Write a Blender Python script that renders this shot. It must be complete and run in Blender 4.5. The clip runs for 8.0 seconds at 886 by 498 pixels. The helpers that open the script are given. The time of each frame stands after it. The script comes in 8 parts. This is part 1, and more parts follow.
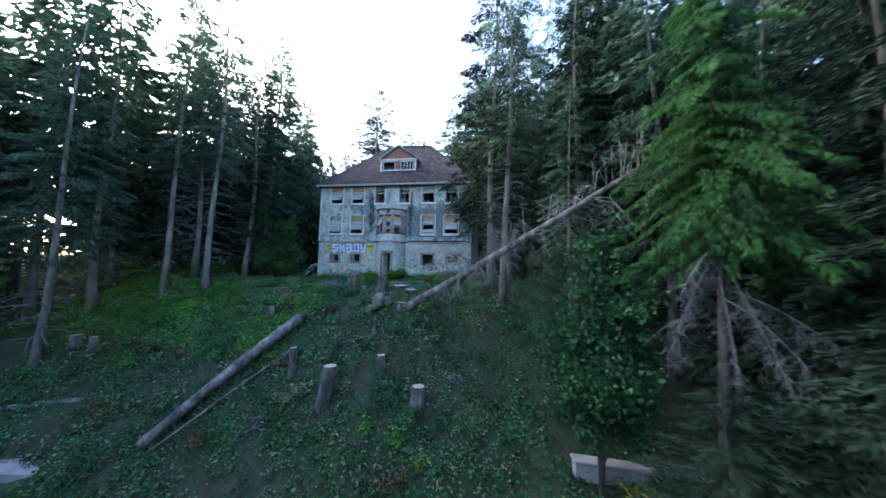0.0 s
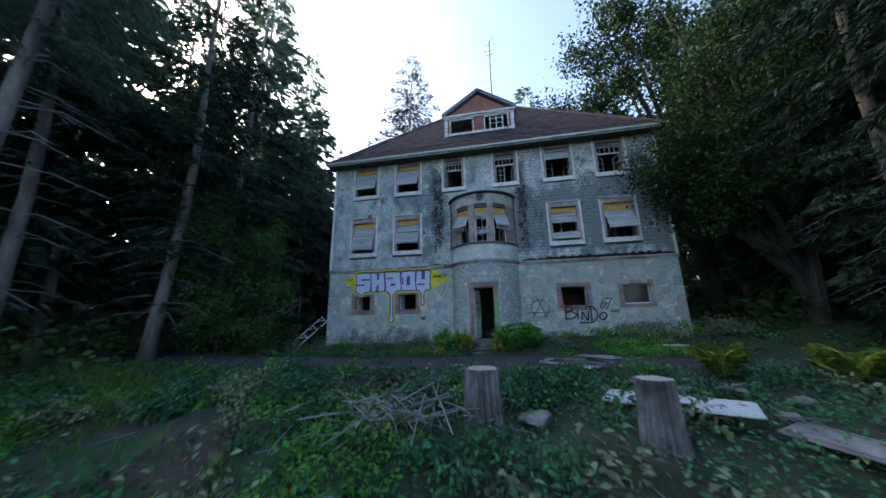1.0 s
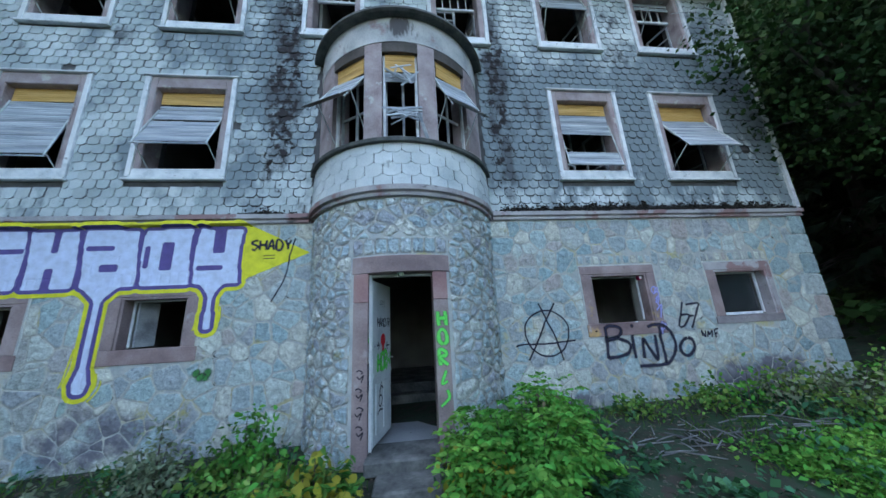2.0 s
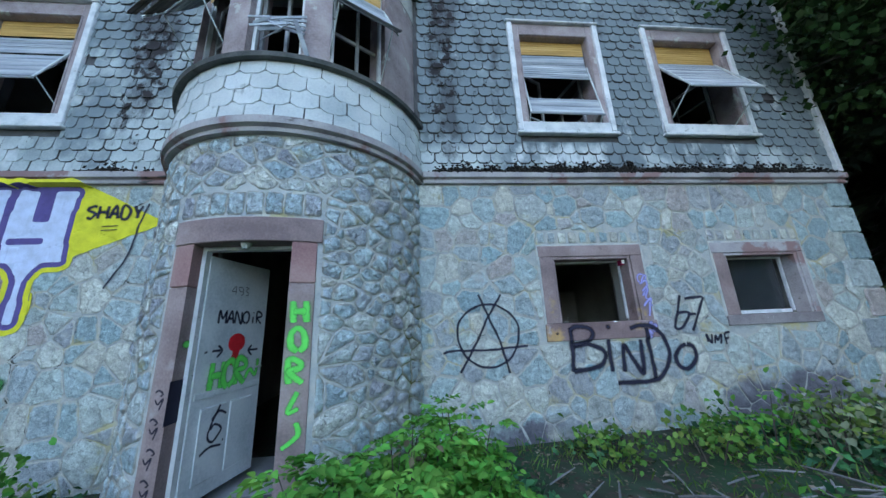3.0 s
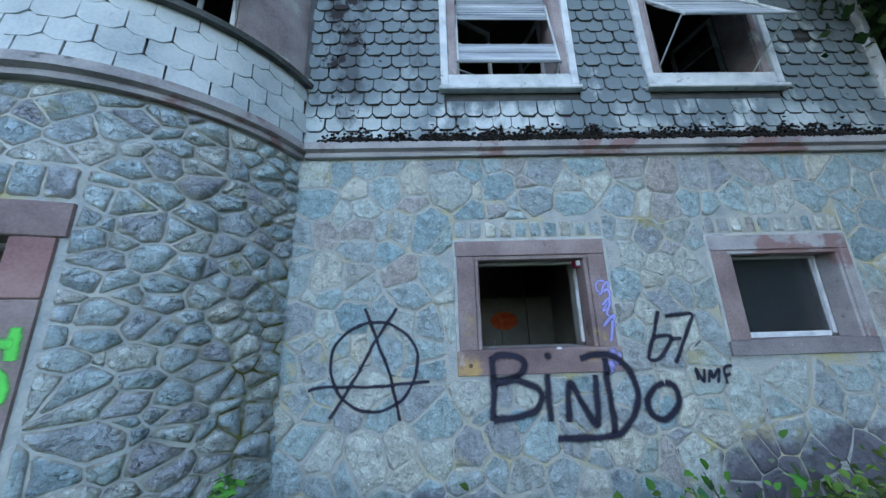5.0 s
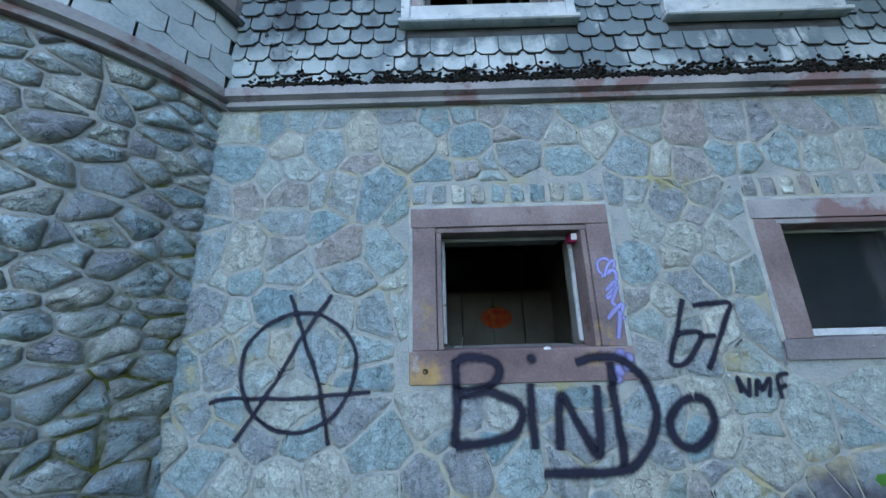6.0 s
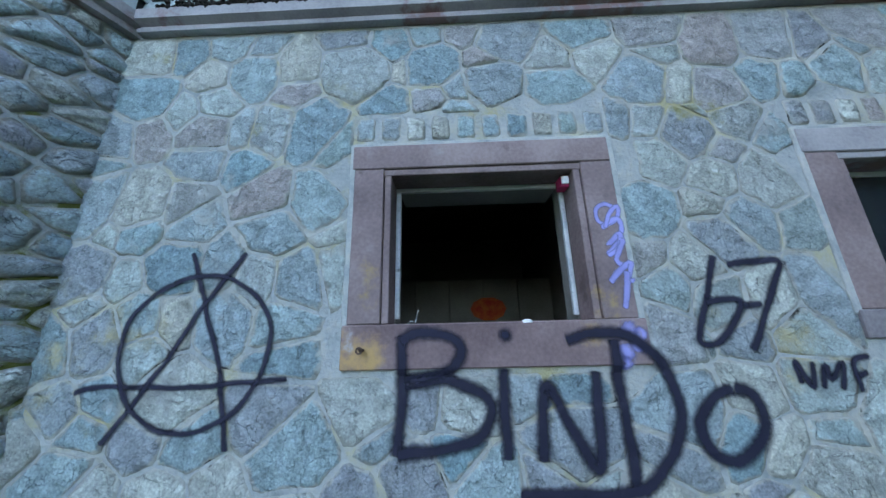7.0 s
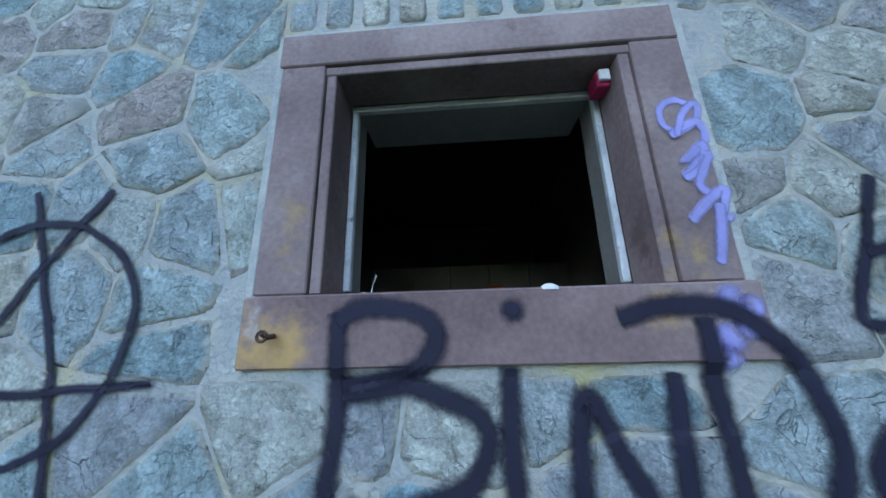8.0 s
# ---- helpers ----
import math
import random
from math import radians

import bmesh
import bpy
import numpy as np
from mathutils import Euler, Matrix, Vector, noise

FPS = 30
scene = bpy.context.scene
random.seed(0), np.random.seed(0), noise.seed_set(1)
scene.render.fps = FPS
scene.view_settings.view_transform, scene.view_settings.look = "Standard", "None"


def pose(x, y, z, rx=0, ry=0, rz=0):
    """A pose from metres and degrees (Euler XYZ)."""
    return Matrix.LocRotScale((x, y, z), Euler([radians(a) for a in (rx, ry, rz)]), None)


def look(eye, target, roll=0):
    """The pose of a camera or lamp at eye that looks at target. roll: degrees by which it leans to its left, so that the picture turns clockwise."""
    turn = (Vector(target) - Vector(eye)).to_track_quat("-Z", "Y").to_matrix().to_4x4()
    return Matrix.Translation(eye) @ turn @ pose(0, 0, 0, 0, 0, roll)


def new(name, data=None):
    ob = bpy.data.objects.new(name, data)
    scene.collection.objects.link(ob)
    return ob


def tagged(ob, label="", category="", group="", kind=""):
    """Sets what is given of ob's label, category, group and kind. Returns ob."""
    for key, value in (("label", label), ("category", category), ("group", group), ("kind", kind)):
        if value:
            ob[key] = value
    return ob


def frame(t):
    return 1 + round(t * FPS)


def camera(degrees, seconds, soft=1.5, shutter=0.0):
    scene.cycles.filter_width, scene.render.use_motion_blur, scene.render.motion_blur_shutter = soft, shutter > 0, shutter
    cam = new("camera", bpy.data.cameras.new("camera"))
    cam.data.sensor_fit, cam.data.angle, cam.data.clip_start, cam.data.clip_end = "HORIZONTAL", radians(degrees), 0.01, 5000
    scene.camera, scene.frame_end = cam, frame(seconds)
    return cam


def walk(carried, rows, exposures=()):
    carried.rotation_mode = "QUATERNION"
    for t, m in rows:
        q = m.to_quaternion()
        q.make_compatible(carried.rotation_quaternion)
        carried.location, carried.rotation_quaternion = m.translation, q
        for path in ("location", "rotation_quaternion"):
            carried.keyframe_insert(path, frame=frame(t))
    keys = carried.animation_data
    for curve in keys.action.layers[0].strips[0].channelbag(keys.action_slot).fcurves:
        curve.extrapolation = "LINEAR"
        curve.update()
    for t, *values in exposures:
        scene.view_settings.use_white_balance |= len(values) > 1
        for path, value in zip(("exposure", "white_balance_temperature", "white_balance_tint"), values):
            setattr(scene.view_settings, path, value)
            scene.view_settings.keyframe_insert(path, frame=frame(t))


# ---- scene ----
cam = camera(111.5, 8.0, shutter=0.08)
PATH = [
    (0, (10.712, -29.186, 0.542), (10.359, -27.223, 0.693), 1.5),
    (0.3, (9.363, -23.717, -0.047), (8.58, -21.893, 0.197), 2.6),
    (0.5, (6.654, -19.811, -0.376), (5.793, -18.044, -0.006), 1.2),
    (0.6, (5.19, -18.243, -0.341), (4.339, -16.472, 0.034), 1.2),
    (0.7, (3.826, -17.002, -0.237), (3.028, -15.216, 0.18), -0.7),
    (0.8, (2.767, -16.134, 0.006), (2.071, -14.311, 0.443), -0.9),
    (1, (0.847, -14.255, 0.889), (0.475, -12.344, 1.345), -1.1),
    (1.2, (-0.72, -12.333, 1.499), (-0.737, -10.382, 1.94), -2.2),
    (1.5, (-1.434, -9.012, 1.908), (-1.201, -7.077, 2.356), -3.2),
    (1.7, (-0.97, -6.955, 1.718), (-0.723, -5.032, 2.208), -3.8),
    (2, (0.128, -5.121, 1.509), (0.354, -3.194, 1.997), -3.1),
    (2.2, (0.642, -4.564, 1.367), (0.85, -2.637, 1.861), -3.0),
    (3.3, (1.747, -3.735, 1.492), (1.911, -1.801, 1.974), -2.3),
    (3.5, (1.885, -3.641, 1.537), (2.041, -1.706, 2.017), -2.3),
    (4, (2.248, -3.425, 1.63), (2.378, -1.485, 2.096), -2.2),
    (4.5, (2.644, -3.186, 1.669), (2.735, -1.241, 2.126), -1.8),
    (4.7, (2.805, -3.073, 1.67), (2.875, -1.127, 2.125), -1.7),
    (5.8, (3.339, -2.267, 1.576), (3.353, -0.329, 2.071), -1.6),
    (6, (3.424, -2.148, 1.567), (3.418, -0.205, 2.042), -1.5),
    (6.5, (3.587, -1.841, 1.455), (3.562, 0.095, 1.957), -1.5),
    (7, (3.733, -1.56, 1.356), (3.681, 0.373, 1.868), -1.4),
    (7.5, (3.815, -1.268, 1.279), (3.732, 0.666, 1.784), -1.4),
    (8, (3.846, -0.912, 1.274), (3.728, 1.018, 1.784), -1.5),
]
walk(cam, [(t, look(eye, target, roll)) for t, eye, target, roll in PATH], exposures=[(0.0, 2.6, 6250, 10), (0.3, 1.8, 6350, 10), (0.5, 1.35, 6400, 10), (0.8, 1.7, 6450, 10), (1.0, 2.0, 6500, 10), (1.5, 2.55, 6500, 10), (2.0, 3.1, 6900, 10), (3.5, 3.27, 6950, 10), (6.0, 3.25, 6750, 10), (8.0, 3.32, 6700, 10)])

# world, sun and light
SUN_EL, SUN_AZ = radians(30), radians(-70)
world = bpy.data.worlds.new("world")
scene.world = world
world.use_nodes = True
wn = world.node_tree
sky = wn.nodes.new("ShaderNodeTexSky")
sky.sky_type = "NISHITA"
sky.sun_disc = False
sky.sun_elevation = SUN_EL
sky.sun_rotation = SUN_AZ
sky.air_density, sky.dust_density, sky.ozone_density = 1.0, 3.0, 1.5
wn.links.new(sky.outputs[0], wn.nodes["Background"].inputs[0])
wn.nodes["Background"].inputs[1].default_value = 0.15
sun = new("sun", bpy.data.lights.new("sun", "SUN"))
sun.data.energy, sun.data.angle, sun.data.color = 0.5, radians(12), (1.0, 0.86, 0.68)
sun.matrix_world = look((math.sin(SUN_AZ) * 60, math.cos(SUN_AZ) * 60, 60 * math.tan(SUN_EL)), (0, 0, 0))


# ---------------------------------------------------------------- materials
def mat(name, cols, scale=3.0, rough=0.85, bump=0.3, fine=40.0, metal=0.0, var=0.0, trans=0.0, dist=0.02, stretch=(1, 1, 1), spec=0.3):
    """A weathered surface: a colour ramp over two scales of noise, fine relief, and a shift of brightness from piece to piece."""
    m = bpy.data.materials.new(name)
    m.use_nodes = True
    n, ln = m.node_tree.nodes, m.node_tree.links
    b = n["Principled BSDF"]
    geo = n.new("ShaderNodeNewGeometry")
    mp = n.new("ShaderNodeMapping")
    mp.inputs["Scale"].default_value = stretch
    ln.new(geo.outputs["Position"], mp.inputs[0])
    a, c = n.new("ShaderNodeTexNoise"), n.new("ShaderNodeTexNoise")
    a.inputs["Scale"].default_value, a.inputs["Detail"].default_value = scale, 5
    c.inputs["Scale"].default_value, c.inputs["Detail"].default_value = fine, 4
    for t in (a, c):
        ln.new(mp.outputs[0], t.inputs["Vector"])
    mix = n.new("ShaderNodeMath")
    mix.operation = "MULTIPLY_ADD"
    ln.new(c.outputs[0], mix.inputs[0])
    mix.inputs[1].default_value = 0.35
    ln.new(a.outputs[0], mix.inputs[2])
    sub = n.new("ShaderNodeMath")
    sub.operation = "SUBTRACT"
    ln.new(mix.outputs[0], sub.inputs[0])
    sub.inputs[1].default_value = 0.175
    ramp = n.new("ShaderNodeValToRGB")
    e = ramp.color_ramp.elements
    while len(e) < len(cols):
        e.new(0.5)
    for i, col in enumerate(cols):
        e[i].position = 0.3 + 0.4 * i / max(1, len(cols) - 1)
        e[i].color = (*col, 1)
    ln.new(sub.outputs[0], ramp.inputs[0])
    out = ramp.outputs[0]
    if var:
        info = n.new("ShaderNodeObjectInfo")
        isl = geo.outputs["Random Per Island"]
        add = n.new("ShaderNodeMath")
        ln.new(info.outputs["Random"], add.inputs[0])
        ln.new(isl, add.inputs[1])
        fr = n.new("ShaderNodeMath")
        fr.operation = "FRACT"
        ln.new(add.outputs[0], fr.inputs[0])
        mr = n.new("ShaderNodeMapRange")
        mr.inputs[3].default_value, mr.inputs[4].default_value = 1 - var, 1 + var
        ln.new(fr.outputs[0], mr.inputs[0])
        hsv = n.new("ShaderNodeHueSaturation")
        ln.new(mr.outputs[0], hsv.inputs["Value"])
        mr2 = n.new("ShaderNodeMapRange")
        mr2.inputs[3].default_value, mr2.inputs[4].default_value = 0.5 - var * 0.05, 0.5 + var * 0.05
        fr2 = n.new("ShaderNodeMath")
        fr2.operation = "FRACT"
        mu = n.new("ShaderNodeMath")
        mu.operation = "MULTIPLY"
        mu.inputs[1].default_value = 7.31
        ln.new(fr.outputs[0], mu.inputs[0])
        ln.new(mu.outputs[0], fr2.inputs[0])
        ln.new(fr2.outputs[0], mr2.inputs[0])
        ln.new(mr2.outputs[0], hsv.inputs["Hue"])
        ln.new(out, hsv.inputs["Color"])
        out = hsv.outputs[0]
    ln.new(out, b.inputs["Base Color"])
    b.inputs["Roughness"].default_value, b.inputs["Metallic"].default_value = rough, metal
    b.inputs["Specular IOR Level"].default_value = spec
    if bump:
        bp = n.new("ShaderNodeBump")
        bp.inputs["Strength"].default_value, bp.inputs["Distance"].default_value = bump, dist
        ln.new(mix.outputs[0], bp.inputs["Height"])
        ln.new(bp.outputs[0], b.inputs["Normal"])
    if trans:
        tr = n.new("ShaderNodeBsdfTranslucent")
        ln.new(out, tr.inputs[0])
        ms = n.new("ShaderNodeMixShader")
        ms.inputs[0].default_value = trans
        ln.new(b.outputs[0], ms.inputs[1])
        ln.new(tr.outputs[0], ms.inputs[2])
        ln.new(ms.outputs[0], n["Material Output"].inputs[0])
    return m


def patched(m, col, scale=0.5, lo=0.5, hi=0.62, boxes=(), stretch=(1, 1, 1), seed=0.0):
    """Lays stains and patches of colour col over material m where a noise is high; boxes (x, half width, z0, z1) draw
    more of them along streaks.
    """
    n, ln = m.node_tree.nodes, m.node_tree.links
    b = n["Principled BSDF"]
    src = b.inputs["Base Color"].links[0].from_socket
    geo = n.new("ShaderNodeNewGeometry")
    mp = n.new("ShaderNodeMapping")
    mp.inputs["Scale"].default_value, mp.inputs["Location"].default_value = stretch, (seed, seed * 0.7, seed * 1.3)
    ln.new(geo.outputs["Position"], mp.inputs[0])
    t = n.new("ShaderNodeTexNoise")
    t.inputs["Scale"].default_value, t.inputs["Detail"].default_value, t.inputs["Roughness"].default_value = scale, 7, 0.65
    ln.new(mp.outputs[0], t.inputs["Vector"])
    val = t.outputs[0]
    if boxes:
        sep = n.new("ShaderNodeSeparateXYZ")
        ln.new(geo.outputs["Position"], sep.inputs[0])
        for x, w, z0, z1, gain in boxes:
            acc = None
            for sock, c, h in ((sep.outputs[0], x, w), (sep.outputs[2], (z0 + z1) / 2, (z1 - z0) / 2)):
                d = n.new("ShaderNodeMath")
                d.operation = "SUBTRACT"
                ln.new(sock, d.inputs[0])
                d.inputs[1].default_value = c
                ab = n.new("ShaderNodeMath")
                ab.operation = "ABSOLUTE"
                ln.new(d.outputs[0], ab.inputs[0])
                mr = n.new("ShaderNodeMapRange")
                mr.interpolation_type = "SMOOTHSTEP"
                mr.inputs[1].default_value, mr.inputs[2].default_value = h * 0.3, h * 1.2
                mr.inputs[3].default_value, mr.inputs[4].default_value = 1, 0
                ln.new(ab.outputs[0], mr.inputs[0])
                if acc is None:
                    acc = mr.outputs[0]
                else:
                    mu = n.new("ShaderNodeMath")
                    mu.operation = "MULTIPLY"
                    ln.new(acc, mu.inputs[0])
                    ln.new(mr.outputs[0], mu.inputs[1])
                    acc = mu.outputs[0]
            ad = n.new("ShaderNodeMath")
            ad.operation = "MULTIPLY_ADD"
            ln.new(acc, ad.inputs[0])
            ad.inputs[1].default_value = gain
            ln.new(val, ad.inputs[2])
            val = ad.outputs[0]
    mr = n.new("ShaderNodeMapRange")
    mr.interpolation_type = "SMOOTHSTEP"
    mr.inputs[1].default_value, mr.inputs[2].default_value = lo, hi
    ln.new(val, mr.inputs[0])
    mx = n.new("ShaderNodeMix")
    mx.data_type = "RGBA"
    ln.new(mr.outputs[0], mx.inputs["Factor"])
    ln.new(src, mx.inputs["A"])
    mx.inputs["B"].default_value = (*col, 1)
    ln.new(mx.outputs["Result"], b.inputs["Base Color"])
    return m


def rimmed(m, col, scale, rim_gain, noise_gain, lo, hi, seed=0.0):
    """Lays mortar or a painted joint shadow of colour col over the rims of the stones, in an uneven line."""
    n, ln = m.node_tree.nodes, m.node_tree.links
    b = n["Principled BSDF"]
    src = b.inputs["Base Color"].links[0].from_socket
    at, geo, mp, t = n.new("ShaderNodeAttribute"), n.new("ShaderNodeNewGeometry"), n.new("ShaderNodeMapping"), n.new("ShaderNodeTexNoise")
    at.attribute_name = "rim"
    mp.inputs["Location"].default_value = (seed, seed, seed)
    ln.new(geo.outputs["Position"], mp.inputs[0])
    t.inputs["Scale"].default_value, t.inputs["Detail"].default_value, t.inputs["Roughness"].default_value = scale, 6, 0.65
    ln.new(mp.outputs[0], t.inputs["Vector"])
    a, c, mr = n.new("ShaderNodeMath"), n.new("ShaderNodeMath"), n.new("ShaderNodeMapRange")
    a.operation, c.operation, mr.interpolation_type = "MULTIPLY", "MULTIPLY_ADD", "SMOOTHSTEP"
    a.inputs[1].default_value, c.inputs[1].default_value = rim_gain, noise_gain
    ln.new(at.outputs["Fac"], a.inputs[0])
    ln.new(t.outputs[0], c.inputs[0])
    ln.new(a.outputs[0], c.inputs[2])
    mr.inputs[1].default_value, mr.inputs[2].default_value = lo, hi
    ln.new(c.outputs[0], mr.inputs[0])
    mx = n.new("ShaderNodeMix")
    mx.data_type = "RGBA"
    ln.new(mr.outputs[0], mx.inputs["Factor"])
    ln.new(src, mx.inputs["A"])
    mx.inputs["B"].default_value = (*col, 1)
    ln.new(mx.outputs["Result"], b.inputs["Base Color"])


def stone_mat(name, palette, relief=0.5, gain=1.0, facet=9.0, depth=0.02, crack=(0.007, 0.72), joint_shade=1.0):
    """Quarry stone: each piece its own hue, mottled, with dark fissures, painted joint shadow and yellow lichen."""
    m = mat(name, [(p[0] * gain, p[1] * gain, p[2] * gain * 0.96) for p in palette], 3.0, 0.88, relief, 42, dist=depth)
    n, ln = m.node_tree.nodes, m.node_tree.links
    b = n["Principled BSDF"]
    ramp = [k for k in n if k.type == "VALTORGB"][0]
    noise_value = ramp.inputs[0].links[0].from_socket
    geo, info = n.new("ShaderNodeNewGeometry"), n.new("ShaderNodeObjectInfo")
    add, fr = n.new("ShaderNodeMath"), n.new("ShaderNodeMath")
    fr.operation = "FRACT"
    ln.new(geo.outputs["Random Per Island"], add.inputs[0])
    ln.new(info.outputs["Random"], add.inputs[1])
    ln.new(add.outputs[0], fr.inputs[0])
    for k, e in enumerate(ramp.color_ramp.elements):
        e.position = k / (len(palette) - 1)
    ln.new(fr.outputs[0], ramp.inputs[0])
    mott = n.new("ShaderNodeTexNoise")
    mott.inputs["Scale"].default_value, mott.inputs["Detail"].default_value, mott.inputs["Roughness"].default_value = 11, 8, 0.7
    ln.new(geo.outputs["Position"], mott.inputs["Vector"])
    mr = n.new("ShaderNodeMapRange")
    mr.inputs[1].default_value, mr.inputs[2].default_value, mr.inputs[3].default_value, mr.inputs[4].default_value = 0.3, 0.7, 0.68, 1.28
    ln.new(mott.outputs[0], mr.inputs[0])
    fis = n.new("ShaderNodeTexNoise")
    fis.inputs["Scale"].default_value, fis.inputs["Detail"].default_value, fis.inputs["Distortion"].default_value = 5.5, 6, 1.2
    ln.new(geo.outputs["Position"], fis.inputs["Vector"])
    d1, d2, d3 = n.new("ShaderNodeMath"), n.new("ShaderNodeMath"), n.new("ShaderNodeMapRange")
    d1.operation, d2.operation = "SUBTRACT", "ABSOLUTE"
    d1.inputs[1].default_value = 0.5
    ln.new(fis.outputs[0], d1.inputs[0])
    ln.new(d1.outputs[0], d2.inputs[0])
    ln.new(d2.outputs[0], d3.inputs[0])
    d3.inputs[1].default_value, d3.inputs[2].default_value, d3.inputs[3].default_value, d3.inputs[4].default_value = 0.0, crack[0], crack[1], 1.0
    mu = n.new("ShaderNodeMath")
    mu.operation = "MULTIPLY"
    ln.new(mr.outputs[0], mu.inputs[0])
    ln.new(d3.outputs[0], mu.inputs[1])
    hsv = n.new("ShaderNodeHueSaturation")
    ln.new(mu.outputs[0], hsv.inputs["Value"])
    ln.new(ramp.outputs[0], hsv.inputs["Color"])
    ln.new(hsv.outputs[0], b.inputs["Base Color"])
    bp = [k for k in n if k.type == "BUMP"][0]
    hm = n.new("ShaderNodeMath")
    hm.operation = "MULTIPLY"
    ln.new(mott.outputs[0], hm.inputs[0])
    ln.new(d3.outputs[0], hm.inputs[1])
    hs = n.new("ShaderNodeMath")
    hs.operation = "MULTIPLY_ADD"
    hs.inputs[1].default_value = 1.6
    ln.new(hm.outputs[0], hs.inputs[0])
    ln.new(noise_value, hs.inputs[2])
    vor = n.new("ShaderNodeTexVoronoi")
    vor.inputs["Scale"].default_value = facet
    wob = n.new("ShaderNodeVectorMath")
    wob.operation = "MULTIPLY_ADD"
    wob.inputs[1].default_value = (0.12, 0.12, 0.12)
    ln.new(mott.outputs[1], wob.inputs[0])
    ln.new(geo.outputs["Position"], wob.inputs[2])
    ln.new(wob.outputs[0], vor.inputs["Vector"])
    hv = n.new("ShaderNodeMath")
    hv.operation = "MULTIPLY_ADD"
    hv.inputs[1].default_value = 1.1
    ln.new(vor.outputs["Distance"], hv.inputs[0])
    ln.new(hs.outputs[0], hv.inputs[2])
    ln.new(hv.outputs[0], bp.inputs["Height"])
    speck = n.new("ShaderNodeTexNoise")
    speck.inputs["Scale"].default_value, speck.inputs["Detail"].default_value = 95, 3
    ln.new(geo.outputs["Position"], speck.inputs["Vector"])
    sr = n.new("ShaderNodeMapRange")
    sr.inputs[1].default_value, sr.inputs[2].default_value, sr.inputs[3].default_value, sr.inputs[4].default_value = 0.3, 0.72, 0.8, 1.24
    ln.new(speck.outputs[0], sr.inputs[0])
    sm = n.new("ShaderNodeMath")
    sm.operation = "MULTIPLY"
    ln.new(mu.outputs[0], sm.inputs[0])
    ln.new(sr.outputs[0], sm.inputs[1])
    ln.new(sm.outputs[0], hsv.inputs["Value"])
    rimmed(m, (0.48, 0.48, 0.42), 15, 0.66, 0.8, 0.86, 1.06)
    # crevice shadow painted as dark colour along parts of the rims
    if joint_shade:
        rimmed(m, (0.045, 0.045, 0.04), 4.5, 0.42 * joint_shade, 1.0, 0.98, 1.08, seed=40)
    patched(m, (0.42, 0.43, 0.40), 2.3, 0.56, 0.72, seed=13)
    patched(m, (0.40, 0.37, 0.16), 1.9, 0.6, 0.74, seed=3)
    return m


STONE = stone_mat("rubble stone", [(0.19, 0.27, 0.305), (0.31, 0.385, 0.40), (0.25, 0.265, 0.29), (0.27, 0.36, 0.38), (0.46, 0.47, 0.43), (0.21, 0.315, 0.355), (0.43, 0.425, 0.375), (0.28, 0.345, 0.375), (0.32, 0.29, 0.285), (0.24, 0.315, 0.315)], 0.9, gain=1.38, depth=0.027, crack=(0.008, 0.62))
patched(STONE, (0.5, 0.45, 0.27), 4.5, 0.7, 0.95, [(5.75, 0.28, 0.5, 0.85, 0.36), (5.35, 0.2, 0.95, 1.5, 0.28), (2.1, 0.3, 1.2, 1.65, 0.27), (1.75, 0.2, 0.9, 1.5, 0.25), (3.2, 0.15, 0.3, 0.7, 0.3), (4.9, 0.5, -0.1, 0.6, 0.2), (5.0, 0.15, 1.3, 1.6, 0.24)], seed=21)
# violet-grey patches, denser towards the foot of the wall
patched(STONE, (0.17, 0.17, 0.2), 1.3, 0.62, 0.8, [(6.6, 1.5, -0.3, 0.85, 0.3), (4.4, 0.6, 0.1, 0.66, 0.2), (-5.0, 2.6, -0.3, 0.7, 0.22), (2.7, 0.9, -0.3, 0.42, 0.24)], seed=31)
DARKSTONE = stone_mat("rough dark rubble", [(0.23, 0.30, 0.34), (0.33, 0.40, 0.425), (0.26, 0.27, 0.31), (0.30, 0.375, 0.41), (0.42, 0.43, 0.41), (0.26, 0.335, 0.385)], 1.0, gain=1.85, facet=10.0, depth=0.05, crack=(0.011, 0.45), joint_shade=0.75)
patched(DARKSTONE, (0.42, 0.38, 0.17), 2.2, 0.62, 0.76, [(1.5, 0.25, -0.2, 2.0, 0.08)], seed=23)
patched(DARKSTONE, (0.15, 0.155, 0.165), 5.0, 0.6, 0.8, [(1.6, 0.4, -0.3, 3.3, 0.06)], seed=25)
MORTAR = mat("lime mortar", [(0.3, 0.33, 0.325), (0.42, 0.44, 0.425), (0.5, 0.49, 0.42)], 5, 0.95, 0.9, 50, dist=0.03)
patched(MORTAR, (0.47, 0.43, 0.25), 1.9, 0.5, 0.66, seed=3)
BAYMORTAR = mat("pale lime mortar", [(0.33, 0.365, 0.37), (0.44, 0.465, 0.455), (0.53, 0.53, 0.48)], 5, 0.95, 0.9, 50, dist=0.03)
patched(BAYMORTAR, (0.44, 0.41, 0.24), 1.5, 0.6, 0.7, seed=6)
patched(BAYMORTAR, (0.13, 0.14, 0.035), 3.2, 0.66, 0.8, [(1.55, 0.34, -0.3, 2.9, 0.24)], seed=44)
SANDSTONE = mat("pink sandstone", [(0.19, 0.14, 0.14), (0.28, 0.21, 0.205), (0.38, 0.3, 0.29)], 2.2, 0.85, 0.25, 50)
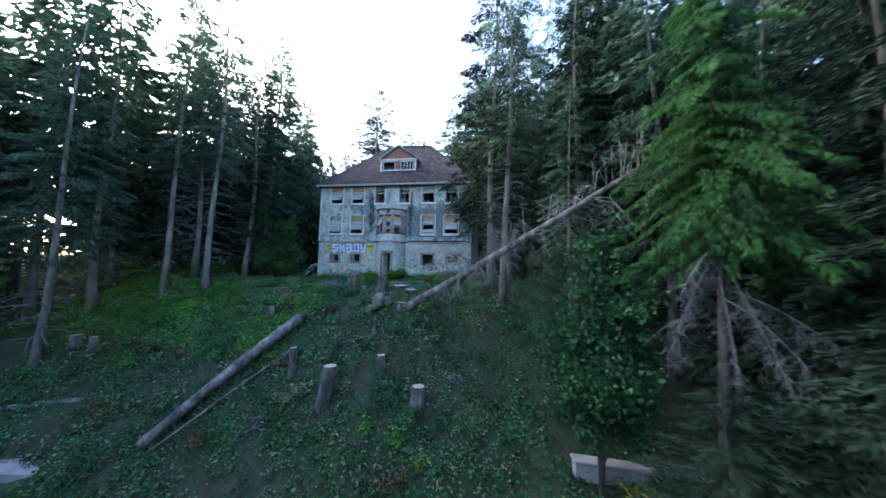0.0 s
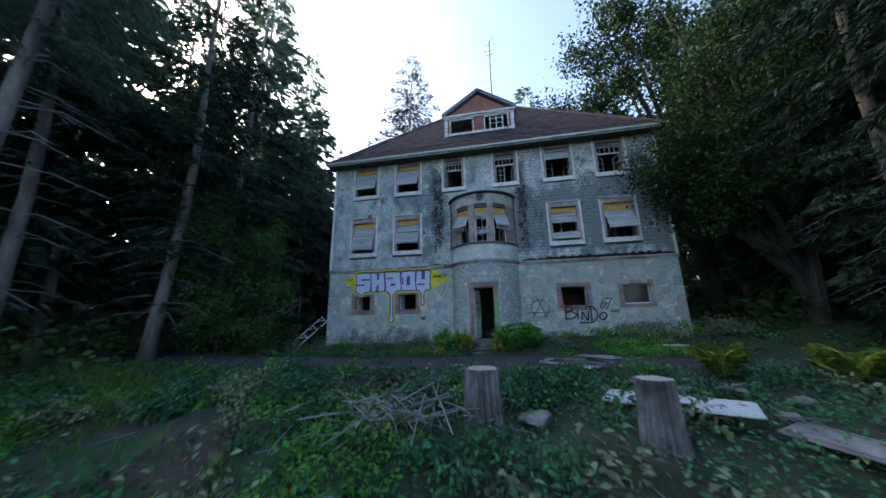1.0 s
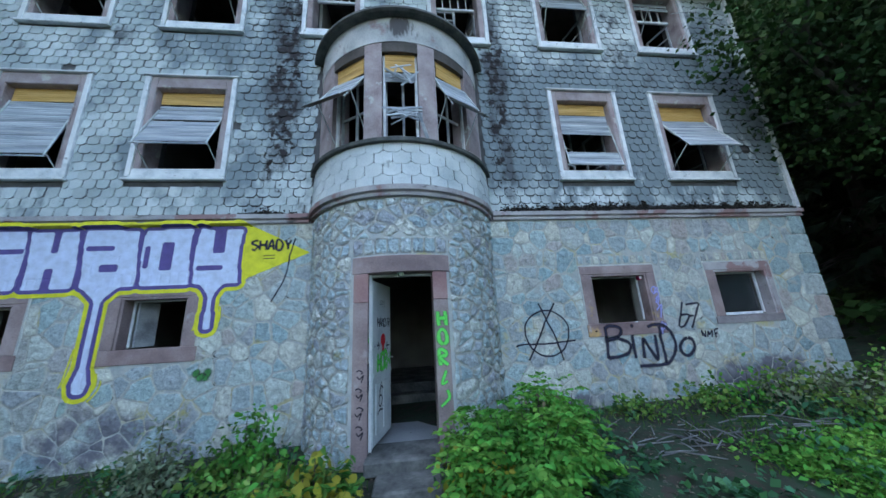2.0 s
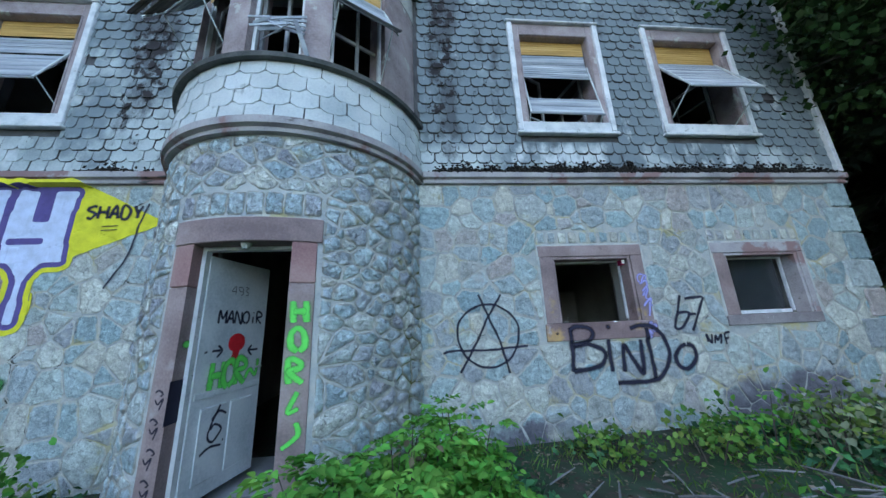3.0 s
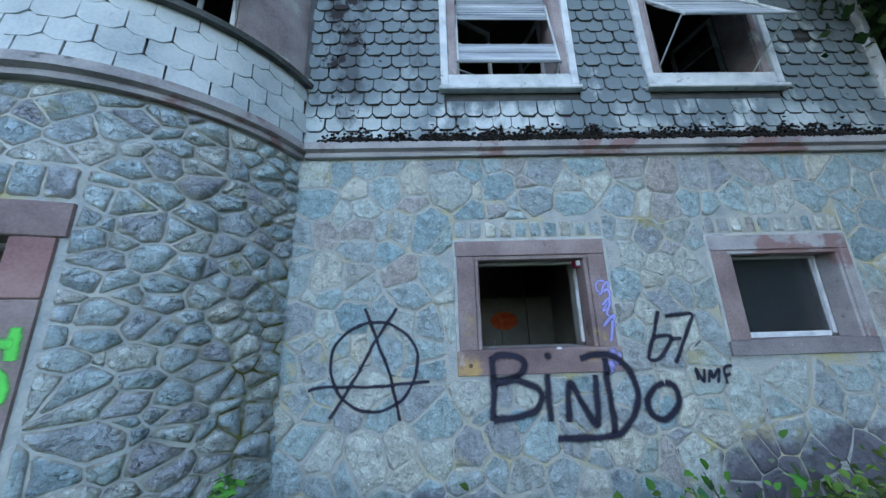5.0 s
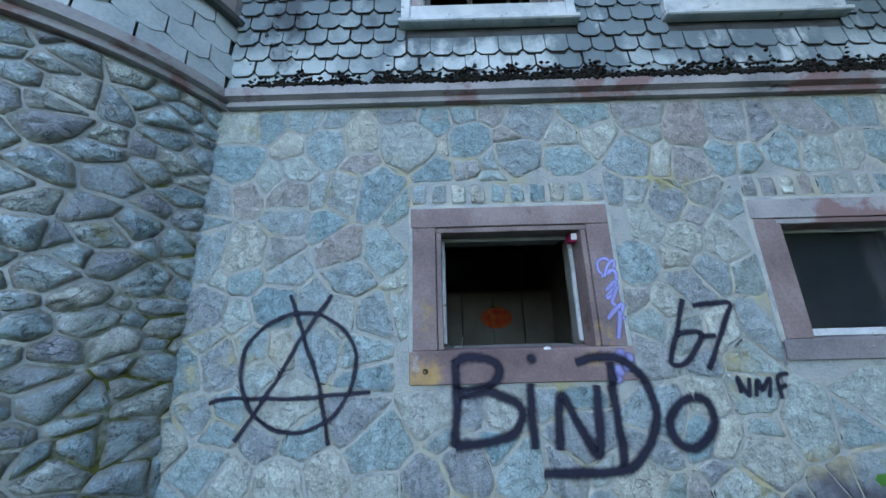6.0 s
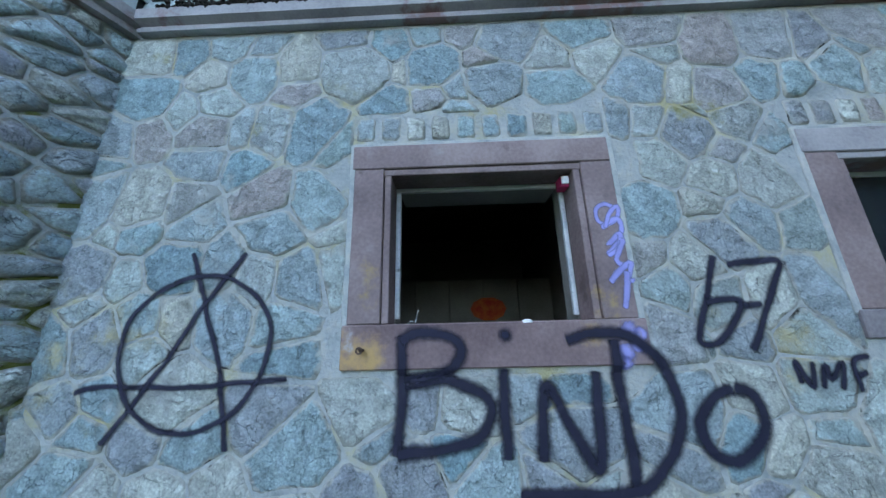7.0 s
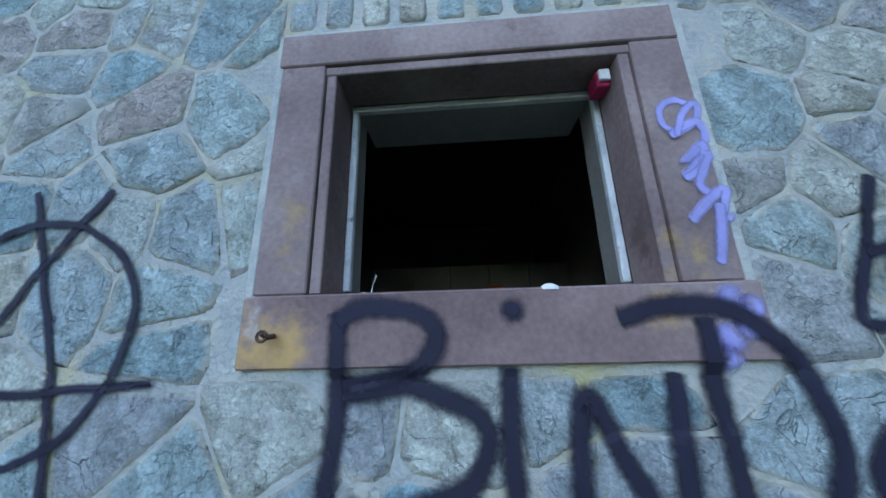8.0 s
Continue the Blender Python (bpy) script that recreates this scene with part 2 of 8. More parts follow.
SHINGLE = mat("pale cement shingle", [(0.31, 0.37, 0.375), (0.44, 0.5, 0.5), (0.57, 0.62, 0.6)], 1.1, 0.85, 0.3, 45, var=0.14, spec=0.15)
GREYFIELD = [(4.9, 3.6, 3.2, 7.6, 0.27), (-3.4, 1.3, 3.3, 9.3, 0.1), (-2.2, 0.7, 3.3, 9.3, 0.12), (2.0, 0.6, 3.3, 9.3, 0.14), (7.4, 0.9, 3.3, 9.3, 0.16)]
patched(SHINGLE, (0.19, 0.235, 0.252), 1.1, 0.5, 0.68, GREYFIELD, (1, 1, 0.7), 9)
STREAKS = [(-2.15, 0.38, 3.6, 9.3, 0.2), (2.0, 0.34, 3.6, 9.2, 0.18), (2.9, 0.9, 4.2, 7.0, 0.07), (-5.0, 0.4, 6.4, 7.6, 0.1), (4.9, 3.0, 3.35, 3.62, 0.25), (5.0, 0.4, 6.2, 9.2, 0.08)]
patched(SHINGLE, (0.10, 0.115, 0.125), 2.6, 0.56, 0.72, STREAKS, (1, 1, 0.5))
patched(SHINGLE, (0.58, 0.63, 0.63), 3.0, 0.62, 0.8, [(3.85, 0.95, 3.45, 4.1, 0.2), (6.3, 0.95, 3.45, 4.1, 0.18), (7.2, 0.6, 4.4, 5.4, 0.08), (-6.2, 1.2, 6.3, 7.2, 0.12), (-4.0, 1.0, 3.4, 4.1, 0.12)], (1, 1, 0.6), 33)
patched(SHINGLE, (0.035, 0.032, 0.034), 7.0, 0.66, 0.72, STREAKS[:2] + STREAKS[4:5], (1, 1, 0.7), 5)
STRINGSTONE = mat("weathered grey-mauve sandstone", [(0.26, 0.25, 0.26), (0.38, 0.36, 0.365), (0.47, 0.45, 0.45)], 2.6, 0.85, 0.3, 50)
patched(STRINGSTONE, (0.28, 0.18, 0.175), 1.1, 0.5, 0.56, seed=52)
patched(STRINGSTONE, (0.07, 0.068, 0.066), 6.0, 0.6, 0.7, stretch=(0.35, 1, 1), seed=53)
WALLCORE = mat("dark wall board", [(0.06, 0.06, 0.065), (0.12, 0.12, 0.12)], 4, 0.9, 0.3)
PLASTER = mat("stained interior plaster", [(0.22, 0.22, 0.2), (0.36, 0.35, 0.32)], 1.5, 0.9, 0.2)
WHITEPAINT = mat("peeling white paint", [(0.48, 0.52, 0.54), (0.66, 0.69, 0.70), (0.76, 0.78, 0.78)], 6, 0.6, 0.25, 60)
patched(SANDSTONE, (0.5, 0.34, 0.11), 7.0, 0.68, 1.0, [(3.27, 0.17, 1.12, 1.42, 0.34), (3.32, 0.09, 1.35, 1.8, 0.27), (4.5, 0.1, 1.3, 1.6, 0.26)], seed=4)
patched(SANDSTONE, (0.17, 0.125, 0.12), 5.0, 0.58, 0.72, seed=8)
patched(SANDSTONE, (0.45, 0.42, 0.41), 1.6, 0.6, 0.75, seed=18)
patched(WHITEPAINT, (0.22, 0.22, 0.21), 9, 0.62, 0.7)
SILLSTONE = mat("red-brown sandstone sill", [(0.17, 0.115, 0.115), (0.25, 0.175, 0.17), (0.34, 0.26, 0.25)], 2.6, 0.85, 0.25, 50)
patched(SILLSTONE, (0.55, 0.35, 0.15), 7.0, 0.68, 1.0, [(3.27, 0.2, 1.12, 1.42, 0.36), (4.42, 0.12, 1.2, 1.4, 0.2)], seed=4)
patched(SILLSTONE, (0.46, 0.44, 0.44), 5.0, 0.74, 0.86, [(3.2, 0.07, 1.2, 1.45, 0.25)], seed=19)
MAUVE = mat("faded mauve frame paint", [(0.23, 0.18, 0.18), (0.34, 0.28, 0.28), (0.42, 0.37, 0.36)], 3, 0.8, 0.2)
patched(MAUVE, (0.46, 0.46, 0.43), 3.5, 0.6, 0.66, seed=12)
patched(MAUVE, (0.09, 0.085, 0.085), 2.2, 0.64, 0.74, stretch=(1.6, 1.6, 0.5), seed=14)
ROOFTILE = mat("old clay roof tile", [(0.048, 0.041, 0.05), (0.078, 0.06, 0.073), (0.108, 0.077, 0.085)], 2, 0.85, 0.4, 30, var=0.3)
patched(ROOFTILE, (0.08, 0.09, 0.07), 1.2, 0.55, 0.7)
REDSHINGLE = mat("red clay dormer shingle", [(0.22, 0.09, 0.08), (0.33, 0.15, 0.13)], 3, 0.8, 0.3, 40, var=0.2)
ZINC = mat("weathered zinc", [(0.36, 0.42, 0.42), (0.52, 0.58, 0.57), (0.66, 0.7, 0.68)], 4, 0.55, 0.15, metal=0.2)
DARKZINC = mat("dark moss-grown metal", [(0.05, 0.055, 0.055), (0.12, 0.125, 0.12)], 5, 0.7, 0.3)
RUST = mat("rusty iron", [(0.06, 0.04, 0.035), (0.13, 0.08, 0.06)], 9, 0.8, 0.3)
AMBER = mat("clean amber shutter wood", [(0.42, 0.24, 0.07), (0.6, 0.36, 0.11), (0.68, 0.44, 0.17)], 3, 0.6, 0.1, 30, stretch=(0.4, 0.4, 4))
GREYWOOD = mat("weathered grey slat wood", [(0.22, 0.25, 0.28), (0.36, 0.40, 0.43), (0.5, 0.53, 0.54)], 3, 0.8, 0.3, 40, stretch=(0.4, 0.4, 5), var=0.2)
DARKWOOD = mat("dark stained wood", [(0.05, 0.045, 0.04), (0.1, 0.085, 0.075)], 4, 0.8, 0.3)
DOORPAINT = mat("dirty pale door paint", [(0.42, 0.48, 0.5), (0.56, 0.61, 0.62), (0.64, 0.68, 0.68)], 2.5, 0.5, 0.15)
GLASS = bpy.data.materials.new("dusty glass")
GLASS.use_nodes = True
_g = GLASS.node_tree.nodes["Principled BSDF"]
_g.inputs["Base Color"].default_value = (0.75, 0.82, 0.85, 1)
_g.inputs["Roughness"].default_value = 0.08
_g.inputs["Transmission Weight"].default_value = 0.985
SOIL = mat("forest soil", [(0.018, 0.022, 0.016), (0.03, 0.04, 0.026), (0.026, 0.052, 0.03), (0.055, 0.06, 0.045)], 1.7, 0.95, 0.6, 9, dist=0.08)
patched(SOIL, (0.022, 0.06, 0.028), 0.6, 0.5, 0.6)
patched(SOIL, (0.065, 0.052, 0.044), 0.9, 0.6, 0.7, [(-5.3, 2.2, -2.0, -0.7, 0.2), (2.2, 1.5, -2.2, -1.0, 0.12)], seed=7)
patched(SOIL, (0.04, 0.105, 0.03), 0.8, 0.6, 0.75, [(-5.5, 4.2, -4.6, -1.0, 0.3)], seed=71)
patched(SOIL, (0.05, 0.042, 0.034), 7.0, 0.54, 0.6, seed=27)
patched(SOIL, (0.12, 0.11, 0.10), 9.0, 0.62, 0.68, seed=17)
ROADMAT = mat("old asphalt with grit", [(0.03, 0.03, 0.034), (0.05, 0.05, 0.056), (0.075, 0.074, 0.08)], 1.2, 0.9, 0.4, 70)
patched(ROADMAT, (0.05, 0.06, 0.03), 0.8, 0.6, 0.72)
SPRUCE = mat("spruce needles", [(0.045, 0.09, 0.07), (0.075, 0.135, 0.1), (0.11, 0.18, 0.12)], 0.5, 0.7, 0, 4, var=0.4, trans=0.66, spec=0.1)
SPRUCELIGHT = mat("fresh spruce needles", [(0.02, 0.065, 0.028), (0.034, 0.11, 0.036), (0.06, 0.155, 0.045)], 0.5, 0.7, 0, 4, var=0.3, trans=0.35, spec=0.1)
# darker copy of the spruce needles; deep forest shade is put into the colour
SHADESPRUCE = mat("shade-darkened spruce needles", [(0.012, 0.027, 0.021), (0.02, 0.042, 0.03), (0.035, 0.06, 0.04)], 0.5, 0.7, 0, 4, var=0.4, trans=0.08, spec=0.1)
DEADTWIG = mat("bare grey twigs", [(0.095, 0.102, 0.115), (0.185, 0.195, 0.215)], 3, 0.9, 0.2)
PALETWIG = mat("lichen-grey dead twigs", [(0.13, 0.135, 0.14), (0.25, 0.255, 0.26)], 3, 0.9, 0.2)
LEAF = mat("maple leaves", [(0.025, 0.06, 0.024), (0.045, 0.1, 0.034), (0.075, 0.145, 0.045)], 0.8, 0.55, 0, 5, var=0.35, trans=0.3, spec=0.1)
# maple green darkened; the shade of surrounding canopy is in the colour
SHADEDLEAF = mat("shaded maple leaves", [(0.013, 0.032, 0.012), (0.022, 0.054, 0.018), (0.044, 0.098, 0.028)], 0.8, 0.55, 0, 5, var=0.4, trans=0.14, spec=0.1)
MAPLELEAF = mat("dark maple sapling leaves", [(0.016, 0.06, 0.03), (0.03, 0.1, 0.045), (0.055, 0.15, 0.06)], 0.8, 0.55, 0, 5, var=0.4, trans=0.25, spec=0.1)
BEECHLEAF = mat("beech leaves", [(0.03, 0.085, 0.03), (0.055, 0.145, 0.045), (0.09, 0.2, 0.06)], 0.8, 0.55, 0, 5, var=0.35, trans=0.3, spec=0.1)
# lighter leaf green that carries the light on the left undergrowth
LITLEAF = mat("lit undergrowth leaves", [(0.05, 0.12, 0.045), (0.09, 0.2, 0.065), (0.14, 0.27, 0.09)], 0.8, 0.55, 0, 5, var=0.35, trans=0.5, spec=0.1)
WEED = mat("weed leaves", [(0.03, 0.105, 0.055), (0.052, 0.175, 0.08), (0.095, 0.215, 0.115)], 0.9, 0.6, 0, 6, var=0.5, trans=0.25, spec=0.1)
BRIGHTWEED = mat("bright shrub leaves", [(0.055, 0.19, 0.035), (0.1, 0.32, 0.055), (0.19, 0.42, 0.08)], 1.5, 0.55, 0, 6, var=0.35, trans=0.3, spec=0.1)
WALLWEED = mat("yellow-green weed leaves", [(0.07, 0.17, 0.04), (0.13, 0.27, 0.06), (0.24, 0.34, 0.09)], 1.6, 0.6, 0, 6, var=0.5, trans=0.3, spec=0.1)
YELLOWLEAF = mat("yellowing leaves", [(0.22, 0.24, 0.03), (0.36, 0.35, 0.05), (0.2, 0.28, 0.06)], 2, 0.6, 0, 6, var=0.3, trans=0.3, spec=0.1)
MOUNDLEAF = mat("blue-green bramble leaves", [(0.022, 0.075, 0.05), (0.04, 0.12, 0.07), (0.07, 0.165, 0.095)], 0.9, 0.6, 0, 6, var=0.5, trans=0.25, spec=0.1)
DRYLEAF = mat("brown withered leaves", [(0.06, 0.055, 0.035), (0.12, 0.105, 0.065), (0.18, 0.16, 0.1)], 1.2, 0.7, 0, 6, var=0.5, trans=0.2, spec=0.1)
PALELEAF = mat("dry pale leaves", [(0.1, 0.14, 0.085), (0.2, 0.25, 0.16), (0.17, 0.22, 0.1)], 2, 0.7, 0, 6, var=0.4, trans=0.2, spec=0.1)
GRASS = mat("grass blades", [(0.045, 0.10, 0.02), (0.08, 0.17, 0.03), (0.12, 0.21, 0.05)], 0.5, 0.6, 0, 6, var=0.35, trans=0.25, spec=0.1)
BARK = mat("spruce bark", [(0.09, 0.085, 0.08), (0.17, 0.16, 0.15), (0.27, 0.255, 0.24)], 2, 0.95, 0.7, 18, stretch=(1, 1, 0.35), dist=0.04)
DARKBARK = mat("dark mossy bark", [(0.03, 0.03, 0.026), (0.055, 0.055, 0.048), (0.09, 0.088, 0.08)], 2, 0.95, 0.7, 18, stretch=(1, 1, 0.35), dist=0.04)
LOGBARK = mat("weathered log wood", [(0.045, 0.043, 0.044), (0.13, 0.128, 0.13), (0.27, 0.265, 0.27)], 2.5, 0.9, 0.9, 11, stretch=(1, 1, 0.55), dist=0.06)
CUTWOOD = mat("cut grey end grain", [(0.3, 0.28, 0.25), (0.44, 0.41, 0.37)], 6, 0.9, 0.4, 40)
ROCK = mat("pale boulder", [(0.08, 0.088, 0.085), (0.15, 0.16, 0.155), (0.26, 0.27, 0.26)], 2.5, 0.9, 0.6, 16, dist=0.05)
patched(ROCK, (0.1, 0.13, 0.03), 1.4, 0.52, 0.62)
CONCRETE = mat("grey concrete", [(0.26, 0.27, 0.28), (0.38, 0.39, 0.4)], 1.6, 0.9, 0.4, 30)
OLDBOARD = mat("grey rotten board", [(0.07, 0.075, 0.08), (0.14, 0.145, 0.15), (0.24, 0.25, 0.26)], 1.8, 0.85, 0.4, 26, stretch=(1, 0.5, 1), var=0.3)
GREYBOARD = mat("bleached grey board", [(0.16, 0.175, 0.19), (0.26, 0.28, 0.3), (0.36, 0.38, 0.4)], 1.8, 0.85, 0.4, 26, stretch=(1, 0.5, 1), var=0.3)
PALEBOARD = mat("washed-out board", [(0.3, 0.37, 0.4), (0.44, 0.5, 0.53), (0.56, 0.61, 0.63)], 1.6, 0.8, 0.3, 30, stretch=(1, 0.5, 1))
patched(PALEBOARD, (0.12, 0.13, 0.12), 4.0, 0.55, 0.62, seed=2)


def flat(name, col, rough=0.7):
    return mat(name, [tuple(c * 0.85 for c in col), col, tuple(min(1, c * 1.12) for c in col)], 9, rough, 0.1, 70)


def spray(name, col):
    """Spray paint: thin at the rim of a line, worn through in specks."""
    m = flat(name, col)
    n, ln = m.node_tree.nodes, m.node_tree.links
    at = n.new("ShaderNodeAttribute")
    at.attribute_name = "rim"
    geo, t = n.new("ShaderNodeNewGeometry"), n.new("ShaderNodeTexNoise")
    t.inputs["Scale"].default_value, t.inputs["Detail"].default_value, t.inputs["Roughness"].default_value = 55, 5, 0.75
    ln.new(geo.outputs["Position"], t.inputs["Vector"])
    ad, mr = n.new("ShaderNodeMath"), n.new("ShaderNodeMapRange")
    ad.operation = "MULTIPLY_ADD"
    ad.inputs[1].default_value = 0.5
    ln.new(t.outputs[0], ad.inputs[0])
    ln.new(at.outputs["Fac"], ad.inputs[2])
    mr.interpolation_type = "SMOOTHSTEP"
    mr.inputs[1].default_value, mr.inputs[2].default_value, mr.inputs[3].default_value, mr.inputs[4].default_value = 0.5, 1.24, 0.93, 0.0
    ln.new(ad.outputs[0], mr.inputs[0])
    ln.new(mr.outputs[0], n["Principled BSDF"].inputs["Alpha"])
    return m


BLACKPAINT = spray("black spray paint", (0.02, 0.02, 0.042))
YELLOWPAINT = spray("yellow spray paint", (0.72, 0.68, 0.04))
VIOLETPAINT = spray("violet spray paint", (0.11, 0.085, 0.26))
PALEPAINT = spray("pale blue spray paint", (0.58, 0.66, 0.84))
GREENPAINT = spray("green spray paint", (0.12, 0.72, 0.12))
GREENMOSS = spray("dull green spray paint", (0.05, 0.2, 0.06))
REDPAINT = spray("red spray paint", (0.75, 0.02, 0.03))
LILACPAINT = spray("lilac spray paint", (0.36, 0.36, 0.72))
WHITEPLASTIC = flat("white plastic", (0.75, 0.76, 0.76), 0.4)
REDPLASTIC = flat("red plastic", (0.45, 0.02, 0.1), 0.4)


# ---------------------------------------------------------------- mesh tools
class Geo:
    """Collects vertices and faces of one mesh."""

    def __init__(self):
        self.v, self.f, self.rim, self.layer = [], [], [], 0

    def add(self, vs, fs, m=None):
        o = len(self.v)
        self.v += [tuple(m @ Vector(p)) for p in vs] if m else [tuple(p) for p in vs]
        self.f += [tuple(i + o for i in f) for f in fs]
        return self

    def box(self, x0, x1, y0, y1, z0, z1, bev=0.0, m=None):
        """A box, its edges chamfered by bev."""
        if not bev:
            vs = [(x, y, z) for x in (x0, x1) for y in (y0, y1) for z in (z0, z1)]
            return self.add(vs, [(0, 1, 3, 2), (4, 6, 7, 5), (0, 4, 5, 1), (2, 3, 7, 6), (0, 2, 6, 4), (1, 5, 7, 3)], m)
        b = min(bev, (x1 - x0) * 0.45, (y1 - y0) * 0.45, (z1 - z0) * 0.45)
        X, Y, Z = (x0, x1), (y0, y1), (z0, z1)
        vs, ix = [], {}
        for i in (0, 1):
            for j in (0, 1):
                for k in (0, 1):
                    p = (X[i], Y[j], Z[k])
                    s = [1 - 2 * i, 1 - 2 * j, 1 - 2 * k]
                    for a in range(3):
                        q = [p[c] + (0 if c == a else s[c] * b) for c in range(3)]
                        ix[i, j, k, a] = len(vs)
                        vs.append(q)
        fs = []
        g = lambda i, j, k, a: ix[i, j, k, a]
        for s in (0, 1):
            for a, ring in ((0, [(s, 0, 0), (s, 1, 0), (s, 1, 1), (s, 0, 1)]), (1, [(0, s, 0), (0, s, 1), (1, s, 1), (1, s, 0)]), (2, [(0, 0, s), (1, 0, s), (1, 1, s), (0, 1, s)])):
                f = [g(*c, a) for c in ring]
                fs.append(f if s else f[::-1])
        for p in (0, 1):
            for q in (0, 1):
                fs.append([g(0, p, q, 1), g(1, p, q, 1), g(1, p, q, 2), g(0, p, q, 2)])
                fs.append([g(p, 0, q, 0), g(p, 1, q, 0), g(p, 1, q, 2), g(p, 0, q, 2)])
                fs.append([g(p, q, 0, 0), g(p, q, 1, 0), g(p, q, 1, 1), g(p, q, 0, 1)])
                for r in (0, 1):
                    fs.append([g(p, q, r, 0), g(p, q, r, 1), g(p, q, r, 2)])
        return self.add(vs, fs, m)

    def tube(self, pts, radii, n=8, cap=True):
        """A tube along pts."""
        o = len(self.v)
        pts = [Vector(p) for p in pts]
        for i, p in enumerate(pts):
            d = (pts[min(i + 1, len(pts) - 1)] - pts[max(i - 1, 0)]).normalized()
            u = d.cross(Vector((0.31, 0.2, 0.93)) if abs(d.z) < 0.9 else Vector((1, 0.1, 0))).normalized()
            w = d.cross(u)
            r = radii[i] if isinstance(radii, (list, tuple)) else radii
            for k in range(n):
                a = 2 * math.pi * k / n
                self.v.append(tuple(p + r * (math.cos(a) * u + math.sin(a) * w)))
        for i in range(len(pts) - 1):
            for k in range(n):
                a, b = o + i * n + k, o + i * n + (k + 1) % n
                self.f.append((a, b, b + n, a + n))
        if cap:
            self.f.append(tuple(o + k for k in range(n))[::-1])
            e = o + (len(pts) - 1) * n
            self.f.append(tuple(e + k for k in range(n)))
        return self

    def mesh(self, name):
        me = bpy.data.meshes.new(name)
        me.from_pydata(self.v, [], self.f)
        me.update()
        if self.rim and len(self.rim) == len(self.v):
            a = me.attributes.new("rim", "FLOAT", "POINT")
            a.data.foreach_set("value", np.asarray(self.rim, np.float32))
        return me


def fixnormals(me):
    bm = bmesh.new()
    bm.from_mesh(me)
    bmesh.ops.recalc_face_normals(bm, faces=bm.faces)
    bm.to_mesh(me)
    bm.free()


def part(name, geo, material, parent=None, label="", smooth=False, fix=True):
    """Links a Geo as one mesh object, under a thing or a part when parent is given."""
    me = geo.mesh(name) if isinstance(geo, Geo) else geo
    if fix and isinstance(geo, Geo) and len(me.polygons) < 20000:
        fixnormals(me)
    if not me.materials:
        me.materials.append(material)
    if smooth:
        me.polygons.foreach_set("use_smooth", [True] * len(me.polygons))
    ob = new(name, me)
    ob.parent = parent
    if label:
        ob["label"] = label
    return ob


def thing(name, label, category, group="", at=(0, 0, 0), kind=""):
    return tagged(place(new(name), at), label, category, group, kind)


def place(ob, at):
    ob.location = at
    return ob


def bulk(name, vs, fs, material, parent=None):
    """A large mesh from numpy arrays of quads or triangles."""
    me = bpy.data.meshes.new(name)
    k = fs.shape[1]
    me.vertices.add(len(vs))
    me.vertices.foreach_set("co", np.asarray(vs, np.float32).ravel())
    me.loops.add(fs.size)
    me.loops.foreach_set("vertex_index", np.asarray(fs, np.int32).ravel())
    me.polygons.add(len(fs))
    me.polygons.foreach_set("loop_start", np.arange(0, fs.size, k, dtype=np.int32))
    me.polygons.foreach_set("loop_total", np.full(len(fs), k, np.int32))
    me.update(calc_edges=True)
    me.materials.append(material)
    return me


def leaf_arrays(c, way, size, aspect, rng, flat_up=0.0, curl=0.25):
    """Leaves at centres c, pointing along way, as bent six-sided blades of two quads each."""
    n = len(c)
    way = way / (np.linalg.norm(way, axis=1, keepdims=True) + 1e-9)
    up = rng.normal(size=(n, 3))
    up[:, 2] += flat_up
    side = np.cross(way, up)
    side /= np.linalg.norm(side, axis=1, keepdims=True) + 1e-9
    nor = np.cross(side, way)
    L = (size * rng.uniform(0.6, 1.3, n))[:, None]
    W = L * aspect * 0.5
    base, tip = c, c + way * L - nor * L * curl * 0.6
    mid = c + way * L * 0.5 + nor * L * curl * 0.2
    vs = np.stack([base, mid + side * W, tip, mid - side * W], 1).reshape(-1, 3)
    fs = np.arange(4 * n).reshape(n, 4)
    return vs, fs


def broad_leaves(c, way, size, aspect, rng, flat_up=1.5):
    """Pointed oval leaves folded along the midrib, two quads each."""
    n = len(c)
    way = way / (np.linalg.norm(way, axis=1, keepdims=True) + 1e-9)
    up = rng.normal(size=(n, 3))
    up[:, 2] += flat_up
    side = np.cross(way, up)
    side /= np.linalg.norm(side, axis=1, keepdims=True) + 1e-9
    nor = np.cross(side, way)
    L = (size * rng.uniform(0.55, 1.25, n))[:, None]
    W = L * aspect * 0.5
    fold = nor * L * 0.10
    r1, r2 = c + way * L * 0.22 + side * W * 0.85 + fold, c + way * L * 0.58 + side * W + fold * 0.6
    l1, l2 = c + way * L * 0.22 - side * W * 0.85 + fold, c + way * L * 0.58 - side * W + fold * 0.6
    tip = c + way * L - nor * L * 0.18
    vs = np.stack([c, r1, r2, tip, l2, l1], 1).reshape(-1, 3)
    o = 6 * np.arange(n)[:, None]
    fs = np.concatenate([o + np.array([[0, 1, 2, 3]]), o + np.array([[0, 3, 4, 5]])], 1).reshape(-1, 4)
    return vs, fs


def join(arrs):
    vs, fs, o = [], [], 0
    for v, f in arrs:
        vs.append(v)
        fs.append(f + o)
        o += len(v)
    return np.concatenate(vs), np.concatenate(fs)


# ---------------------------------------------------------------- the ground
PY = [-400, -60, -30, -24, -20, -18.5, -16.2, -14.5, -12.9, -11, -9.3, -8, -6, -4.5, -2.6, -1.4, 0.0, 10, 40, 120, 400]
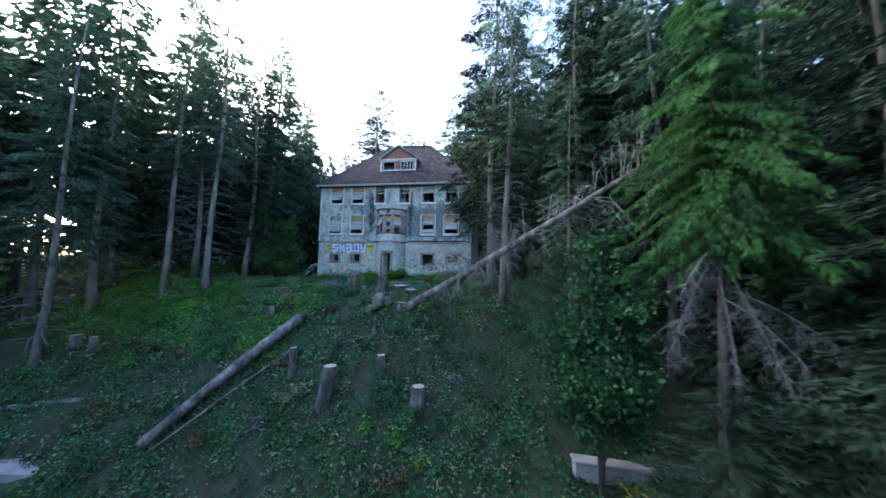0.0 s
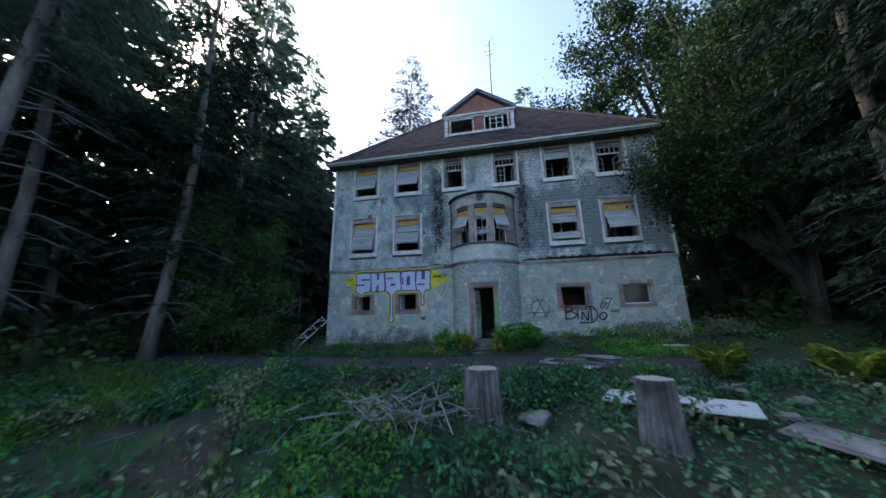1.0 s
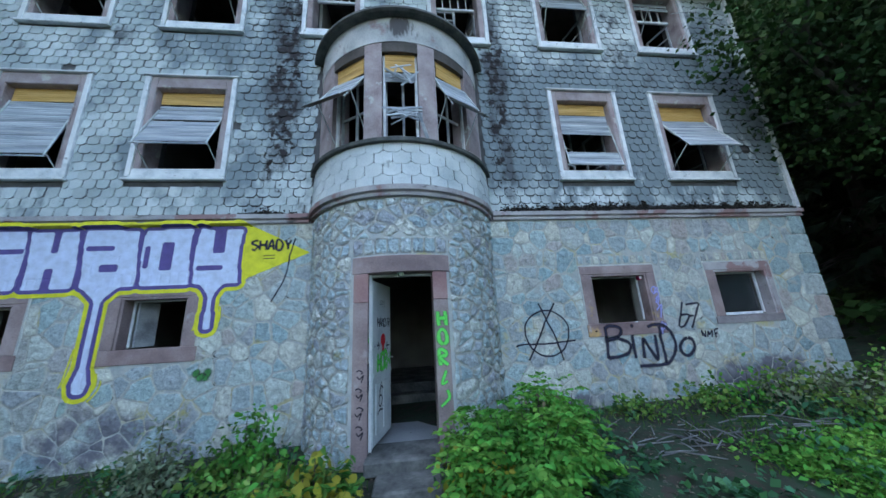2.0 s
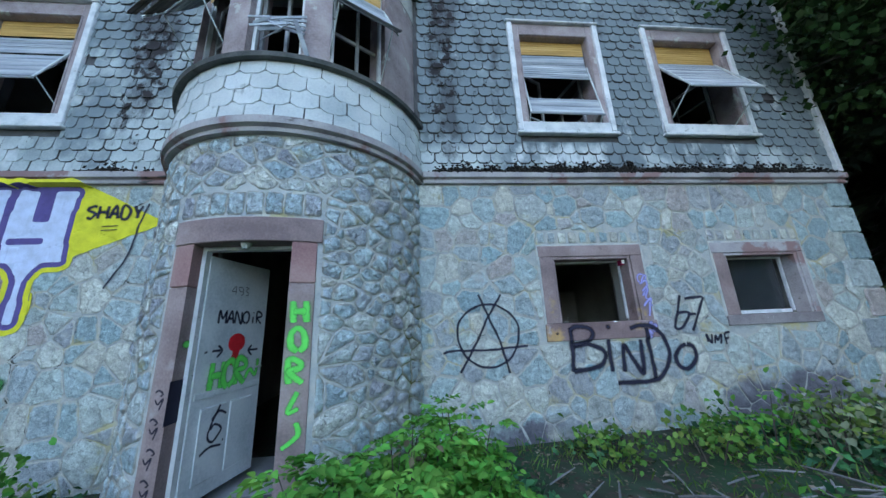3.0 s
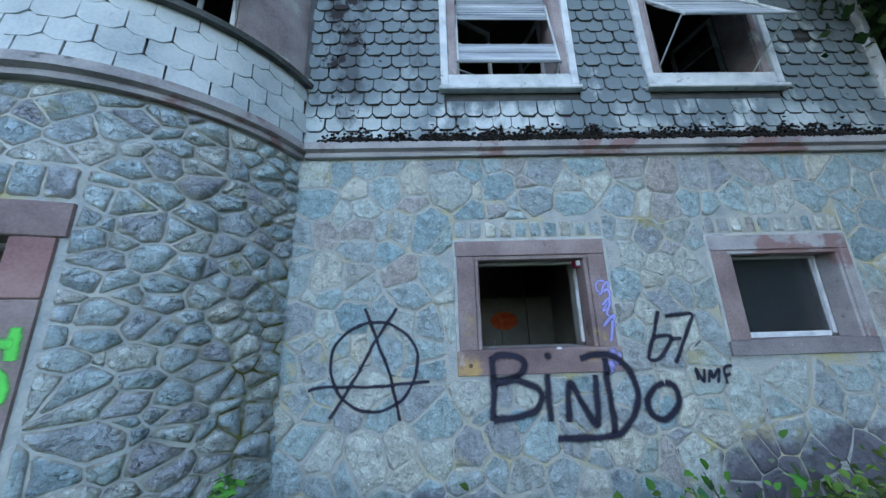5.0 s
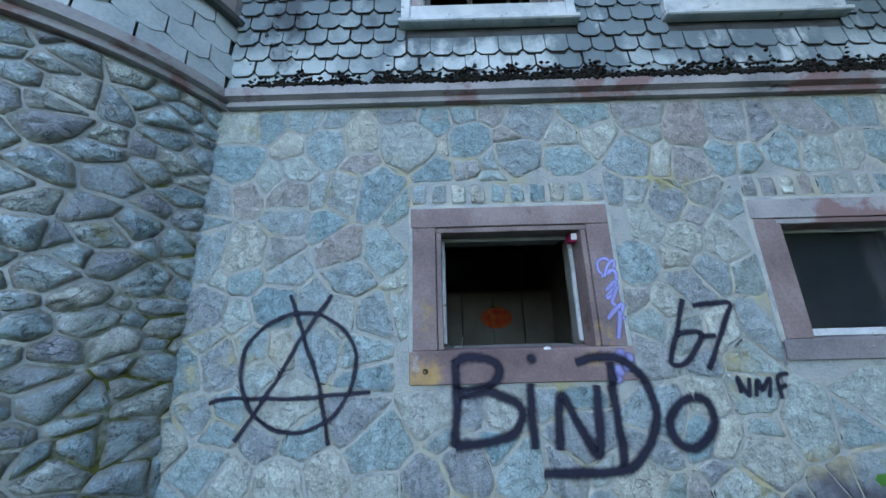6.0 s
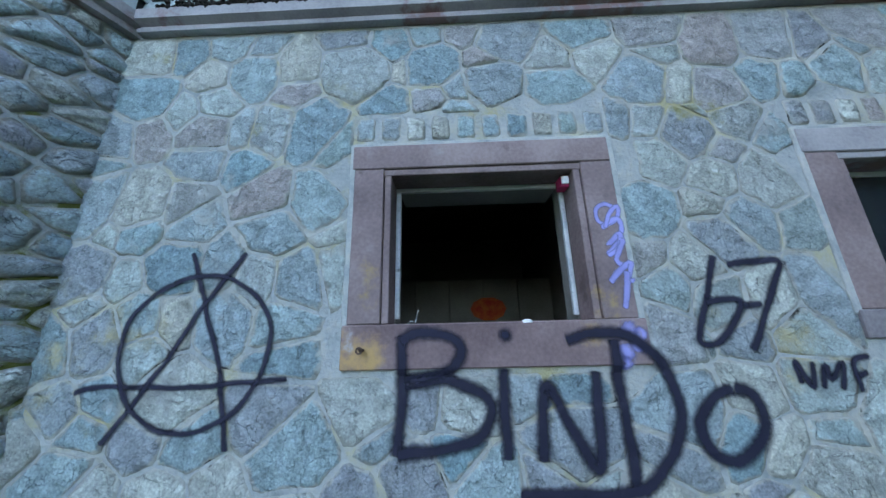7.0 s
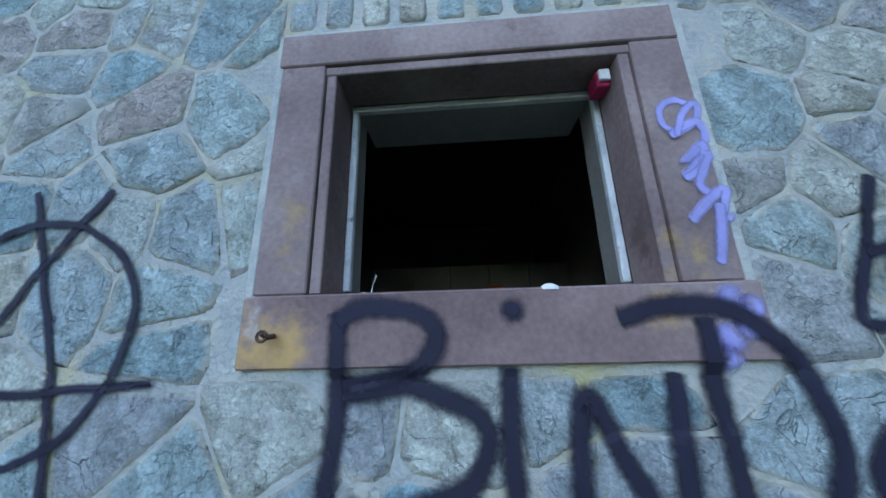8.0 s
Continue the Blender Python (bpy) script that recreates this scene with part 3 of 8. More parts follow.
PZ = [-30, -17, -12, -10.2, -8.2, -7.1, -5.4, -4.2, -2.85, -1.55, -0.85, -0.7, -0.55, -0.5, -0.42, -0.12, -0.02, 0.2, 1.5, 4, 8]


def ground_z(x, y):
    x, y = np.asarray(x, float), np.asarray(y, float)
    z = np.interp(y + 0.5 * np.sin(x * 0.35), PY, PZ) * 0.5 + np.interp(y, PY, PZ) * 0.5
    z = z + 0.10 * np.clip(x - 9, 0, 30) * (y > -30) + np.clip(-x - 9, 0, 30) * 0.03
    z = z - 0.06 * x * np.clip((-y - 11) / 4, 0, 1) * (np.abs(x) < 60)
    z = z + 0.026 * np.clip(x, -10, 10) * np.clip((y + 3.2) / 2, 0, 1)
    rough = np.clip((-y - 6.0) / 3, 0, 1) + np.clip((y - 12) / 5, 0, 1) + np.clip((np.abs(x) - 10) / 4, 0, 1)
    z = z + np.clip(rough, 0, 1) * (0.16 * np.sin(1.3 * x + 0.7 * y) * np.sin(0.9 * y - 0.4 * x) + 0.07 * np.sin(3.1 * x + 1.3) * np.sin(2.7 * y + 0.6 * x))
    return z


def axis_steps(lo, hi, fine0, fine1, step, far):
    mid = np.arange(fine0, fine1 + 0.001, step)
    a = fine0 - np.geomspace(step, fine0 - lo, far)
    b = fine1 + np.geomspace(step, hi - fine1, far)
    return np.concatenate([a[::-1], mid, b])


gx, gy = axis_steps(-400, 400, -22, 24, 0.3, 30), axis_steps(-300, 400, -32, 14, 0.3, 30)
GX, GY = np.meshgrid(gx, gy)
gv = np.stack([GX, GY, ground_z(GX, GY)], -1).reshape(-1, 3)
w = len(gx)
ii = (np.arange(len(gy) - 1)[:, None] * w + np.arange(w - 1)[None]).ravel()
gme = bulk("ground", gv, np.stack([ii, ii + 1, ii + w + 1, ii + w], 1), SOIL)
gme.polygons.foreach_set("use_smooth", [True] * len(gme.polygons))
ground = tagged(new("ground", gme), "steep overgrown forest slope of soil, moss and weeds", "ground", kind="structure")

rx = np.arange(-60, 60.1, 0.5)
road_near, road_far = -5.15 + 0.25 * np.sin(rx * 0.4) + 0.012 * np.clip(-rx - 9, 0, 99) ** 2, -2.75 + 0.2 * np.sin(rx * 0.5 + 1) + 0.012 * np.clip(-rx - 9, 0, 99) ** 2
rv, rows_n = [], 9
for k in range(rows_n):
    yy = road_near + (road_far - road_near) * k / (rows_n - 1)
    rv.append(np.stack([rx, yy, ground_z(rx, yy) + (0.012 if 0 < k < rows_n - 1 else -0.05)], 1))
rv = np.concatenate(rv)
w = len(rx)
ii = (np.arange(rows_n - 1)[:, None] * w + np.arange(w - 1)[None]).ravel()
tagged(new("road", bulk("road", rv, np.stack([ii, ii + 1, ii + w + 1, ii + w], 1), ROADMAT)), "worn dark asphalt drive with grit and leaf litter", "road", kind="structure")

# ---------------------------------------------------------------- the house: shell
X0, X1, DEPTH, BASE, BAND, EAVE = -7.95, 8.2, 10.5, -0.7, 3.33, 9.35
CX, CY = 0.06, 0.52  # axis of the round bay
GROUND_WINDOWS = [(-6.5, -5.64, 1.41, 2.13), (-4.22, -3.28, 1.4, 2.16), (3.37, 4.47, 1.385, 2.248), (5.885, 7.02, 1.4, 2.25)]
FIRST = [(-6.92, -5.4), (-4.54, -2.98), (3.1, 4.64), (5.42, 7.0)]
SECOND = [(-6.88, -5.36), (-4.5, -3.0), (-1.92, -0.68), (0.66, 1.98), (3.08, 4.58), (5.46, 6.94)]
F0, F1, S0, S1 = 4.17, 6.2, 7.35, 9.27
BAY_HALF = 1.55

house = thing("house", "abandoned three-storey manor of rubble stone and pale shingles", "house")


def shell(g, x0, x1, z0, z1, yf, yb, openings):
    """A wall from yf to yb with openings cut through it."""
    xs = sorted({x0, x1, *[o[0] for o in openings], *[o[1] for o in openings]})
    zs = sorted({z0, z1, *[o[2] for o in openings], *[o[3] for o in openings]})
    for a, b in zip(xs, xs[1:]):
        for c, d in zip(zs, zs[1:]):
            mx, mz = (a + b) / 2, (c + d) / 2
            if any(o[0] < mx < o[1] and o[2] < mz < o[3] for o in openings):
                continue
            g.add([(a, yf, c), (b, yf, c), (b, yf, d), (a, yf, d), (a, yb, c), (b, yb, c), (b, yb, d), (a, yb, d)], [(0, 1, 2, 3), (7, 6, 5, 4)])
    for a, b, c, d in openings:
        g.add([(a, yf, c), (b, yf, c), (b, yf, d), (a, yf, d), (a, yb, c), (b, yb, c), (b, yb, d), (a, yb, d)], [(4, 5, 1, 0), (6, 7, 3, 2), (7, 4, 0, 3), (5, 6, 2, 1)])
    g.add([(x0, yf, z0), (x1, yf, z0), (x1, yf, z1), (x0, yf, z1), (x0, yb, z0), (x1, yb, z0), (x1, yb, z1), (x0, yb, z1)], [(4, 5, 1, 0), (6, 7, 3, 2), (7, 4, 0, 3), (5, 6, 2, 1)])
    return g


lower = part("stone_wall", shell(Geo(), X0, X1, BASE, BAND, 0.0, 0.42, [(a - 0.1, b + 0.1, c - 0.1, d + 0.1) for a, b, c, d in GROUND_WINDOWS] + [(CX - BAY_HALF, CX + BAY_HALF, -0.05, 3.1)]), MORTAR, house, "blue-grey rubble stone wall with graffiti", fix=False)
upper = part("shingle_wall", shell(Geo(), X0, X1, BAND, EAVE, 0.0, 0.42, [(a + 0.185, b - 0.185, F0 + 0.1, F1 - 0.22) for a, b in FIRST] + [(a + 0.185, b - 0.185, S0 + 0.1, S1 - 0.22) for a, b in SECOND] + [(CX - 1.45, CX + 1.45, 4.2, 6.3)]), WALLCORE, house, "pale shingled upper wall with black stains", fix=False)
def weld(ob):
    bm = bmesh.new()
    bm.from_mesh(ob.data)
    bmesh.ops.remove_doubles(bm, verts=bm.verts, dist=1e-5)
    bm.to_mesh(ob.data)
    bm.free()


weld(lower)
weld(upper)
for nm, g in (("side_wall", Geo().box(X0, X0 + 0.42, 0.42, DEPTH, BASE, EAVE)), ("side_wall", Geo().box(X1 - 0.42, X1, 0.42, DEPTH, BASE, EAVE)), ("back_wall", Geo().box(X0 + 0.42, X1 - 0.42, DEPTH - 0.42, DEPTH, BASE, EAVE))):
    part(nm, g, PLASTER, house)
for z in (-0.02, 3.35, 6.55, 9.32):
    g = Geo().box(X0 + 0.42, X1 - 0.42, 0.42, DEPTH - 0.42, z - 0.2, z)
    part("storey_floor", g, DARKWOOD, house)
for x in (-5.0, -1.75, 1.85, 5.25):
    part("inner_wall", Geo().box(x - 0.07, x + 0.07, 0.42, 4.6, 0.0, 9.12), PLASTER, house)
part("inner_wall", Geo().box(X0 + 0.42, X1 - 0.42, 4.6, 4.75, 0.0, 9.12), PLASTER, house)


# ---------------------------------------------------------------- rubble stones
def clip(poly, nx, nz, d):
    out = []
    for i, p in enumerate(poly):
        q = poly[(i + 1) % len(poly)]
        a, b = p[0] * nx + p[1] * nz - d, q[0] * nx + q[1] * nz - d
        if a <= 0:
            out.append(p)
        if a * b < 0:
            t = a / (a - b)
            out.append((p[0] + t * (q[0] - p[0]), p[1] + t * (q[1] - p[1])))
    return out


def rubble(x0, x1, z0, z1, holes, size, rng):
    """Cells of irregular stones that fill a rectangle round its holes."""
    seeds = []
    nz = int((z1 - z0) / size)
    for r in range(nz + 1):
        step = size * 1.12
        for c in range(int((x1 - x0) / step) + 2):
            p = (x0 + (c + 0.5 * (r % 2)) * step + rng.uniform(-0.36, 0.36) * size, z0 + (r + 0.5) * (z1 - z0) / (nz + 1) + rng.uniform(-0.34, 0.34) * size)
            if rng.random() < 0.26:
                continue
            if x0 < p[0] < x1 and z0 < p[1] < z1 and not any(h[0] < p[0] < h[1] and h[2] < p[1] < h[3] for h in holes):
                seeds.append(p)
    ghosts = []
    for h in holes:
        for p in seeds:
            if h[2] < p[1] < h[3] and h[0] - 0.5 < p[0] < h[1] + 0.5:
                e = h[0] if p[0] < h[0] else h[1]
                if p[0] <= h[0] or p[0] >= h[1]:
                    ghosts.append((2 * e - p[0], p[1]))
            if h[0] < p[0] < h[1] and h[2] - 0.5 < p[1] < h[3] + 0.5:
                e = h[2] if p[1] < h[2] else h[3]
                if p[1] <= h[2] or p[1] >= h[3]:
                    ghosts.append((p[0], 2 * e - p[1]))
    every = np.array(seeds + ghosts)
    weight = np.array([rng.uniform(-0.34, 0.34) * size * size for _ in seeds] + [0.0] * len(ghosts))
    cells = []
    for mine, p in enumerate(seeds):
        near = np.argsort(((every - p) ** 2).sum(1))[1:26]
        poly = [(x0, z0), (x1, z0), (x1, z1), (x0, z1)]
        for k in near:
            q, bias = every[k], (weight[mine] - (weight[k] if k < len(seeds) else weight[mine])) / 2
            nx, nz_ = q[0] - p[0], q[1] - p[1]
            poly = clip(poly, nx, nz_, (nx * (q[0] + p[0]) + nz_ * (q[1] + p[1])) / 2 + bias)
            if len(poly) < 3:
                break
        if len(poly) >= 3:
            cells.append(poly)
    return cells


def shrink(poly, d):
    for i in range(len(poly)):
        p, q = poly[i], poly[(i + 1) % len(poly)]
        L = math.hypot(q[0] - p[0], q[1] - p[1])
        if L > 1e-6:
            nx, nz = (q[1] - p[1]) / L, -(q[0] - p[0]) / L
            yield nx, nz, p[0] * nx + p[1] * nz - d


def inset(poly, d):
    out = list(poly)
    for nx, nz, dd in list(shrink(poly, d)):
        out = clip(out, nx, nz, dd)
        if len(out) < 3:
            return []
    return out


def rounded(poly, rng):
    """Corners broken by chance, long edges bent inwards or chipped."""
    out = []
    cx, cz = sum(p[0] for p in poly) / len(poly), sum(p[1] for p in poly) / len(poly)
    for i, p in enumerate(poly):
        q = poly[(i + 1) % len(poly)]
        a, b = rng.uniform(0.04, 0.16), 1 - rng.uniform(0.04, 0.16)
        out.append((p[0] + (q[0] - p[0]) * a, p[1] + (q[1] - p[1]) * a))
        if math.hypot(q[0] - p[0], q[1] - p[1]) > 0.11:
            t, k = rng.uniform(0.4, 0.6), rng.uniform(-0.05, 0.09)
            mx, mz = p[0] + (q[0] - p[0]) * t, p[1] + (q[1] - p[1]) * t
            out.append((mx + (cx - mx) * k, mz + (cz - mz) * k))
        out.append((p[0] + (q[0] - p[0]) * b, p[1] + (q[1] - p[1]) * b))
    return out


def tidy(poly):
    out = []
    for p in poly:
        if not out or math.hypot(p[0] - out[-1][0], p[1] - out[-1][1]) > 0.03:
            out.append(p)
    if len(out) > 3 and math.hypot(out[0][0] - out[-1][0], out[0][1] - out[-1][1]) < 0.03:
        out.pop()
    return out


RELIEF = 0.008
HX, HZ = np.arange(X0, X1 + 0.01, RELIEF), np.arange(0.0, BAND + 0.01, RELIEF)
HEIGHT = np.zeros((len(HX), len(HZ)))


def stone(poly, rng, wrap, rough, note=False, gap=0.0, edge=0.5, slope=0.03):
    """One stone: a rounded face proud of the joint, slightly uneven. Returns vertices and faces."""
    p0 = inset(tidy(poly), gap + rng.uniform(0.001, 0.008))
    if len(p0) < 3:
        return None
    p0 = rounded(p0, rng)
    cx, cz = sum(p[0] for p in p0) / len(p0), sum(p[1] for p in p0) / len(p0)
    h = rng.uniform(0.5, 1.0) * rough
    tx, tz = rng.uniform(-0.3, 0.3) * rough / 0.15, rng.uniform(-0.3, 0.3) * rough / 0.15
    r = min(math.hypot(p[0] - cx, p[1] - cz) for p in p0)
    k = max(0.6, 1 - (0.02 if rough < 0.02 else slope) / max(r, 0.03))
    vs, n = [], len(p0)
    rim = [1.0] * (2 * n) + [0.62] * n + [0.12] * n + [0.0]
    crag = lambda x, z: rough * (0.0 if rough < 0.012 else 0.4) * noise.noise(Vector((x * 13, z * 17, h * 90)))
    ring2 = [(cx + (x - cx) * k, cz + (z - cz) * k) for x, z in p0]
    h2 = [h + tx * (x - cx) + tz * (z - cz) + rng.uniform(-0.22, 0.22) * rough for x, z in ring2]
    hc = h * 1.15 + rng.uniform(0, 0.25) * rough
    for x, z in p0:
        vs.append(wrap(x, z, -0.002))
    for x, z in p0:
        vs.append(wrap(cx + (x - cx) * 0.985, cz + (z - cz) * 0.965, h * edge))
    for (x, z), hh in zip(ring2, h2):
        vs.append(wrap(x, z, max(0.002, hh + crag(x, z))))
    ring3 = [(cx + (x - cx) * k * 0.5, cz + (z - cz) * k * 0.5) for x, z in p0]
    for i, (x, z) in enumerate(ring3):
        vs.append(wrap(x, z, max(0.002, (h2[i] + hc) / 2 + rng.uniform(-0.2, 0.2) * rough + crag(x, z))))
    vs.append(wrap(cx, cz, hc))
    fs = []
    for i in range(n):
        j = (i + 1) % n
        for b in (0, n, 2 * n):
            fs.append((b + i, b + j, b + n + j, b + n + i))
        fs.append((3 * n + i, 3 * n + j, 4 * n))
    if note:
        i0, i1 = np.searchsorted(HX, [min(p[0] for p in p0), max(p[0] for p in p0)])
        j0, j1 = np.searchsorted(HZ, [min(p[1] for p in p0), max(p[1] for p in p0)])
        A, B = np.meshgrid(HX[i0:i1], HZ[j0:j1], indexing="ij")
        d = np.full(A.shape, 9.0)
        for nx, nz, dd in shrink(p0, 0):
            d = np.minimum(d, dd - (A * nx + B * nz))
        top = np.interp(d, [-0.001, 0, 0.012, 0.12], [0, h * 0.6, h * 1.25, hc + 0.2 * rough])
        HEIGHT[i0:i1, j0:j1] = np.maximum(HEIGHT[i0:i1, j0:j1], np.where(d > 0, top, 0))
    return vs, fs, rim


def flatwrap(x, z, h):
    return (x, -h, z)


def baywrap_r(R):
    def wrap(u, z, h):
        a = u / R
        return (CX + (R + h) * math.sin(a), CY - (R + h) * math.cos(a), z)
    return wrap


rng = random.Random(4)
SURROUND = 0.175
frames_keep = [(a - SURROUND - 0.02, b + (0.1 if a > 5 else SURROUND) + 0.02, c - (0.16 if a > 5 else 0.24), d + SURROUND) for a, b, c, d in GROUND_WINDOWS]
lintels = [(a - 0.2, b + (0.125 if a > 5 else 0.2), d + SURROUND, d + SURROUND + 0.2) for a, b, c, d in GROUND_WINDOWS]
STONE_Z0 = -0.35
whole = [(f[0], f[1], f[2], l[3] - 0.005) for f, l in zip(frames_keep, lintels)]
right_cells = rubble(CX + 1.5, X1 - 0.02, STONE_Z0, BAND - 0.02, [h for h in whole if h[0] > 0], 0.225, rng)
left_cells = rubble(X0 + 0.02, CX - 1.5, STONE_Z0, BAND - 0.02, [h for h in whole if h[0] < 0], 0.225, rng)
arch_cells = []
for a, b, c, d in lintels:
    n = 10
    for i in range(n):
        u0, u1 = a + (b - a) * i / n, a + (b - a) * (i + 1) / n
        arch_cells.append(((a > 0), [(u0 + 0.016, c + 0.012), (u1 - 0.012, c + 0.012), (u1 - 0.016 + rng.uniform(-0.012, 0.012), d - 0.012 + rng.uniform(-0.03, 0.01)), (u0 + 0.014, d - 0.014)]))
right_cells += [p for r, p in arch_cells if r]
left_cells += [p for r, p in arch_cells if not r]
FLAT, CRAGGY = 0.0075, 0.017
near, rest = [], Geo()


def lay(g, s):
    g.add(s[0], s[1])
    g.rim += s[2]


def paint_here(poly):
    """True where spray paint crosses the stones, which are flush there."""
    x, z = sum(q[0] for q in poly) / len(poly), sum(q[1] for q in poly) / len(poly)
    return x < 0 or (1.7 < x < 5.8 and 0.5 < z < 1.85)


right_cells.sort(key=lambda p: abs(sum(q[0] for q in p) / len(p) - 3.9) + 0.8 * abs(sum(q[1] for q in p) / len(p) - 1.7))
for poly in right_cells:
    s = stone(poly, rng, flatwrap, CRAGGY if rng.random() < 0.14 and not paint_here(poly) else FLAT * rng.uniform(0.6, 1.1), True)
    if s:
        near.append(s)
for poly in left_cells:
    s = stone(poly, rng, flatwrap, FLAT, True)
    if s:
        lay(rest, s)
for s in near[300:]:
    lay(rest, s)
tagged(part("rubble", rest, STONE, lower, smooth=True, fix=False), kind="stuff")

# the round bay's stone drum, with the door opening in it
RS = 1.62
DOOR_X0, DOOR_X1, DOOR_TOP, DOOR_Y = -0.42, 0.44, 2.23, -1.12
door_a0, door_a1 = math.asin((DOOR_X0 - 0.24 - CX) / RS), math.asin((DOOR_X1 + 0.24 - CX) / RS)
A_END = 1.28


def drum(g, r0, r1, z0, z1, a0=-A_END, a1=A_END, n=48, flare=0.0):
    """A stretch of a round wall between two radii; flare widens its foot."""
    o = len(g.v)
    for i in range(n + 1):
        a = a0 + (a1 - a0) * i / n
        s, c = math.sin(a), math.cos(a)
        for r, z in ((r1 + flare, z0), (r1, z1), (r0, z1), (r0, z0)):
            g.v.append((CX + r * s, CY - r * c, z))
    for i in range(n):
        b = o + i * 4
        for k in range(4):
            g.f.append((b + k, b + 4 + k, b + 4 + (k + 1) % 4, b + (k + 1) % 4))
    g.f += [(o, o + 1, o + 2, o + 3), tuple(o + n * 4 + k for k in (3, 2, 1, 0))]
    return g


bay = part("bay_wall", drum(drum(drum(Geo(), RS - 0.4, RS, BASE, BAND, -A_END, door_a0 + 0.03, 20), RS - 0.4, RS, BASE, BAND, door_a1 - 0.03, A_END, 20), RS - 0.4, RS, DOOR_TOP + 0.2, BAND, door_a0 + 0.03, door_a1 - 0.03, 16), BAYMORTAR, house, "rough rubble stone drum of the round bay")
arch = (door_a0 * RS, door_a1 * RS, -1.0, DOOR_TOP + 0.25)
over = (arch[0] + 0.02, arch[1] - 0.02, DOOR_TOP + 0.25, DOOR_TOP + 0.5)
bw = baywrap_r(RS)
g = Geo()
LONG = 1.3  # the bay's stones are laid lengthwise
for poly in rubble(-A_END * RS / LONG, A_END * RS / LONG, STONE_Z0, BAND - 0.02, [(arch[0] / LONG, arch[1] / LONG, arch[2], over[3] - 0.005)], 0.128, rng):
    poly = [(u * LONG, z) for u, z in poly]
    u = sum(q[0] for q in poly) / len(poly)
    flank = max(0.0, min(1.0, (abs(u) - 0.55) / 0.7)) * (1.0 if u > 0 else 0.6)
    s = stone(poly, rng, bw, (0.010 + 0.017 * flank) * rng.uniform(0.7, 1.4), gap=0.0005 + 0.001 * flank, edge=0.3, slope=0.032)
    if s:
        lay(g, s)
for i in range(8):
    u0, u1 = over[0] + (over[1] - over[0]) * i / 8, over[0] + (over[1] - over[0]) * (i + 1) / 8
    s = stone([(u0, over[2]), (u1, over[2]), (u1, over[3] - 0.02), (u0, over[3])], rng, bw, 0.014)
    lay(g, s)
tagged(part("rubble", g, DARKSTONE, bay, smooth=True, fix=False), kind="stuff")

# quoins at the corners
for sx, x in ((1, X1), (-1, X0)):
    for k in range(9):
        z = -0.35 + k * 0.41
        L = (0.5 if k % 2 else 0.32) + rng.uniform(-0.03, 0.03)
        a, b = (x - L, x + 0.02) if sx > 0 else (x - 0.02, x + L)
        part("quoin", Geo().box(a, b, -0.03, 0.5, z + 0.01, z + 0.395, 0.015), STONE, lower)


# ---------------------------------------------------------------- string course, shingles, bay
def moulding(g, path_fn, prof, n):
    """Sweeps an outline (out, up) along path_fn(i) -> function of (out, up)."""
    o, k = len(g.v), len(prof)
    for i in range(n + 1):
        for p in prof:
            g.v.append(path_fn(i / n, *p))
    for i in range(n):
        for j in range(k):
            a = o + i * k
            g.f.append((a + j, a + k + j, a + k + (j + 1) % k, a + (j + 1) % k))
    g.f += [tuple(o + j for j in range(k)), tuple(o + n * k + j for j in range(k))[::-1]]
    return g


PROF = [(-0.05, 0.0), (0.05, 0.0), (0.055, 0.025), (0.035, 0.04), (0.035, 0.06), (0.085, 0.075), (0.09, 0.15), (0.03, 0.175), (-0.05, 0.175)]
RB = 1.63


def straight(x0, x1):
    return lambda t, o, u: (x0 + (x1 - x0) * t, -o, BAND - 0.01 + u)


def bayline(r, z):
    return lambda t, o, u: (CX + (r + o) * math.sin(A_END * (2 * t - 1)), CY - (r + o) * math.cos(A_END * (2 * t - 1)), z + u)


BX0, BX1 = CX - 1.62, CX + 1.62
part("string_course", moulding(Geo(), straight(X0 - 0.06, BX0), PROF, 14), STRINGSTONE, house, "weathered pink sandstone string course")
part("string_course", moulding(Geo(), straight(BX1, X1 + 0.06), PROF, 14), STRINGSTONE, house, "weathered pink sandstone string course")
part("string_course", moulding(Geo(), bayline(RB, BAND - 0.01), PROF, 48), STRINGSTONE, house, "curved pink sandstone string course")
drum_wall = part("bay_drum", drum(Geo(), 1.2, 1.62, BAND + 0.16, 4.2, flare=0.05), WALLCORE, house, "curved pale shingled apron of the bay")
part("bay_sill", moulding(Geo(), bayline(1.62, 4.17), [(-0.3, 0), (0.1, 0), (0.11, 0.05), (0.06, 0.09), (-0.3, 0.1)], 48), DARKZINC, house, "dark mossy curved sill")
ANG = [(-1.25, -0.80), (-0.37, -0.185), (0.185, 0.37), (0.80, 1.25)]
for a0, a1 in ANG:
    part("bay_pier", drum(Geo(), 1.28, 1.60, 4.26, 6.1, a0, a1, 10), MAUVE, house, "flaking mauve sandstone pier")
BAYHEAD = mat("stained grey lintel plaster", [(0.3, 0.31, 0.31), (0.43, 0.44, 0.43), (0.54, 0.54, 0.52)], 2.2, 0.9, 0.3, 40)
patched(BAYHEAD, (0.09, 0.085, 0.085), 4.0, 0.68, 0.85, [(0.08, 0.34, 6.1, 6.7, 0.36), (-0.9, 0.25, 6.1, 6.4, 0.2)], (1.6, 1.6, 0.5), 61)
patched(BAYHEAD, (0.28, 0.21, 0.21), 2.6, 0.55, 0.68, seed=62)
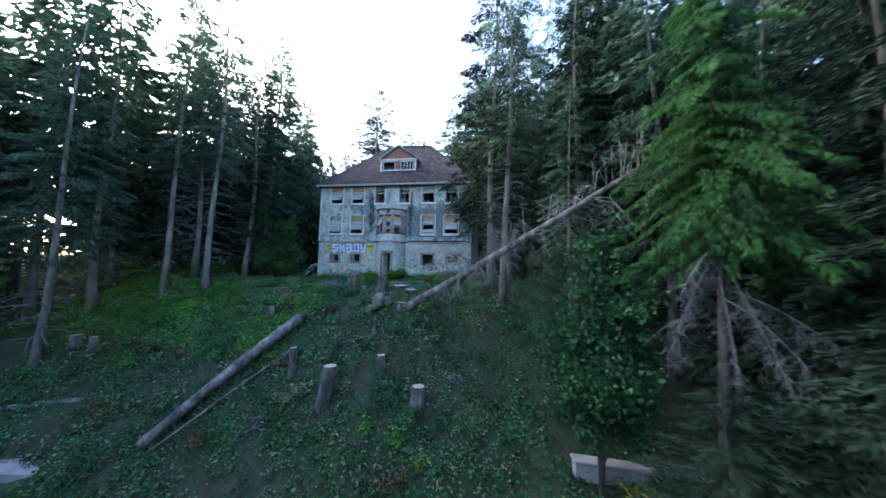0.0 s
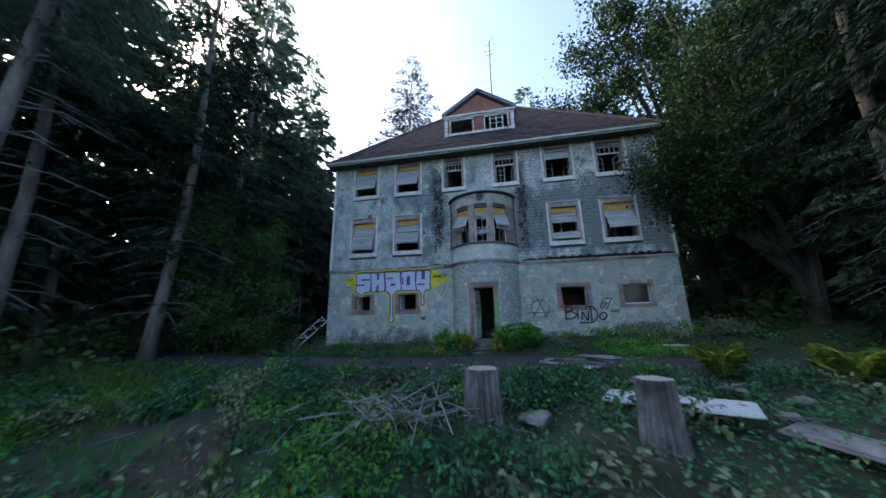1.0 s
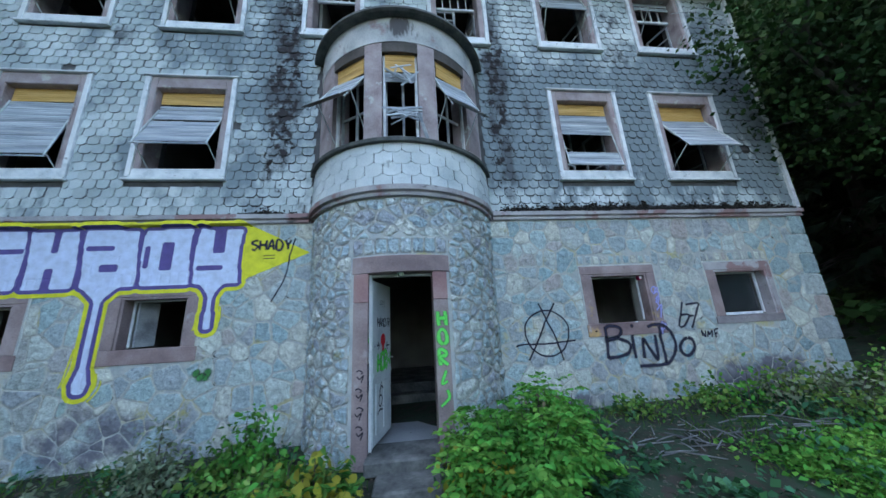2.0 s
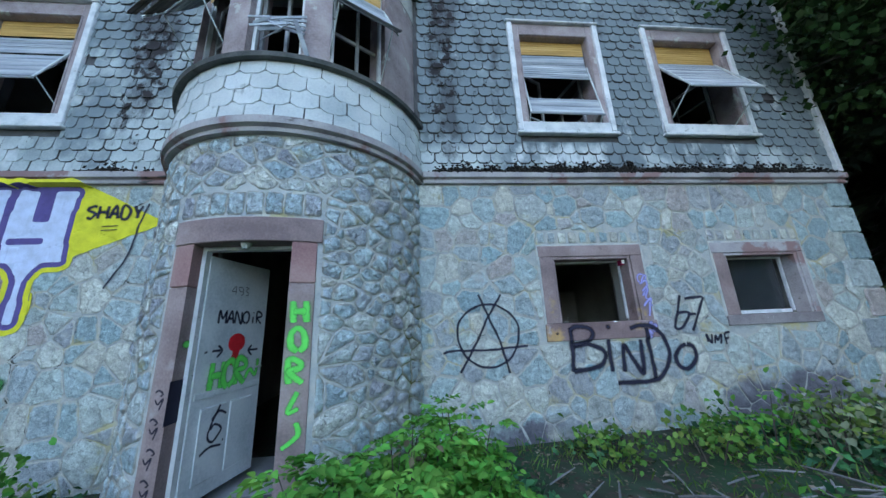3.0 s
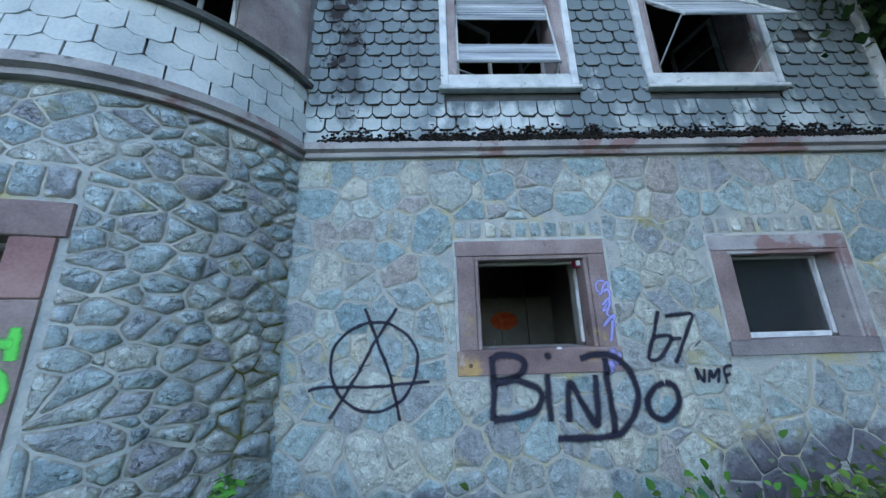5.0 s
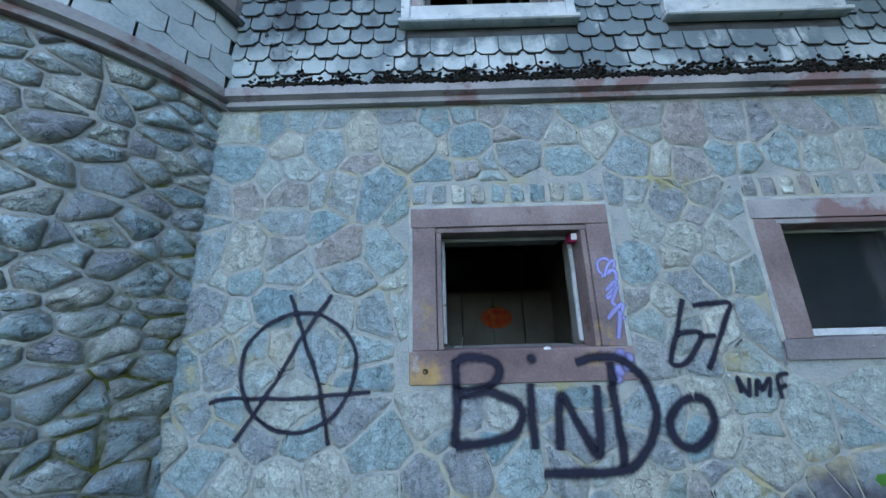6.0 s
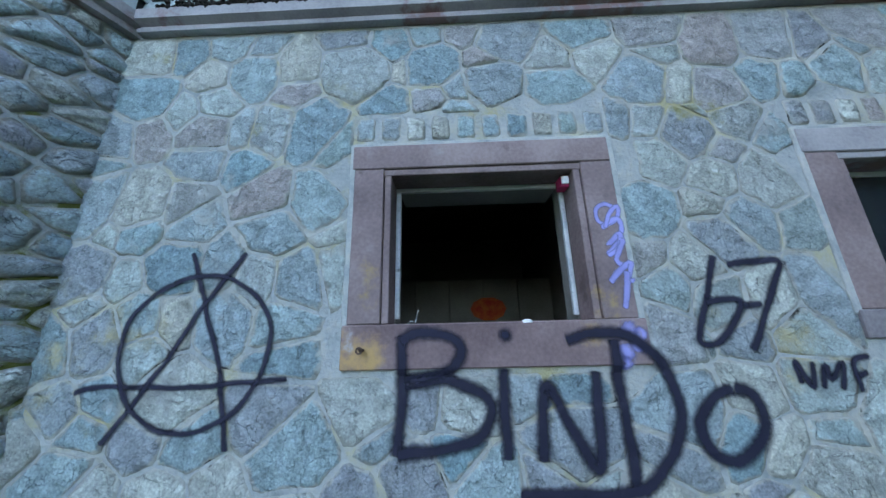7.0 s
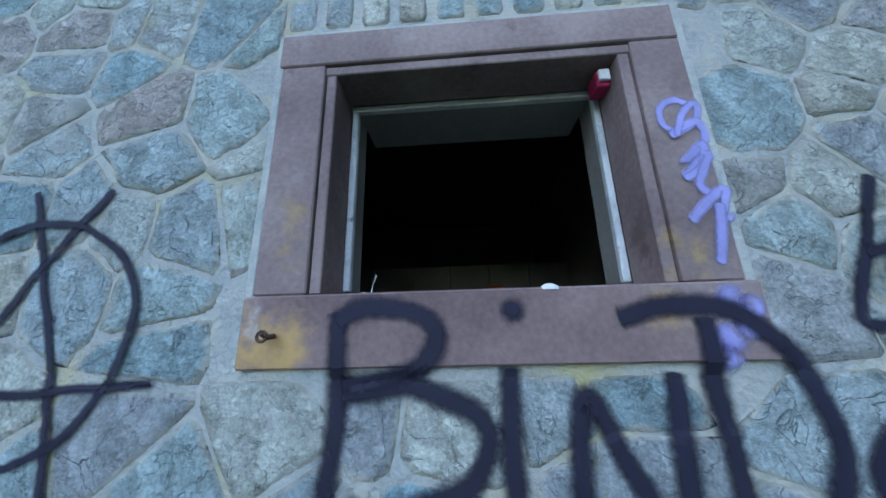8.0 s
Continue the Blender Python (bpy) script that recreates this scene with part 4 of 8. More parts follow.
part("bay_head", drum(Geo(), 1.28, 1.61, 6.1, 6.6, n=48), BAYHEAD, house, "flaking curved lintel with water stains")
for a0, a1 in ((-0.80, -0.37), (-0.185, 0.185), (0.37, 0.80)):
    part("bay_hood", drum(Geo(), 1.45, 1.6, 5.9, 6.1, a0, a1, 8), DARKWOOD, house)
part("bay_roof", moulding(moulding(Geo(), bayline(1.6, 6.6), [(-0.4, 0), (0.13, 0), (0.17, 0.02), (0.17, 0.06), (0.12, 0.08), (-0.4, 0.17)], 48), bayline(0.2, 6.74), [(-0.2, 0), (1.1, 0), (1.1, 0.03), (-0.2, 0.3)], 40), DARKZINC, house, "dark scalloped metal roof of the bay")

TILT = 0.011


def shingle_mesh(w, h, t=0.006, cut=0.3, bite=0.0):
    o = [(-w / 2, h), (-w / 2, h * 0.2 + bite), (-w / 2 + w * cut * 0.75, 0.002), (-w / 2 + w * cut, 0), (w / 2 - w * cut, 0), (w / 2 - w * cut * 0.7, 0.003 + bite), (w / 2, h * 0.2), (w / 2, h)]
    slope = TILT + 0.006
    vs = [(x, -0.006 - slope * (1 - z / h) - t, z) for x, z in o] + [(x, -0.006 - slope * (1 - z / h), z) for x, z in o]
    n = len(o)
    return vs, [tuple(range(n))] + [(i + n, i + 1 + n, i + 1, i) for i in range(n - 1)]


SW, SE = 0.2, 0.162
openings_up = [(a, b, F0 - 0.05, F1) for a, b in FIRST] + [(a, b, S0 - 0.05, S1) for a, b in SECOND] + [(CX - 1.6, CX + 1.6, BAND, 6.75)]
variants = []
for k in range(8):
    gg = Geo().add(*shingle_mesh(SW - rng.uniform(0.007, 0.016), SE * 1.2, 0.006, rng.uniform(0.2, 0.3), rng.choice((0, 0, 0, 0.012))))
    me = gg.mesh("shingle")
    me.materials.append(SHINGLE)
    variants.append((gg, me))
rest = Geo()
row = 0
z = BAND + 0.15
spots = []
while z < EAVE - 0.05:
    x = X0 + (0.5 * SW if row % 2 else 0.0)
    while x < X1 + 0.05:
        lo, hi = max(x - SW / 2, X0 + 0.03), min(x + SW / 2, X1 - 0.03)
        for a, b, c, d in openings_up:
            if c - 0.08 < z + SE / 2 < d - 0.02:
                if lo < a + 0.03 < hi:
                    hi = a + 0.03
                elif lo < b - 0.03 < hi:
                    lo = b - 0.03
                elif a < lo and hi < b:
                    hi = lo
        if hi - lo > 0.05:
            spots.append(((lo + hi) / 2, z, (hi - lo) / SW))
        x += SW
    row += 1
    z += SE
near_spots = {(x, z) for x, z, r in sorted((s for s in spots if 1.6 < s[0] < 8.2 and s[1] < 6.0 and s[2] > 0.9), key=lambda s: s[1])[:300]}
for x, z, r in spots:
    gg, me = variants[rng.randrange(8)]
    if rng.random() < 0.002:
        continue
    m = pose(x + rng.uniform(-0.006, 0.006), rng.uniform(-0.004, 0.0), z + rng.uniform(-0.006, 0.006), rng.uniform(-1, 1), rng.gauss(0, 1.3), rng.uniform(-0.8, 0.8))
    if r < 0.999:
        m = m @ Matrix.Diagonal((r, 1, 1, 1))
    if (x, z) in near_spots:
        ob = new("shingle", me)
        ob.parent, ob.matrix_basis = upper, m
    else:
        rest.add(gg.v, gg.f, m)
tagged(part("wall_shingles", rest, SHINGLE, upper, fix=False), kind="stuff")
GRIME = mat("black grime and moss in the joints", [(0.02, 0.02, 0.02), (0.045, 0.043, 0.04)], 9, 0.95, 0, 20)
grime, gr = Geo(), random.Random(71)
for x, z, r in spots:
    chance = 0.97 if 1.7 < x < 4.6 or x > 6.6 else 0.75 if x > 1.7 else 0.75 if -2.9 < x < -1.6 else 0.16
    if r > 0.6 and gr.random() < chance:
        w2, e = SW / 2 * r, gr.uniform(0.006, 0.012) * (2.0 if x > 1.7 or -2.9 < x < -1.6 else 1.0)
        o = [(-w2 - 0.002, 0.06), (-w2 - 0.002, 0.036), (-w2 * 0.6, -e * 0.8), (w2 * 0.6, -e * gr.uniform(0.6, 1.2)), (w2 + 0.002, 0.036), (w2 + 0.002, 0.06)]
        grime.add([(x + u, -0.0195, z + v) for u, v in o], [tuple(range(6))])
tagged(part("joint_grime", grime, GRIME, upper, fix=False), kind="stuff")
g = Geo()
for r in range(4):
    z = BAND + 0.09 + r * 0.195
    n = 16
    for i in range(-n // 2 - 1, n // 2 + 1):
        a = (i + 0.5 * (r % 2)) * 0.27 / 1.66
        if abs(a) > A_END:
            continue
        flare = 0.05 * (1 - (z - BAND) / 0.85)
        m = Matrix.Translation((CX, CY, 0)) @ Matrix.Rotation(a, 4, "Z") @ Matrix.Translation((0, -1.625 - flare, z)) @ pose(0, 0, 0, rng.uniform(-1, 1), rng.gauss(0, 0.8), 0)
        vs, fs = shingle_mesh(0.262, 0.23, 0.011, rng.uniform(0.24, 0.32))
        g.add([(x, y + 0.5 * x * x / 1.66, zz) for x, y, zz in vs], fs, m)
PALESHINGLE = mat("bleached cement shingle", [(0.34, 0.40, 0.42), (0.5, 0.55, 0.55), (0.62, 0.66, 0.65)], 1.6, 0.8, 0.3, 45, var=0.06, spec=0.15)
patched(PALESHINGLE, (0.26, 0.29, 0.29), 5, 0.62, 0.74, stretch=(1, 1, 0.5))
tagged(part("wall_shingles", g, PALESHINGLE, drum_wall, fix=False), kind="stuff")


for x in (X0, X1):
    part("corner_board", Geo().box(x - 0.045, x + 0.045, -0.075, 0.05, BAND + 0.17, EAVE - 0.02, 0.008), WHITEPAINT, house, "white corner board with flaking paint")

# ---------------------------------------------------------------- windows
def window(a, b, c, d, name="window", proud=0.065, pad=0.085, inner=0.2, sill=True, top=True):
    """White outer architrave, mauve inner frame, deep reveal."""
    w = part(name, Geo().box(a - 0.02, b + 0.02, -proud - 0.02, 0.0, d, d + 0.035 if top else d + 0.02, 0.008), WHITEPAINT, house, "white-painted window architrave over a mauve frame")
    for u0, u1 in ((a, a + pad), (b - pad, b)):
        part("architrave", Geo().box(u0, u1, -proud, 0.0, c, d - 0.002, 0.008), WHITEPAINT, w)
    part("window_sill", Geo().box(a + 0.02, b - 0.02, -proud + 0.012, 0.3, c - 0.02, c + 0.155, 0.01).box(a - 0.02, b + 0.02, -proud - 0.03, 0.0, c - 0.07, c - 0.022, 0.01), WHITEPAINT, w)
    m = Geo()
    x0, x1, z0, z1 = a + pad, b - pad, c + 0.155, d
    t, h = inner - pad, 0.24
    m.box(x0, x0 + t, -0.03, 0.0, z0, z1, 0.006).box(x1 - t, x1, -0.03, 0.0, z0, z1, 0.006).box(x0 + t, x1 - t, -0.03, 0.0, z1 - h, z1, 0.006)
    m.box(x0 + t - 0.03, x0 + t, 0.0, 0.3, z0, z1 - h).box(x1 - t, x1 - t + 0.03, 0.0, 0.3, z0, z1 - h).box(x0 + t - 0.03, x1 - t + 0.03, 0.0, 0.3, z1 - h, z1 - h + 0.03)
    m.box(x0 + t - 0.03, x0 + t - 0.008, -0.042, -0.03, z0, z1 - h + 0.03, 0.003).box(x1 - t + 0.008, x1 - t + 0.03, -0.042, -0.03, z0, z1 - h + 0.03, 0.003).box(x0 + t - 0.008, x1 - t + 0.008, -0.042, -0.03, z1 - h + 0.008, z1 - h + 0.03, 0.003)
    part("inner_frame", m, MAUVE, w, "faded mauve inner frame")
    return w, x0 + t, x1 - t, z0, z1 - h


def slats(win, x0, x1, drop, m, rng, material, sag=0.0, gaps=(), label=""):
    """Slats of a roller shutter, one under the other, drop metres down from the pose m; each is a part of the window."""
    n = max(1, int(drop / 0.044))
    for i in range(n):
        if i in gaps:
            continue
        y = sag * math.sin(math.pi * i / max(1, n)) + rng.uniform(-0.003, 0.003)
        part("slat", Geo().box(x0, x1, y - 0.007, y + 0.007, -(i + 1) * 0.044, -(i + 1) * 0.044 + 0.043, 0.003, m @ Matrix.Translation(((x0 + x1) / 2, 0, 0)) @ pose(0, 0, 0, 0, rng.uniform(-0.3, 0.3), 0) @ Matrix.Translation((-(x0 + x1) / 2, 0, 0))), material, win, label, fix=False)


def shutter(win, x0, x1, z1, fixed, drop, angle, rng, gaps=(), y=0.09, lean=0.0, straight_grey=0.0):
    """A roller shutter: an amber part that hangs straight, a grey part pushed outwards on two arms."""
    slats(win, x0 + 0.02, x1 - 0.02, fixed, pose(0, y, z1), rng, AMBER, label="clean amber slat under the lintel")
    z1 -= fixed
    if straight_grey:
        slats(win, x0 + 0.02, x1 - 0.02, straight_grey, pose(0, y, z1), rng, GREYWOOD, label="grey weathered slat")
        z1 -= straight_grey
    if drop:
        m = pose((x0 + x1) / 2, y, z1, -angle, 0, 0) @ pose(0, 0, 0, 0, lean, 0)
        hw = (x1 - x0) / 2 - 0.01
        slats(win, -hw, hw, drop, m, rng, GREYWOOD, 0.02, gaps, "grey weathered slat pushed outwards")
        for s in (-1, 1):
            e = m @ Vector((s * hw, 0, -drop - 0.02))
            part("shutter_rail", Geo().tube([m @ Vector((s * hw, -0.01, 0.0)), e], 0.013, 6), ZINC, win)
            part("shutter_arm", Geo().tube([m @ Vector((s * hw, 0, -drop * 0.96)), ((x0 + x1) / 2 + s * hw, y, z1 - drop * 1.2)], 0.010, 5), ZINC, win)
        part("bottom_bar", Geo().tube([m @ Vector((-hw - 0.02, 0, -drop - 0.02)), m @ Vector((hw + 0.02, 0, -drop - 0.02))], 0.016, 6), GREYWOOD, win)


OLDSASH = mat("grimy casement paint", [(0.2, 0.21, 0.22), (0.32, 0.34, 0.35), (0.42, 0.44, 0.45)], 4, 0.7, 0.3, 40)


def sash(win, x0, x1, z0, z1, y, rng, bars=(1, 2), openness=0.0, left=True, glazed=True):
    """A casement leaf with glazing bars."""
    hinge = x0 if left else x1
    m = pose(hinge, y, 0, 0, 0, openness if left else -openness)
    a, b = (0, x1 - x0) if left else (x0 - x1, 0)
    g = Geo().box(a, a + 0.05, -0.02, 0.02, z0, z1, 0.005, m).box(b - 0.05, b, -0.02, 0.02, z0, z1, 0.005, m).box(a + 0.05, b - 0.05, -0.02, 0.02, z0, z0 + 0.06, 0.005, m).box(a + 0.05, b - 0.05, -0.02, 0.02, z1 - 0.05, z1, 0.005, m)
    for i in range(1, bars[0]):
        x = a + (b - a) * i / bars[0]
        g.box(x - 0.012, x + 0.012, -0.015, 0.015, z0 + 0.06, z1 - 0.05, 0, m)
    for i in range(1, bars[1]):
        z = z0 + (z1 - z0) * i / bars[1]
        g.box(a + 0.05, b - 0.05, -0.013, 0.013, z - 0.012, z + 0.012, 0, m)
    s = part("sash", g, OLDSASH, win, "grimy white casement with flaking paint")
    return s


FIRST_SHUT = [(0.28, 1.22, 13, (), 1.2, 0.0), (0.3, 0.96, 23, (6,), 0.5, 0.1), (0.28, 1.06, 12, (6, 7, 8, 9, 10, 11, 12, 13, 14, 15, 16), 0.8, 0.22), (0.36, 1.03, 30, (), -1.0, 0.0)]
for (a, b), (fx, dr, an, gp, le, sg) in zip(FIRST, FIRST_SHUT):
    w, x0, x1, z0, z1 = window(a, b, F0, F1)
    shutter(w, x0, x1, z1, fx, dr, an, rng, gp, lean=le, straight_grey=sg)
    if a > 0:
        sash(w, x0, (x0 + x1) / 2, z0, z1 - 0.4, 0.3, rng, (1, 3), 25)
    sash(w, (x0 + x1) / 2, x1, z0, z1 - 0.4, 0.32, rng, (1, 3), 78, False)
SECOND_SHUT = [(0.24, 0.98, 19, ()), (0.26, 1.0, 22, ()), (0.0, 0.0, 0, ()), (0.0, 0.0, 0, ()), (0.0, 0.62, 17, (3,)), (0.0, 0.0, 0, ())]
for k, ((a, b), (fx, dr, an, gp)) in enumerate(zip(SECOND, SECOND_SHUT)):
    w, x0, x1, z0, z1 = window(a, b, S0, S1, top=False, inner=0.2)
    if dr:
        shutter(w, x0, x1, z1, fx, dr, an, rng, gp)
    if k in (2, 3, 5):
        slats(w, x0, x1, 0.3, pose(0, 0.12, z1), rng, GREYWOOD, gaps=(2, 5), label="broken grey slat")
        g = Geo().box(x0, x1, 0.18, 0.23, z1 - 0.52, z1 - 0.46, 0.006)
        for i in range(1, 5):
            x = x0 + (x1 - x0) * i / 5
            g.box(x - 0.011, x + 0.011, 0.19, 0.22, z1 - 0.46, z1)
        part("transom", g, WHITEPAINT, w)
    if k in (3, 4, 5):
        sash(w, x0, (x0 + x1) / 2, z0, z1 - 0.5, 0.24, rng, (2, 4) if k == 3 else (1, 3), 0 if k == 3 else 40)
        sash(w, (x0 + x1) / 2, x1, z0, z1 - 0.5, 0.24, rng, (1, 3), 75, False)
    if k in (4, 5):
        for s, x in ((-1, x0), (1, x1)):
            part("shutter_arm", Geo().tube([(x, 0.05, z1 - 0.35), (x + 0.05 * s, -0.42, z1 - 0.85), (x, 0.05, z1 - 1.3)], 0.01, 5), ZINC, w)

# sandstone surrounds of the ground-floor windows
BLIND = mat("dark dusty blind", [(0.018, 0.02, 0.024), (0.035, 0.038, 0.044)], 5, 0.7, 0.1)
FLAKEDSILL = mat("flaking grey-brown sandstone", [(0.15, 0.13, 0.14), (0.23, 0.205, 0.215), (0.32, 0.295, 0.3)], 2.6, 0.85, 0.4, 50)
patched(FLAKEDSILL, (0.5, 0.49, 0.5), 7.0, 0.6, 0.66, seed=8)
GROUT = mat("pale smeared grout", [(0.34, 0.37, 0.37), (0.46, 0.48, 0.46), (0.55, 0.54, 0.48)], 8, 0.95, 0.8, 60)
LIP = 0.028
for k, (a, b, c, d) in enumerate(GROUND_WINDOWS):
    s, top = SURROUND, d + SURROUND - 0.02
    sr = 0.1 if k == 3 else s  # the last window has a slim jamb
    w = part("window", Geo().box(a - s - 0.012, b + sr, -0.018, 0.05, d + 0.006, top, 0.005).box(a - s + 0.01, b + sr - 0.01, -0.004, 0.17, d - LIP * 1.25, d + 0.003, 0.004), STRINGSTONE if k == 3 else SANDSTONE, house, "grey-mauve sandstone window surround with a slim jamb" if k == 3 else "pink sandstone window surround set in rubble")
    for i, (e, sg) in enumerate(((a, 1), (b, -1))):
        w_ = s if sg > 0 else sr
        g = Geo().box(*sorted((e - sg * w_, e - sg * 0.006)), -0.015, 0.05, c + 0.001, d + 0.004, 0.005)
        g.box(*sorted((e - sg * 0.002, e + sg * LIP * 1.25)), -0.002, 0.17, c + 0.001, d - LIP * 1.25 - 0.001, 0.004)
        part("jamb", g, STRINGSTONE if k == 3 and i else SANDSTONE, w)
        q0, q1 = sorted((e + sg * LIP * 1.25, e - sg * 0.16))
        part("reveal", Geo().box(q0, q1, 0.204, 0.36, c - 0.1, d + 0.1).add([(x, y, z) for z in (c - 0.1, d + 0.1) for x, y in ((e + sg * 0.036, 0.36), (e - sg * 0.03, 0.5), (e - sg * 0.16, 0.5), (e - sg * 0.16, 0.36))], [(0, 1, 2, 3), (4, 7, 6, 5), (0, 4, 5, 1), (1, 5, 6, 2), (2, 6, 7, 3), (3, 7, 4, 0)]), PLASTER, w, "stained plaster reveal")
        part("window_frame", Geo().box(*sorted((e + sg * LIP * 1.2, e + sg * (LIP * 1.25 + 0.026))), 0.172, 0.202, c + 0.03, d - LIP * 1.25 - 0.025, 0.004), WHITEPAINT, w, "thin white inner window frame")
        part("grout", Geo().box(*sorted((e - sg * (w_ + 0.03), e - sg * (w_ - 0.004))), -0.012, 0.02, c - 0.02, top + 0.012, 0.006), GROUT, w, "pale grout smeared along the sandstone")
    part("window_sill", Geo().box(a - s - 0.022, b + sr + (0.0 if k == 3 else 0.03), -0.022, 0.2, c - (0.135 if k == 3 else 0.215), c - 0.001, 0.006), FLAKEDSILL if k == 3 else SILLSTONE, w, "flaking grey sandstone sill" if k == 3 else "thick pink sandstone sill")
    part("reveal", Geo().box(a + 0.04, b - 0.04, 0.204, 0.5, d - 0.02, d + 0.1), PLASTER, w, "stained plaster reveal")
    part("inner_sill", Geo().box(a + 0.04, b - 0.04, 0.204, 0.5, c - 0.1, c - 0.006, 0.005), PLASTER, w, "stained plaster reveal")
    part("window_frame", Geo().box(a + LIP, b - LIP, 0.172, 0.202, d - LIP * 1.25 - 0.024, d - LIP * 1.2, 0.004), WHITEPAINT, w, "thin white inner window frame")
    part("grout", Geo().box(a - s - 0.02, b + sr + 0.02, -0.01, 0.02, top - 0.004, top + 0.022, 0.006), GROUT, w, "pale grout smeared along the sandstone")
    if k == 3:
        f = 0.062
        part("pane", Geo().box(a + f, b - f - 0.03, 0.19, 0.196, c + 0.06, d - f), GLASS, w, "dusty glass pane with dark blind behind it")
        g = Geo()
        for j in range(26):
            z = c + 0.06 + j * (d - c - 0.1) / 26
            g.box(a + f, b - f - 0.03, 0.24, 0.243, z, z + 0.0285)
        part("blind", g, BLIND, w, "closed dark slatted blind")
        part("bottom_rail", Geo().box(a + LIP, b - 0.1, 0.168, 0.2, c + 0.004, c + 0.055, 0.004), WHITEPAINT, w)
        part("leaf_stile", Geo().box(b - f - 0.03, b - f, 0.18, 0.2, c + 0.03, d - f, 0.004), OLDSASH, w, "grimy pale edge of the glazed leaf")
    if k < 2:
        part("leaf", Geo().box(0, 0.3, -0.015, 0.015, c + 0.02, d - 0.06, 0.004, pose(a + 0.08, 0.22, 0, 0, 0, 74)), OLDSASH, w, "grimy pale casement leaf swung inwards")

# ---------------------------------------------------------------- door, steps
REDSAND = mat("red sandstone", [(0.24, 0.13, 0.13), (0.34, 0.2, 0.19), (0.4, 0.27, 0.25)], 2.2, 0.85, 0.25, 50)
OLDSTEP = mat("dirty mossy concrete step", [(0.05, 0.055, 0.05), (0.11, 0.115, 0.11), (0.2, 0.2, 0.19)], 3, 0.95, 0.6, 25)
def bay_y(x, out=0.0):
    return CY - math.sqrt((RS + out) ** 2 - (x - CX) ** 2)


def curved_block(x0, x1, z0, z1, out, back, n=8):
    """A block whose front follows the round of the bay."""
    g = Geo()
    xs = [x0 + (x1 - x0) * i / n for i in range(n + 1)]
    ring = [(x, bay_y(x, out)) for x in xs] + [(x1, back), (x0, back)]
    k = len(ring)
    e = 0.008
    for z, d in ((z0, e), (z0 + e, 0), (z1 - e, 0), (z1, e)):
        g.v += [(min(max(x, x0 + d), x1 - d), y + (d if i <= n else 0), z) for i, (x, y) in enumerate(ring)]
    for r in range(3):
        g.f += [(r * k + i, r * k + (i + 1) % k, (r + 1) * k + (i + 1) % k, (r + 1) * k + i) for i in range(k)]
    g.f += [tuple(range(k))[::-1], tuple(range(3 * k, 4 * k))]
    return g


DOOR_BACK = DOOR_Y + 0.42
door = part("door_surround", curved_block(DOOR_X0 - 0.22, DOOR_X1 + 0.24, DOOR_TOP, DOOR_TOP + 0.23, 0.022, DOOR_BACK, 14), SANDSTONE, house, "pink sandstone door surround with spray paint")
for x0, x1 in ((DOOR_X0 - 0.2, DOOR_X0), (DOOR_X1, DOOR_X1 + 0.2)):
    part("jamb", curved_block(x0, x1, 1.85, DOOR_TOP - 0.003, 0.018, DOOR_BACK), REDSAND, door, "darker red jamb block")
    part("jamb", curved_block(x0, x1, -0.1, 1.846, 0.016, DOOR_BACK), SANDSTONE, door)
part("door_frame", Geo().box(DOOR_X0, DOOR_X0 + 0.035, DOOR_Y + 0.2, DOOR_Y + 0.28, 0.06, DOOR_TOP).box(DOOR_X0 + 0.035, DOOR_X1, DOOR_Y + 0.2, DOOR_Y + 0.28, DOOR_TOP - 0.035, DOOR_TOP - 0.004), WHITEPAINT, door)
part("threshold", Geo().box(DOOR_X0 - 0.02, DOOR_X1 + 0.02, DOOR_Y - 0.08, DOOR_Y + 0.5, -0.1, 0.06, 0.02), OLDSTEP, door)
LEAF_M = pose(DOOR_X0 + 0.045, DOOR_Y + 0.26, 0.08, 0, 0, 77)
DW, DH = 0.8, 2.08
leaf = part("door_leaf", Geo().box(0, DW, 0.0, 0.04, 0, DH, 0.005, LEAF_M), DOORPAINT, house, "dirty pale door standing ajar, with graffiti")
g = Geo()
for a, b, c, d in ((0.1, 0.37, 0.12, 0.72), (0.42, 0.69, 0.12, 0.72)):
    g.box(a, b, -0.014, 0.0, c, d, 0.012, LEAF_M)
g.box(0.02, DW - 0.02, -0.012, 0.0, 0.8, 0.86, 0.008, LEAF_M)
part("door_panel", g, DOORPAINT, leaf)
part("door_handle", Geo().tube([LEAF_M @ Vector(p) for p in ((DW - 0.06, 0, 1.0), (DW - 0.06, -0.05, 1.0), (DW - 0.17, -0.055, 1.0))], 0.01, 6).box(DW - 0.08, DW - 0.04, -0.006, 0.0, 0.9, 1.08, 0.003, LEAF_M), ZINC, leaf)
part("door_lamp", Geo().tube([(CX - 0.05, DOOR_Y + 0.1, DOOR_TOP - 0.0), (CX - 0.05, DOOR_Y + 0.1, DOOR_TOP - 0.05)], [0.05, 0.03], 10), ZINC, door)
for k in range(3):
    part("step", Geo().box(-0.3 - 0.04 * k, 0.42 + 0.06 * k, DOOR_Y - 0.5 - 0.36 * k, DOOR_Y - 0.08 - 0.36 * k, -0.4, -0.06 - 0.14 * k, 0.02), OLDSTEP, door)
part("entry_floor", Geo().box(CX - 1.3, CX + 1.3, DOOR_Y + 0.5, 0.42, -0.2, -0.005), CONCRETE, house)
